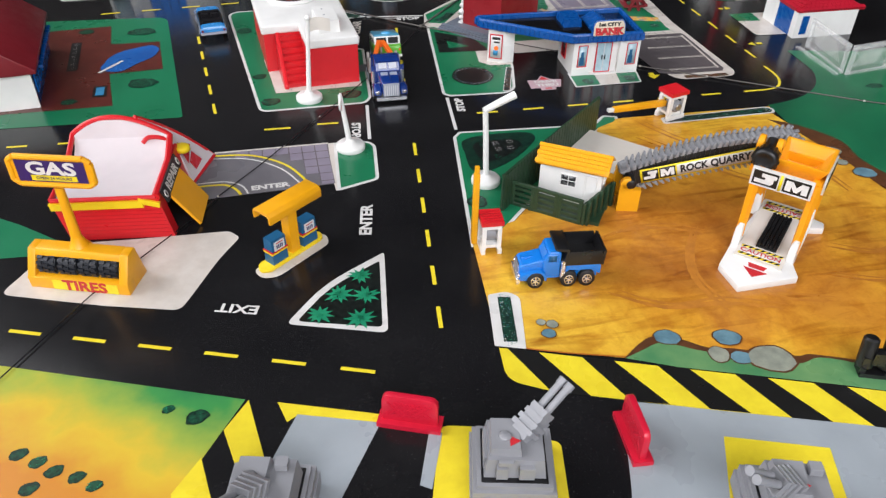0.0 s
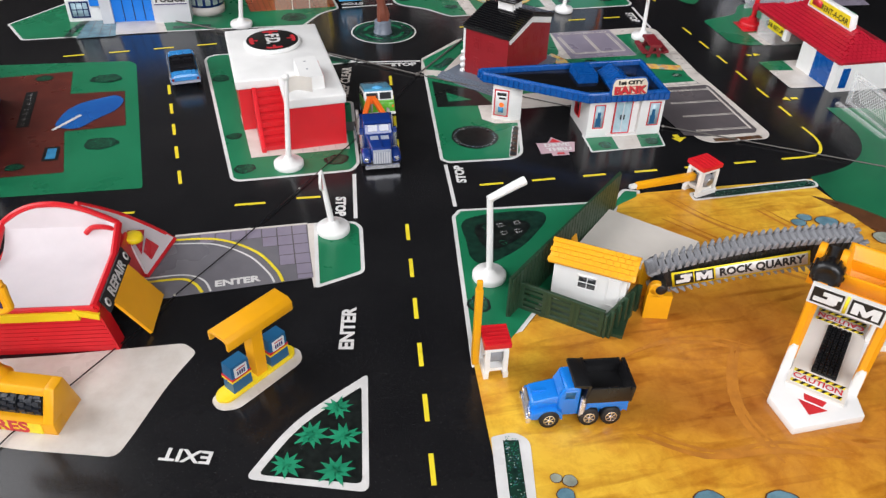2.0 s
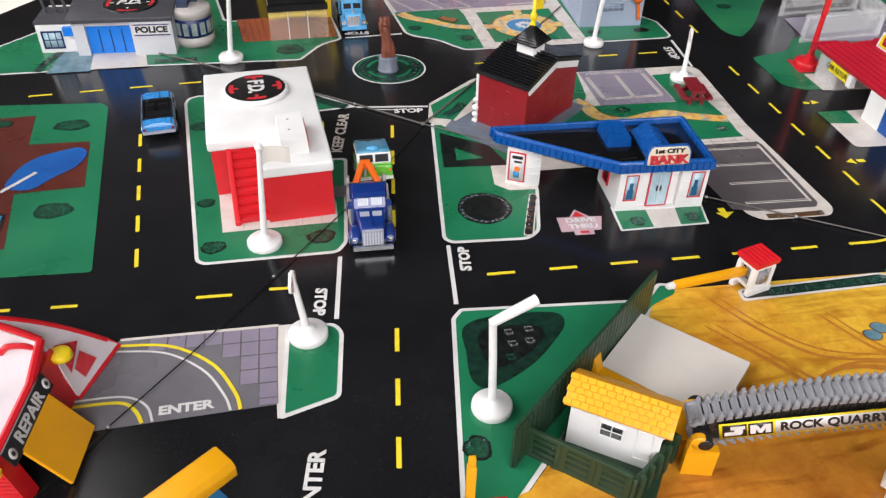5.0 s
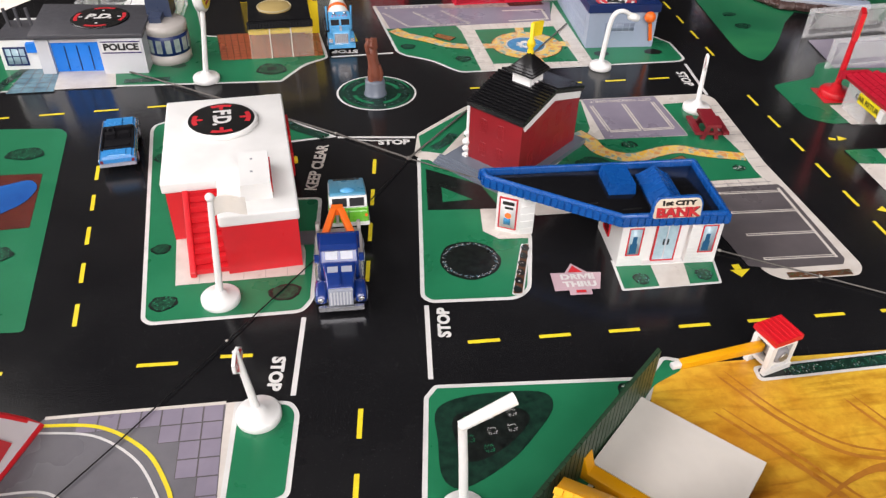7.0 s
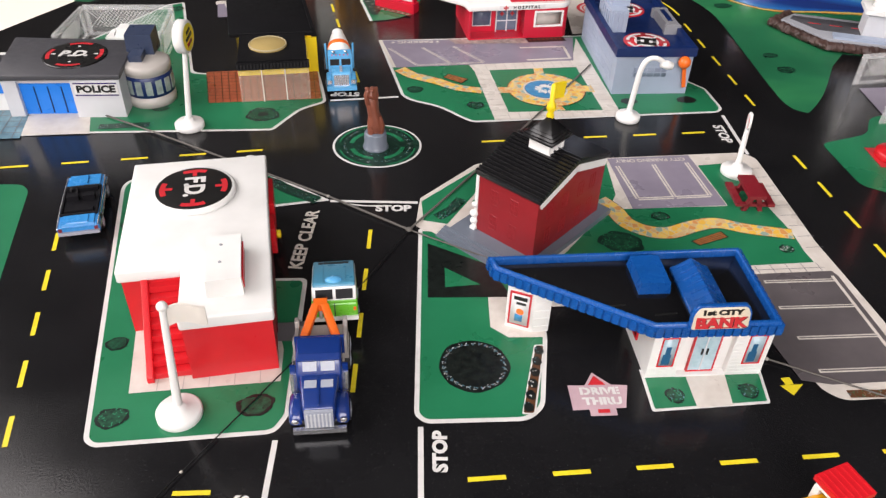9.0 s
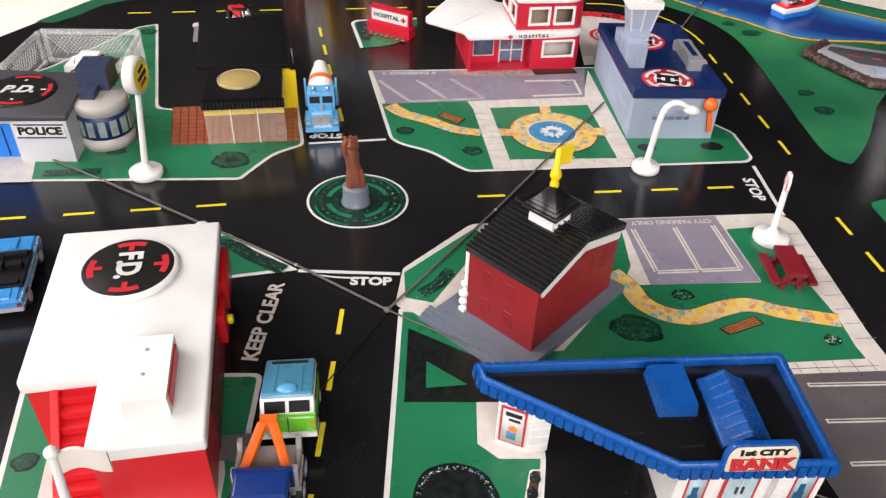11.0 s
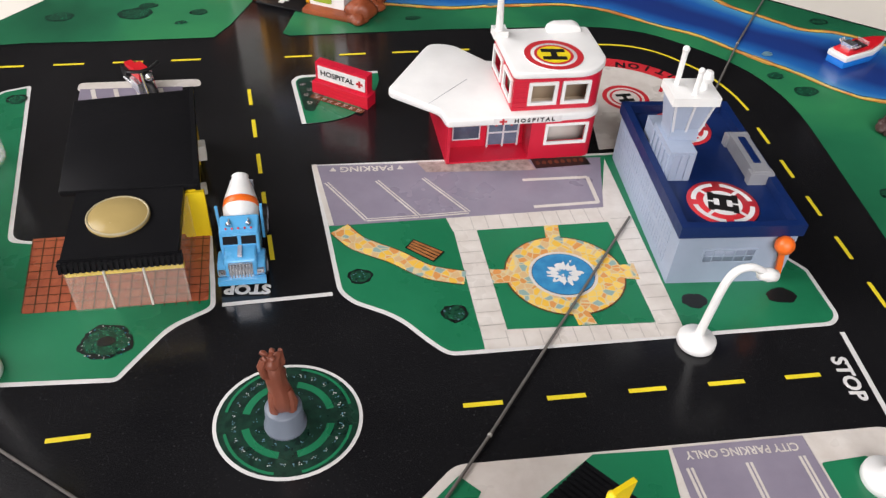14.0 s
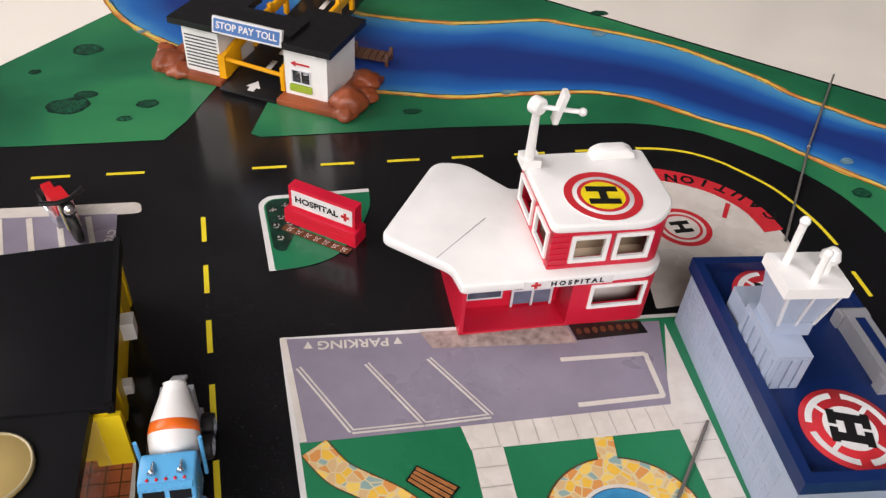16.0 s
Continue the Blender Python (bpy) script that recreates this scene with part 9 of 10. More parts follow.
for y0, y1 in ((5.8, 17.6), (20.4, 34)):
    f = part("window_frame", frame_ring(-y1, -y0, 22.6, 32.2, -0.8, 0.4, 1.2), WHITE, hos, "white window frame")
    f.matrix_local = pose(24.8 * MM, 0, 0, 0, 0, -90)
part("inner_room", box(27, 56, 11, 12, 20.4, 34, 0), TAN, hos, "beige inner wall")
part("inner_floor", box(26.2, 57.6, 5.2, 33.6, 20.42, 20.8, 0), TAN, hos)
for k in range(6):
    part("corner_line", box(24.5, 30, 3.3, 3.7, 21.4 + k * 2.1, 21.9 + k * 2.1, 0.08), CRIMSON, hos)
part("roof", prism(rim_up, 34.2, 37, 0.8, 3), WHITE, hos, "white roof slab")
part("roof_tab", sideways([(44, 36.6), (45, 39.0), (47.5, 40.2), (55, 40.2), (57.5, 39.0), (58.5, 36.6)], 31, 36, 0.9), WHITE, hos, "rounded white roof tab")
part("mast_socket", box(22.6, 28, 29, 35, 36.4, 39.4, 0.9), WHITE, hos)
pad(41.8, 14, 11.2, 36.95, hos, RED_INK, STICKER, STICKER_YELLOW, BLACK_INK, False, 84)
part("mast", tube([(25, 31.6, 38), (23.6, 28, 50), (22.2, 24.4, 60)], 1.5, 12, 1.05), WHITE, hos, "white mast")
part("mast_head", join(moved(cyl(2.5, -1.8, 1.8, 20, 0.5), 22, 24, 61, 90, 0, 30), tube([(22.6, 23.4, 61), (33, 20.2, 60.8)], 0.7, 8), moved(ball(1.2, 10), 33.4, 20.1, 60.8), moved(box(-0.7, 0.7, -1.5, 1.5, -5, 5, 0.6), 27.6, 22, 61.5, 10, 8, 0)), WHITE, hos)

hs = thing("hospital_sign", 107.6, 677.4, -33.5, "red block sign with a white hospital label", "sign")
part("block", join(box(-13.4, 13.4, -3.2, 3.4, 0, 5.6, 0.5), box(-12.6, 12.2, -1.2, 2.8, 5.2, 14, 0.5)), CRIMSON, hs)
for k in range(3):
    part("brick_line", box(-13.1, 13.1, -3.35, -3.0, 1.2 + k * 1.6, 1.5 + k * 1.6, 0.05), RED, hs)
pl = part("label", box(-11.4, 11.2, -1.45, -1.15, 6.6, 12.6, 0.05), STICKER, hs)
words("HOSPITAL", 2.2, upright(-2, -1.55, 9.6), BLACK_INK, pl, deep=0.05, bold=0.08, stretch=1.12)
part("cross", join(box(7.2, 10.2, -1.6, -1.4, 9.1, 10.1, 0), box(8.2, 9.2, -1.6, -1.4, 8.1, 11.1, 0)), RED_INK, pl)

# ---- diner ----
din = thing("diner", 24, 560, 3.5, "diner with black roofs, yellow walls and a clear front", "toy building")
part("wall", join(box(1, 34, 32, 34, 0, 20, 0.3), moved(box(-2.0, 0, 0, 55, 0, 20.4, 0.4), 35.6, 31, 0, 0, 0, 4.4), box(1, 3, 34, 80, 0, 20, 0.4), box(-6, 32, 84, 86, 0, 20, 0.3)), LEMON, din, "yellow walls")
part("main_roof", prism(ccw([(-4.7, 31), (37, 30), (32.6, 88), (-8, 84)]), 19.8, 22.2, 0.5), ROOF_BLACK, din, "wide flat black roof")
part("roof_edge", moved(box(-1.2, 0.4, 0, 57, 19.4, 23.6, 0.5), 37, 30.4, 0, 0, 0, 4.4), ROOF_BLACK, din)
part("front_wall", box(30, 38.2, 30.2, 31.6, 0, 18.6, 0.3), LEMON, din, "yellow wall beside the front")
for y0, y1 in ((12, 17), (40, 50)):
    part("side_frame", moved(box(-0.1, 0.5, y0, y1, 0, 18.4, 0.2), 35.6, 31, 0, 0, 0, 4.4), LEMON, din)
part("wall_box", moved(box(-0.4, 3.4, 34, 38.5, 6, 12, 0.4), 35.6, 31, 0, 0, 0, 4.4), WHITE, din)
part("wall_box", moved(box(-0.4, 2.4, 18, 20.6, 3, 6.4, 0.4), 35.6, 31, 0, 0, 0, 4.4), WHITE, din)
fr = part("front_roof", join(box(0.5, 32.5, 0, 32.4, 18.4, 21.4, 0.5), box(-0.4, 33.4, -1.4, 1.0, 17.4, 20.6, 0.5)), ROOF_BLACK, din, "black front canopy with ribbed edge")
for k in range(22):
    part("canopy_rib", moved(box(-0.45, 0.45, -0.6, 0.5, -1.6, 1.6, 0.15), 0.2 + k * 1.55, -1.2, 19.2, -20, 0, 0), ROOF_BLACK, fr)
part("skylight", moved(lathe([(9.2, 0), (9.2, 0.6), (8.6, 1.0), (4, 1.6), (0.2, 1.8)], 40), 14.4, 17.2, 21.3), plastic("amber_plastic", (0.42, 0.31, 0.12), 0.22), din, "round amber skylight")
part("skylight_rim", moved(lathe([(9.0, 0.6), (9.2, 1.0), (8.8, 1.3), (8.5, 1.0)], 40, False), 14.4, 17.2, 21.3), plastic("pale_amber_plastic", (0.4, 0.34, 0.2), 0.3), din)
for q in (box(0, 33, 0.2, 0.9, 0.2, 17.6, 0.1), box(0, 0.7, 0.9, 30, 0.2, 17.6, 0.1), box(32.3, 33, 0.9, 30, 0.2, 17.6, 0.1)):
    part("clear_wall", q, SMOKED, din, "clear plastic wall")
for x in (10.5, 21.5):
    part("wall_seam", box(x, x + 0.5, 0.0, 1.0, 0.2, 17.4, 0.1), CREAM, din)
part("front_trim", box(0, 33, 1, 2.4, 13.6, 17.8, 0.3), LEMON, din, "yellow trim")

# ---- police station ----
pd = thing("police_station", -75.6, 552, -2, "grey police station with blue doors and a round tower", "toy building")
part("wall", join(box(-3.4, 3, 0, 40, 0, 19.6, 0.4), box(27, 48.6, -1.4, 40, 0, 19.6, 0.4), box(3, 27, 5, 40, 0, 19.6, 0.3), box(3, 27, 1.0, 5.2, 16.4, 19.6, 0.3)), PALE_GREY, pd)
part("roof", prism(ccw([(-5.0, -2.6), (49.6, -2.4), (48, 36), (-9, 40)]), 19.2, 21.8, 0.6), CHARCOAL, pd, "dark grey roof")
dr = part("garage_door", box(3, 27, 2.4, 3.6, 0.2, 16.6, 0.2), plastic("police_blue", (0.01, 0.2, 0.72), 0.3), pd, "bright blue garage doors")
for x in (9, 15, 21):
    part("door_groove", box(x, x + 0.5, 2.1, 2.6, 1, 14, 0.1), NAVY, dr)
ps = part("sign", box(28.4, 47.4, -1.9, -1.3, 11.2, 18, 0.1), STICKER, pd, "white sign strip with blue lines")
part("sign_line", join(box(28.4, 47.4, -2.0, -1.8, 17.2, 17.8, 0), box(28.4, 47.4, -2.0, -1.8, 11.4, 12, 0)), STICKER_NAVY, ps)
words("POLICE", 3.2, upright(37.9, -2.0, 14.6), BLACK_INK, ps, deep=0.05, bold=0.22, stretch=1.12)
dsk = part("roof_disc", moved(lathe([(14.4, 0), (14.4, 0.5), (14.2, 0.7)], 48), 25, 18.5, 21.6), GLOSS_BLACK, pd)
part("disc_face", moved(lathe([(14.0, 0.6), (14.0, 0.8), (13.8, 0.85)], 48), 25, 18.5, 21.6), BLACK_INK, dsk, "black round emblem with red marks")
for a in range(4):
    part("emblem_mark", moved(ring(0, 0, 11.0, 12.8, 0.95, -26, 26, 10), 25, 18.5, 21.6, 0, 0, a * 90), RED_INK, dsk)
for sx in (-1, 1):
    part("emblem_mark", moved(flat([(-1.0, -0.5), (1.0, -0.5), (1.0, 0.5), (-1.0, 0.5)], 1.0), 25 + sx * 9.6, 18.5, 21.6), STICKER, dsk)
    part("emblem_mark", moved(flat([(-0.6, -0.6), (0.6, -0.6), (0.6, 0.6), (-0.6, 0.6)], 1.0), 25, 18.5 + sx * 8.4, 21.6), STICKER, dsk)
for ch, off in (("P", -4.6), (".", -1.4), ("D", 2.2), (".", 5.8)):
    words(ch, 5.6, pose(25 + off, 18.5, 22.7) @ Matrix(((1, 0.18, 0, 0), (0, 1, 0, 0), (0, 0, 1, 0), (0, 0, 0, 1))), WHITE_INK, dsk, deep=0.03, bold=0.36, stretch=1.0)
ty = part("round_tower", moved(lathe([(11.2, 0), (11.2, 4), (10.7, 4.4), (10.7, 16.4), (11.2, 16.8), (11.2, 19.8), (10.2, 20.4)], 44), 56.6, 17, 0, 0, 0, 0), plastic("stone_grey_plastic", (0.46, 0.43, 0.4), 0.45), pd, "round grey tower with barred windows")
part("window_band", moved(lathe([(10.8, 5.4), (11.1, 5.6), (11.1, 15.4), (10.8, 15.6)], 44, False), 56.6, 17, 0), NAVY, ty)
for a in range(-150, 20, 24):
    part("tower_window", moved(box(-1.5, 1.5, -11.35, -11.0, 7, 14, 0.1), 56.6, 17, 0, 0, 0, a + 90), printed("tower_glass_print", (0.3, 0.36, 0.33), (0.16, 0.2, 0.2), 220, 0.25), ty)
tb = part("tower_box", box(47.4, 60, 22, 35, 19.6, 30, 0.7, 0.3), plastic("slate_blue_plastic", (0.03, 0.045, 0.09), 0.3), pd, "dark blue roof box")
part("box_step", box(50, 56, 13.6, 22.2, 20.2, 23.4, 0.4), plastic("slate_blue_plastic", (0.03, 0.045, 0.09), 0.3), tb)
part("side_wing", join(box(-24, -3.6, 6, 36, 0, 15.6, 0.4)), WHITE, pd, "white side wing")
window_part(pd, -22, -11, 2.5, 12.5, 6, NAVY, GLASS_PRINT, (3, 2), 0.9)
part("awning", box(-9.6, -3.4, 3, 6.6, 10.5, 15, 0.8), plastic("police_blue", (0.01, 0.2, 0.72), 0.3), pd, "blue awning")
part("wing_roof", box(-25, -8, 7, 30, 15.4, 17.0, 0.6), CHARCOAL, pd)
for k in range(3):
    part("roof_post", tube([(-22 + k * 5.5, 22, 16.9), (-23 + k * 5.5, 23, 26)], 0.9, 8), CHARCOAL, pd)


# ---- clear plastic pens with a car ----


def clear_panel(t, a, b, h, lean=0.0):
    """A framed clear panel with a pressed mesh, from a to b (plan points)."""
    a, b = Vector(a), Vector(b)
    d = (b - a).length
    m = pose(a.x * MM, a.y * MM, 0, 0, 0, math.degrees(math.atan2(b.y - a.y, b.x - a.x)))
    fr = part("panel_frame", join(box(0, d, -0.7, 0.7, 0, 1.6, 0.2), box(0, d, -0.7, 0.7, h - 2.4, h, 0.2), box(0, 2.4, -0.7, 0.7, 0, h, 0.2), box(d - 2.4, d, -0.7, 0.7, 0, h, 0.2)), CLEAR, t, "clear plastic frame")
    fr.matrix_local = m
    pane = part("pane", box(2, d - 2, -0.25, 0.25, 1, h - 1, 0), clear("thin_clear_plastic", (0.9, 0.9, 0.9), 0.1, 0.86), fr)
    step = 2.0
    bars = []
    for k in range(int((d - 4) / step)):
        x = 2.4 + k * step
        if x + h * 0.55 < d - 2.4:
            bars.append(tube([(x, -0.35, h * 0.28), (x + h * 0.5, -0.35, h * 0.82)], 0.09, 4))
            bars.append(tube([(x + h * 0.5, -0.35, h * 0.28), (x, -0.35, h * 0.82)], 0.09, 4))
    if bars:
        part("wire_mesh", join(*bars), WHITE, fr)
    return fr


pen = thing("clear_pen", -46, 640, 0, "clear plastic pen with pressed wire mesh", "fence")
clear_panel(pen, (28, -38), (28.8, 1), 17)
clear_panel(pen, (-19, 5), (28.6, 3), 17)
clear_panel(pen, (-24, -35), (-19.4, 3), 17)
part("ground_bar", box(-24, 28, -39.4, -37.4, 0, 1.2, 0.3), CLEAR, pen)
police_car = thing("white_police_car", -39, 630, -8, "white and black toy police car in the pen", "car")
part("body", join(box(-12, 12, -6, 6, 1.6, 6.4, 1.0, 0.3, 3)), WHITE, police_car)
part("cabin", box(-7, 5, -5, 5, 6, 10.6, 1.0, 1.4, 3), WHITE, police_car)
part("windscreen", box(-7.4, 5.4, -4, 4, 7, 9.6, 0.6, 1.0), GLASS_DARK, police_car)
part("hood", box(5.6, 11.6, -5.2, 5.2, 6.2, 6.8, 0.2), BLACK, police_car)
for x in (7, -7):
    for sy in (-1, 1):
        wheel(police_car, x, sy * 5.2, 2.4, 2.0, SILVER, 1 if sy < 0 else -1)

lotpen = thing("clear_pen", 350, 540, 0, "clear plastic pen with pressed wire mesh", "fence")
clear_panel(lotpen, (-20.3, -18.6), (34, -14), 17)
clear_panel(lotpen, (-11.3, 22.5), (44, 28), 17)
clear_panel(lotpen, (44, 28), (34, -14), 17)
gate = thing("clear_gate", 308, 362, 0, "clear plastic gate with pressed wire mesh", "fence")
clear_panel(gate, (3.8, 22.8), (2, -15), 17)
clear_panel(gate, (2.6, -17), (31, -13), 17)
part("ground_bar", box(-3.5, -1, -16, 22, 0, 1.2, 0.3), CLEAR, gate)

# ---- car rental ----
rent = thing("rental_office", 310.6, 397, 0, "white rental office with red tiled roof and blue doors", "toy building")
for q in (box(0, 1.6, 0, 5, 0, 15.6, 0.3), box(0, 1.6, 21, 34, 0, 15.6, 0.3), box(1.6, 40, 0, 1.6, 0, 15.6, 0.3), box(38.4, 40, 1.6, 62, 0, 15.6, 0.3), box(1.6, 38.4, 32.4, 34, 0, 15.6, 0.3)):
    part("wall", q, WHITE, rent)
part("door", box(0.3, 1.2, 5, 21, 0.2, 15.4, 0.2), BLUE, rent, "wide blue door")
part("door", box(3.4, 7.6, -0.5, 0.3, 2.4, 13.4, 0.4), BLUE, rent, "blue door panel")
bm = bmesh.new()
E0 = [bm.verts.new(c) for c in ((0, 0, 15), (44, 0, 15), (44, 84, 15), (0, 84, 15))]
E1 = [bm.verts.new(c) for c in ((0, 0, 16.6), (44, 0, 16.6), (44, 84, 16.6), (0, 84, 16.6))]
R1, R2 = bm.verts.new((21, 20, 25.4)), bm.verts.new((21, 68, 25.4))
bm.faces.new(E0[::-1])
for i in range(4):
    bm.faces.new((E0[i], E0[(i + 1) % 4], E1[(i + 1) % 4], E1[i]))
bm.faces.new((E1[0], E1[1], R1))
bm.faces.new((E1[1], E1[2], R2, R1))
bm.faces.new((E1[2], E1[3], R2))
bm.faces.new((E1[3], E1[0], R1, R2))
bmesh.ops.recalc_face_normals(bm, faces=bm.faces)
TILE_PLASTIC = plastic("deep_red_tile_plastic", (0.43, 0.008, 0.025), 0.42)
rf = part("roof", soften(bm, 0.4), TILE_PLASTIC, rent, "red tiled hip roof")
TILE_RED = to_mesh("roof_tile", box(-1.3, 1.3, -1.3, 1.0, -0.2, 0.75, 0.2, 0, 1), TILE_PLASTIC)
for r in range(9):
    u = (r + 0.4) / 9
    for c in range(30):
        y = -1 + c * 2.85 + (1.4 if r % 2 else 0)
        if -2 + 22 * u < y < 84 - 16 * u:
            ob = new("roof_tile", TILE_RED)
            ob.parent = rf
            ob.matrix_local = pose((21 * u - 0.2) * MM, y * MM, (16.6 + 8.8 * u) * MM, 0, 0, -90) @ pose(0, 0, 0, 21, 0, 0)
    for c in range(16):
        x = -0.6 + c * 2.85 + (1.4 if r % 2 else 0)
        if -2 + 23 * u < x < 44 - 23 * u:
            ob = new("roof_tile", TILE_RED)
            ob.parent = rf
            ob.matrix_local = pose(x * MM, (20 * u - 0.2) * MM, (16.6 + 8.8 * u) * MM, 23.8, 0, 0)
part("ridge_tile", box(19.8, 22.2, 19, 69, 25, 26.2, 0.5), TILE_PLASTIC, rf)
part("roof_rim", box(-3, 12, 82.6, 85, 15, 18.6, 0.6), TILE_PLASTIC, rf)
sb = part("roof_sign", moved(sideways([(-21, 0), (21, 0), (19, 8.4), (-19, 8.4)], -1.8, 1.8, 0.5), 19, 42, 24.6, 0, 0, -90), WHITE, rent, "white framed yellow roof sign")
part("sign_face", moved(sideways([(-19, 1.4), (19, 1.4), (17.8, 7.4), (-17.8, 7.4)], -2.0, -1.7, 0), 19, 42, 24.6, 0, 0, -90), STICKER_YELLOW, sb)
words("RENT-A-CAR", 3.0, pose(19, 42, 24.6, 0, 0, -90) @ upright(4.6, -2.05, 3.8), BLACK_INK, sb, deep=0.04, bold=0.08)
part("name_bar", moved(box(-16.4, -7.6, -2.1, -1.95, 2.6, 6.6, 0), 19, 42, 24.6, 0, 0, -90), RED_INK, sb)
cs = part("side_sign", box(-0.8, -0.2, 52, 68.5, 10.0, 15.0, 0.1), STICKER_YELLOW, rent, "yellow sign under the eave")
words("CAR RETURN", 2.4, pose(-0.9, 60.2, 12.5, 90, 0, -90), BLACK_INK, cs, deep=0.04, bold=0.08)
part("sign_bracket", box(-1.0, 2, 48.6, 52, 9, 15, 0.4), WHITE, rent)
for q in (box(2.0, 2.6, 63.8, 81, 0, 15, 0.1), box(2.6, 24, 63.2, 63.8, 0, 15, 0.1), box(2.0, 38, 81, 81.6, 0, 15, 0.1)):
    part("stall_wall", q, CLEAR, rent, "clear plastic stall wall")
rs = thing("rental_sign", 317.2, 491.2, 60, "red pole sign with a yellow face on a red round base", "sign")
part("base", lathe([(7.2, 0), (7.5, 0.6), (7.5, 3), (6.8, 3.8), (3, 4.2), (2.2, 6.5)], 36), RED, rs)
part("pole", tube([(0, 0, 4), (0, 0, 33)], 1.6, 12, 1.3), RED, rs)
hd = part("sign_head", box(-4.6, 4.6, -1.1, 1.1, 31, 44.6, 0.9, 0.0, 3), RED, rs)
part("sign_face", box(-3.6, 3.6, -1.35, -1.0, 32.4, 43.4, 0.1), STICKER_YELLOW, hd)
part("lettering_bar", join(box(-2.8, 2.8, -1.45, -1.3, 39.6, 42.4, 0)), RED_INK, hd)
part("lettering_bar", join(box(-2.8, 2.8, -1.45, -1.3, 36.8, 38.2, 0), box(-2.8, 2.8, -1.45, -1.3, 34, 35.4, 0)), BLACK_INK, hd)

# ---- house by the pool ----
hse = thing("pool_house", -110, 384, 6, "house with maroon roof, white end and blue side wall", "toy building")
part("wall", box(-34, 0, 0, 72, 0, 20, 0.4), BLUE, hse, "blue wall")
part("end_wall", box(-34, 0.4, -1.2, 0.4, 0, 20, 0.3), WHITE, hse, "white end wall")
part("roof", join(moved(prism([(3.6, 18.6), (3.6, 20.6), (-17, 36), (-37, 20.6), (-37, 18.6)][::-1], -75, 4, 0.5), 0, 0, 0, 90, 0, 0)), MAROON, hse, "maroon roof")
for k in range(5):
    w = window_part(hse, 6 + k * 13, 14 + k * 13, 5, 15, 0, SKY, GLASS_DARK, (2, 2), 0.8)
    w.matrix_local = pose(0.2 * MM, 0, 0, 0, 0, 90)
part("porch_roof", box(0, 5, 10, 64, 15.6, 17.2, 0.4), BLUE, hse)

# ---- toll bridge ----
toll = thing("toll_bridge", 83.6, 771, -27, "toll gate bridge with black roofs on brown rocks", "toy bridge")


def boulder(x, y, z, r, seed, sz=0.8):
    bm = ball(r, 12, sz)
    for v in bm.verts:
        k = noise.noise(v.co * (1.6 / r) + Vector((seed, 0, 0)))
        v.co *= 1 + 0.35 * k
        v.co.z = max(v.co.z, -r * sz * 0.5)
    return moved(bm, x, y, z)


for q in (boulder(-42, -2, 3, 6.5, 1, 0.62), boulder(-34, -6, 2, 5.0, 2, 0.62), boulder(-48, 6, 2, 5.0, 3, 0.62), boulder(-36, 10, 3, 5.8, 9, 0.62), prism([(-46, -8), (-13, -8), (-13, 26), (-46, 26)], 0, 3, 0.8)):
    part("rock", q, ROCK, toll, "brown moulded rock")
for q in (boulder(41, -2, 4.5, 7.0, 4, 0.75), boulder(41.6, -7, 2, 4.8, 5, 0.62), boulder(45, 8, 3, 4.4, 6, 0.62), boulder(40, 18, 4, 5.8, 7, 0.62), prism([(13, -10), (45, -10), (45, 26), (13, 26)], 0, 3, 0.8)):
    part("rock", q, ROCK, toll, "brown moulded rock")
part("deck", profile([(-10, 0.3), (-10, 1.2), (8, 4), (90, 14), (90, 11), (8, 1)], -12.6, 12.6, 0.2), BLACK, toll, "black bridge deck")
for k in range(6):
    part("deck_dash", moved(box(-1.2, 1.2, 0, 8, 0, 0.15, 0), 0, 6 + k * 13, 4.0 + k * 1.58, 7, 0, 0), WHITE_INK, toll)
part("deck_arrow", moved(prism([(-3.2, -1.0), (3.2, -1.0), (0, 3.4)], 0, 0.12, 0), 0, -4, 2.2, 8, 0, 0), WHITE_INK, toll)
part("deck_arrow", moved(prism([(-1.4, -3.4), (1.4, -3.4), (1.4, -1), (-1.4, -1)], 0, 0.12, 0), 0, -4, 2.2, 8, 0, 0), WHITE_INK, toll)
for sx in (-1, 1):
    rail = part("railing", join(profile([(-4, 3), (-4, 13), (4, 15), (90, 24), (90, 20), (8, 11), (8, 4)], sx * 13 - 0.9, sx * 13 + 0.9, 0.3), *[profile([(20 + k * 14, 6 + k * 1.6), (20 + k * 14, 18 + k * 1.5), (22.6 + k * 14, 18 + k * 1.5), (22.6 + k * 14, 6 + k * 1.6)], sx * 13 - 0.9, sx * 13 + 0.9, 0.2) for k in range(5)]), YELLOW, toll, "yellow bridge railing")
for sx, x0, x1 in ((-1, -31, -14.6), (1, 14.6, 33)):
    b = part("booth", box(x0, x1, -4, 22, 2, 24, 0.5), WHITE, toll, "white toll booth")
    part("booth_roof", box(x0 - 3.4, x1 + 3.4, -7.5, 26, 23.8, 26.4, 0.6), BLACK, toll, "black booth roof")
window_part(toll, 17.5, 26, 8.4, 14.6, -4, PALE_GREY, GLASS_DARK, (2, 1), 0.6)
part("flower_box", box(17, 26.4, -5.0, -3.9, 5.2, 8.0, 0.3), plastic("lime_plastic", (0.3, 0.42, 0.04), 0.4), toll, "yellow-green flower box")
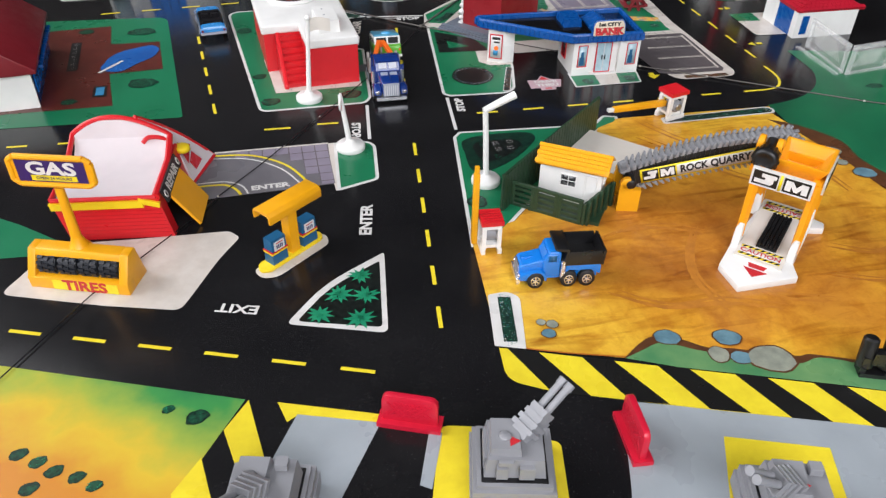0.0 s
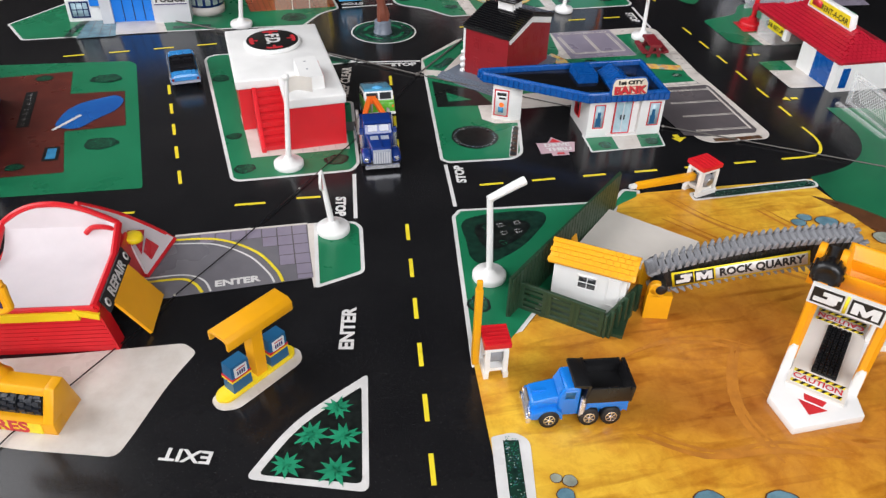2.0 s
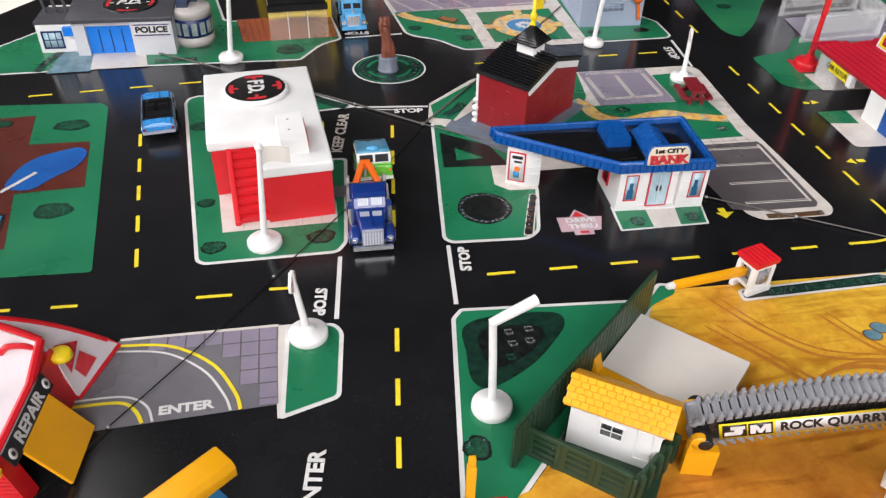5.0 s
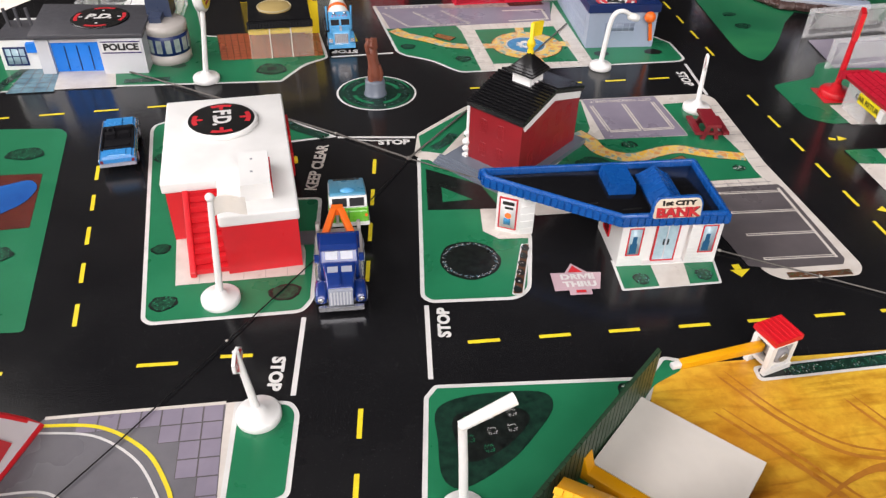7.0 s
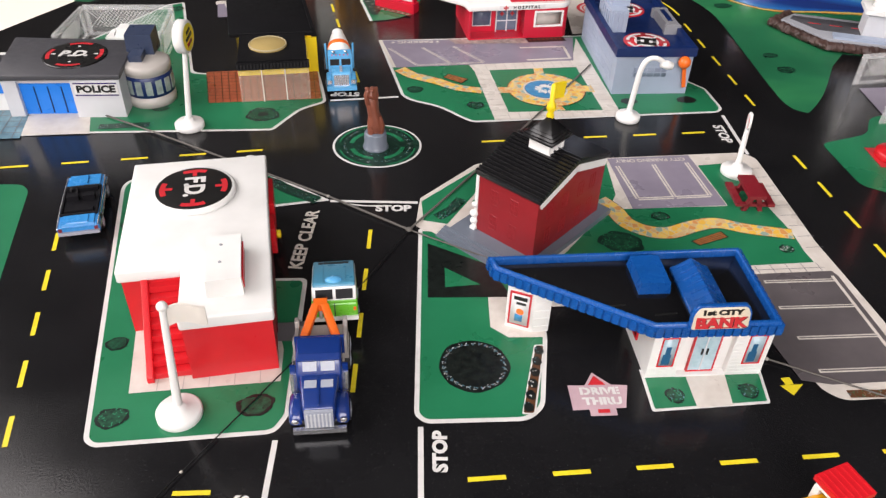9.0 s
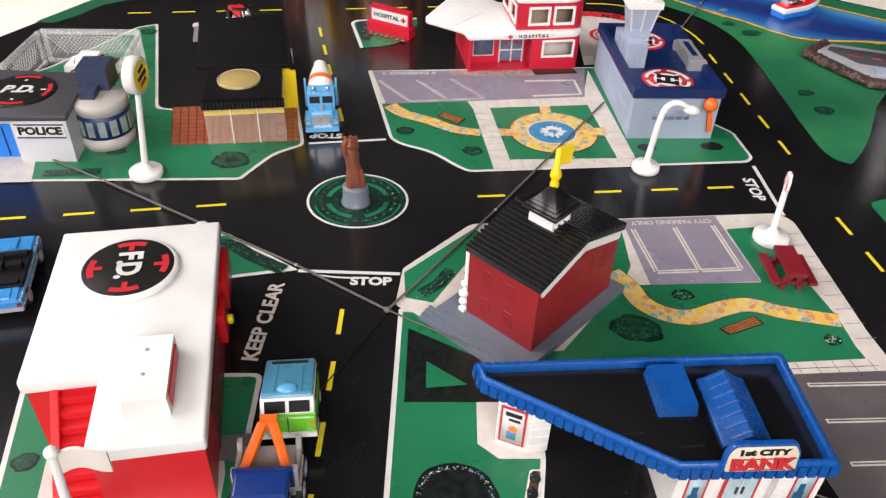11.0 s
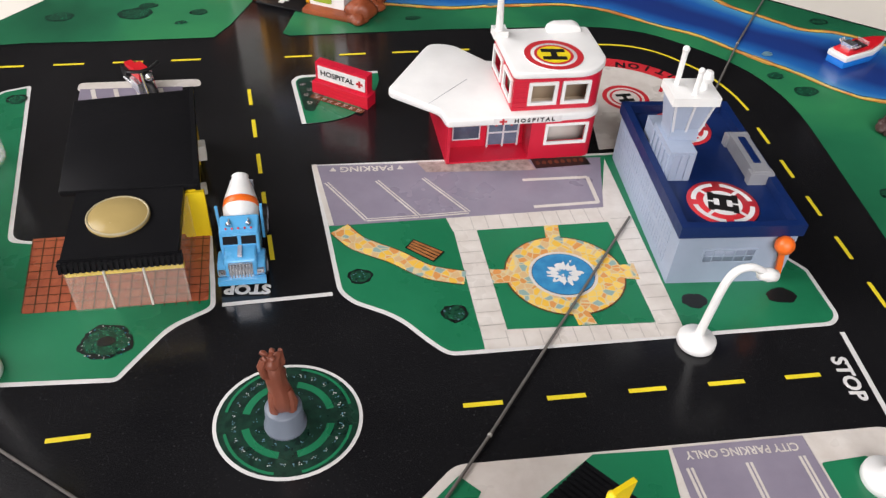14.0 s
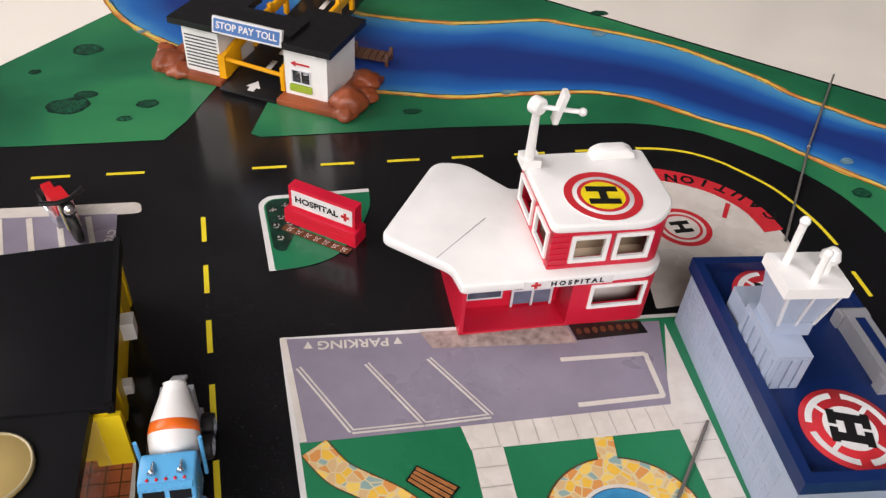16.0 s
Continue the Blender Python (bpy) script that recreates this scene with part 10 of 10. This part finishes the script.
part("arrow", join(box(19.5, 25.6, -4.3, -4.0, 16.6, 17.3, 0), moved(prism([(-2.2, 0), (0, -1.2), (0, 1.2)], 0, 0.3, 0), 19.6, -4.0, 16.95, 90, 0, 0)), RED_INK, toll, "red arrow")
for k in range(10):
    part("lattice_line", box(-30, -15.6, -4.25, -3.9, 5 + k * 1.5, 5.5 + k * 1.5, 0.05), CHARCOAL, toll)
part("gate_roof", box(-16, 18, -4, 12, 25, 27.6, 0.5), BLACK, toll)
ts = part("toll_sign", moved(box(-15, 15, -0.8, 0.8, -3.2, 3.2, 0.6), 1, -6.4, 27.4, -14, 0, 0), STICKER, toll, "blue sign with white lettering")
part("sign_face", moved(box(-14.2, 14.2, -1.0, -0.7, -2.5, 2.5, 0.05), 1, -6.4, 27.4, -14, 0, 0), STICKER_BLUE, ts)
words("STOP PAY TOLL", 2.6, pose(1, -6.4, 27.4, -14, 0, 0) @ upright(0, -1.12, 0), WHITE_INK, ts, deep=0.05, bold=0.08, stretch=0.98)
part("toll_arm", join(tube([(-13, -3, 11), (15, -2, 9)], 0.9, 8), box(-15.2, -12, -5, -1, 3, 13, 0.8)), YELLOW, toll, "yellow toll barrier arm")
dock_s = thing("small_jetty", 131, 793, -20, "small brown wooden jetty on the river print", "jetty")
DARK_WOOD = plastic("dark_wood_plastic", (0.1, 0.045, 0.025), 0.5)
for k in range(6):
    part("deck_board", box(-9 + k * 3, -6.4 + k * 3, -4, 4, 2.4, 3.6, 0.3), DARK_WOOD, dock_s)
for x in (-8, 8):
    for y in (-3.6, 3.6):
        part("post", moved(cyl(0.9, 0, 6, 10, 0.2), x, y, 0), DARK_WOOD, dock_s)

# ---- ship dock ----
dk = thing("harbour_dock", 345, 615, -22, "grey harbour dock on brown rocks with a small white lighthouse", "toy dock")
part("rock_edge", join(prism(ccw([(3, -8), (60, -8), (60, 34), (-14, 34), (-23, 18)]), 0, 4.5, 1.0), *[boulder(-23 + k * 2.4, 17.6 - k * 2.3, 2.6, 3.0, 20 + k, 0.9) for k in range(12)], *[boulder(6 + k * 3.2, -8.4, 2.6, 3.0, 40 + k, 0.9) for k in range(16)], *[boulder(-22 + k * 2.2, 20 + k * 3.4, 2.6, 3.2, 60 + k, 0.9) for k in range(5)]), plastic("dark_rock_plastic", (0.06, 0.03, 0.025), 0.5, 300, 0.5), dk, "dark brown rock edge")
part("deck", prism(ccw([(5, -6), (58, -6), (58, 28), (-11, 29), (-19, 17)]), 4.4, 6, 0.4), STEEL_GREY, dk)
part("roadway", prism(ccw([(1, 6), (56, 6), (56, 24), (-12, 24), (-14, 19)]), 5.9, 6.3, 0.1), CHARCOAL, dk)
for k in range(5):
    part("road_line", box(-4 + k * 12, 3 + k * 12, 14.4, 15.4, 6.28, 6.45, 0), RED_INK, dk)
part("step", box(8, 58, -5, 2, 5.6, 7.4, 0.4), PALE_BLUE, dk)
lt = part("lighthouse_base", box(24, 40, 4, 18, 6, 20, 0.5), PALE_GREY, dk)
part("lighthouse_balcony", box(21.5, 42.5, 1.5, 20.5, 19.6, 22, 0.6), WHITE, lt)
part("lighthouse_tower", moved(lathe([(6.6, 0), (6.2, 2), (5.2, 16), (6, 16.4), (6, 18)], 8), 32, 11, 21.6), WHITE, lt)

# ---- army base toys ----


def turret(x, y, turn, aim, label):
    t = thing("gun_turret", x, y, turn, label, "toy turret", "grey gun turrets")
    part("base", join(box(-11, 11, -11, 11, 0, 9, 0.8), box(-10, 10, -10, 10, 9, 10.6, 0.5)), GREY, t)
    for sx in (-1, 1):
        part("side_armour", box(sx * 10.2 - 1.4, sx * 10.2 + 1.4, -11.6, 11.6, 1, 6, 0.5), GREY, t)
    part("deck_recess", box(-8.8, 8.8, -8.8, 8.8, 10.5, 10.9, 0.1), BLACK, t)
    for k in range(4):
        part("panel_box", box(-8 + k * 4.4, -4.6 + k * 4.4, -11.8, -10.6, 2 + (k % 2), 7, 0.3), GREY, t)
    head = part("gun_house", moved(box(-8.2, 8.2, -7.4, 7.4, 0, 6.4, 0.8, 0.8), 0, 0, 10.8), GREY, t, "grey gun house")
    part("upper_box", moved(box(-7.0, 1.6, -5.6, 5.6, 6, 9.0, 0.7, 0.5), 0, 0, 10.8), GREY, head)
    for q in (box(-8.4, -6, -5, 5, 1, 5, 0.5), box(-5, -2, -8.4, -6.6, 0.6, 4.8, 0.4), box(1, 5, -8.4, -6.6, 0.6, 4.8, 0.4), box(2.6, 5.8, 2.4, 5.4, 7, 9.2, 0.4), box(-4.6, -0.6, -8.0, -6.9, 5.4, 6.8, 0.2)):
        part("detail_box", moved(q, 0, 0, 10.8), GREY, head)
    part("hatch", moved(cyl(1.7, 0, 0.9, 20, 0.4), -2.8, -1, 19.6), GREY, head)
    part("mark", moved(prism([(-1.6, -4.2), (1.3, -2.4), (-1.6, -0.9)], 9.0, 9.15, 0), 0, 0, 10.8), RED_INK, head, "small red triangle")
    for k in range(4):
        part("breech_ring", moved(moved(box(4 + k * 2.2, 5.4 + k * 2.2, -3.6 + k * 0.3, 3.6 - k * 0.3, -3 + k * 0.2, 3.4 - k * 0.2, 0.4), 0, 0, 16.0, 0, -34, 0), 0, 0, 0, 0, 0, aim), GREY, head)
    part("breech", moved(moved(box(2, 12, -2.6, 2.6, -2.2, 2.6, 0.4), 0, 0, 16.0, 0, -34, 0), 0, 0, 0, 0, 0, aim), GREY, head)
    for s in (-1, 1):
        part("barrel", moved(moved(join(tube([(10, s * 1.35, 0.4), (20.6, s * 1.35, 0.4)], 1.05, 12), tube([(19.6, s * 1.35, 0.4), (21.6, s * 1.35, 0.4)], 1.3, 12)), 0, 0, 16.0, 0, -34, 0), 0, 0, 0, 0, 0, aim), GREY, head)
    return t


turret(55, 127, -13, 38, "grey twin-barrel gun turret on a square base")
turret(-10.4, 127.4, -14, 250, "grey twin-barrel gun turret on a square base")
turret(121.5, 99.5, -18, 205, "grey twin-barrel gun turret on a square base")


def red_barrier(x, y, turn):
    t = thing("road_barrier", x, y, turn, "small red plastic barrier panel", "barrier", "red barriers")
    part("foot", box(-9.6, 9.6, -3, 3, 0, 1.8, 0.6), CRIMSON, t)
    pan = part("panel", sideways(rounded([(-8.4, 1.7), (8.4, 1.7), (8.4, 12), (-8.4, 12)], [0.3, 0.3, 3, 3]), -1.0, 1.0, 0.35), CRIMSON, t)
    for sy in (-1, 1):
        for k in range(6):
            for a in (-40, 40):
                part("lattice_bar", moved(box(-0.3, 0.3, -0.2, 0.2, -3.4, 3.4, 0.12, 0, 1), -4.5 + k * 1.8, sy * (1.05 if a > 0 else 1.0), 6.7, 0, a, 0), CRIMSON, pan)


red_barrier(31.5, 152, -22)
red_barrier(93.8, 133.4, 85)
bino = thing("black_searchlight", 180, 143, -20, "small black plastic double searchlight", "searchlight")
part("body", join(*[moved(cyl(2.7, 0, 11, 18, 0.6, 2.5), s * 3.4, 0, 3, -12, 0, 0) for s in (-1, 1)], box(-2, 2, -1.6, 1.6, 5, 10, 0.5), box(-4.6, 4.6, -2.6, 2.6, 0, 2, 0.5), box(-5, -3, -2, 2, 1, 8, 0.4), box(3, 5, -2, 2, 1, 8, 0.4)), BLACK, bino)
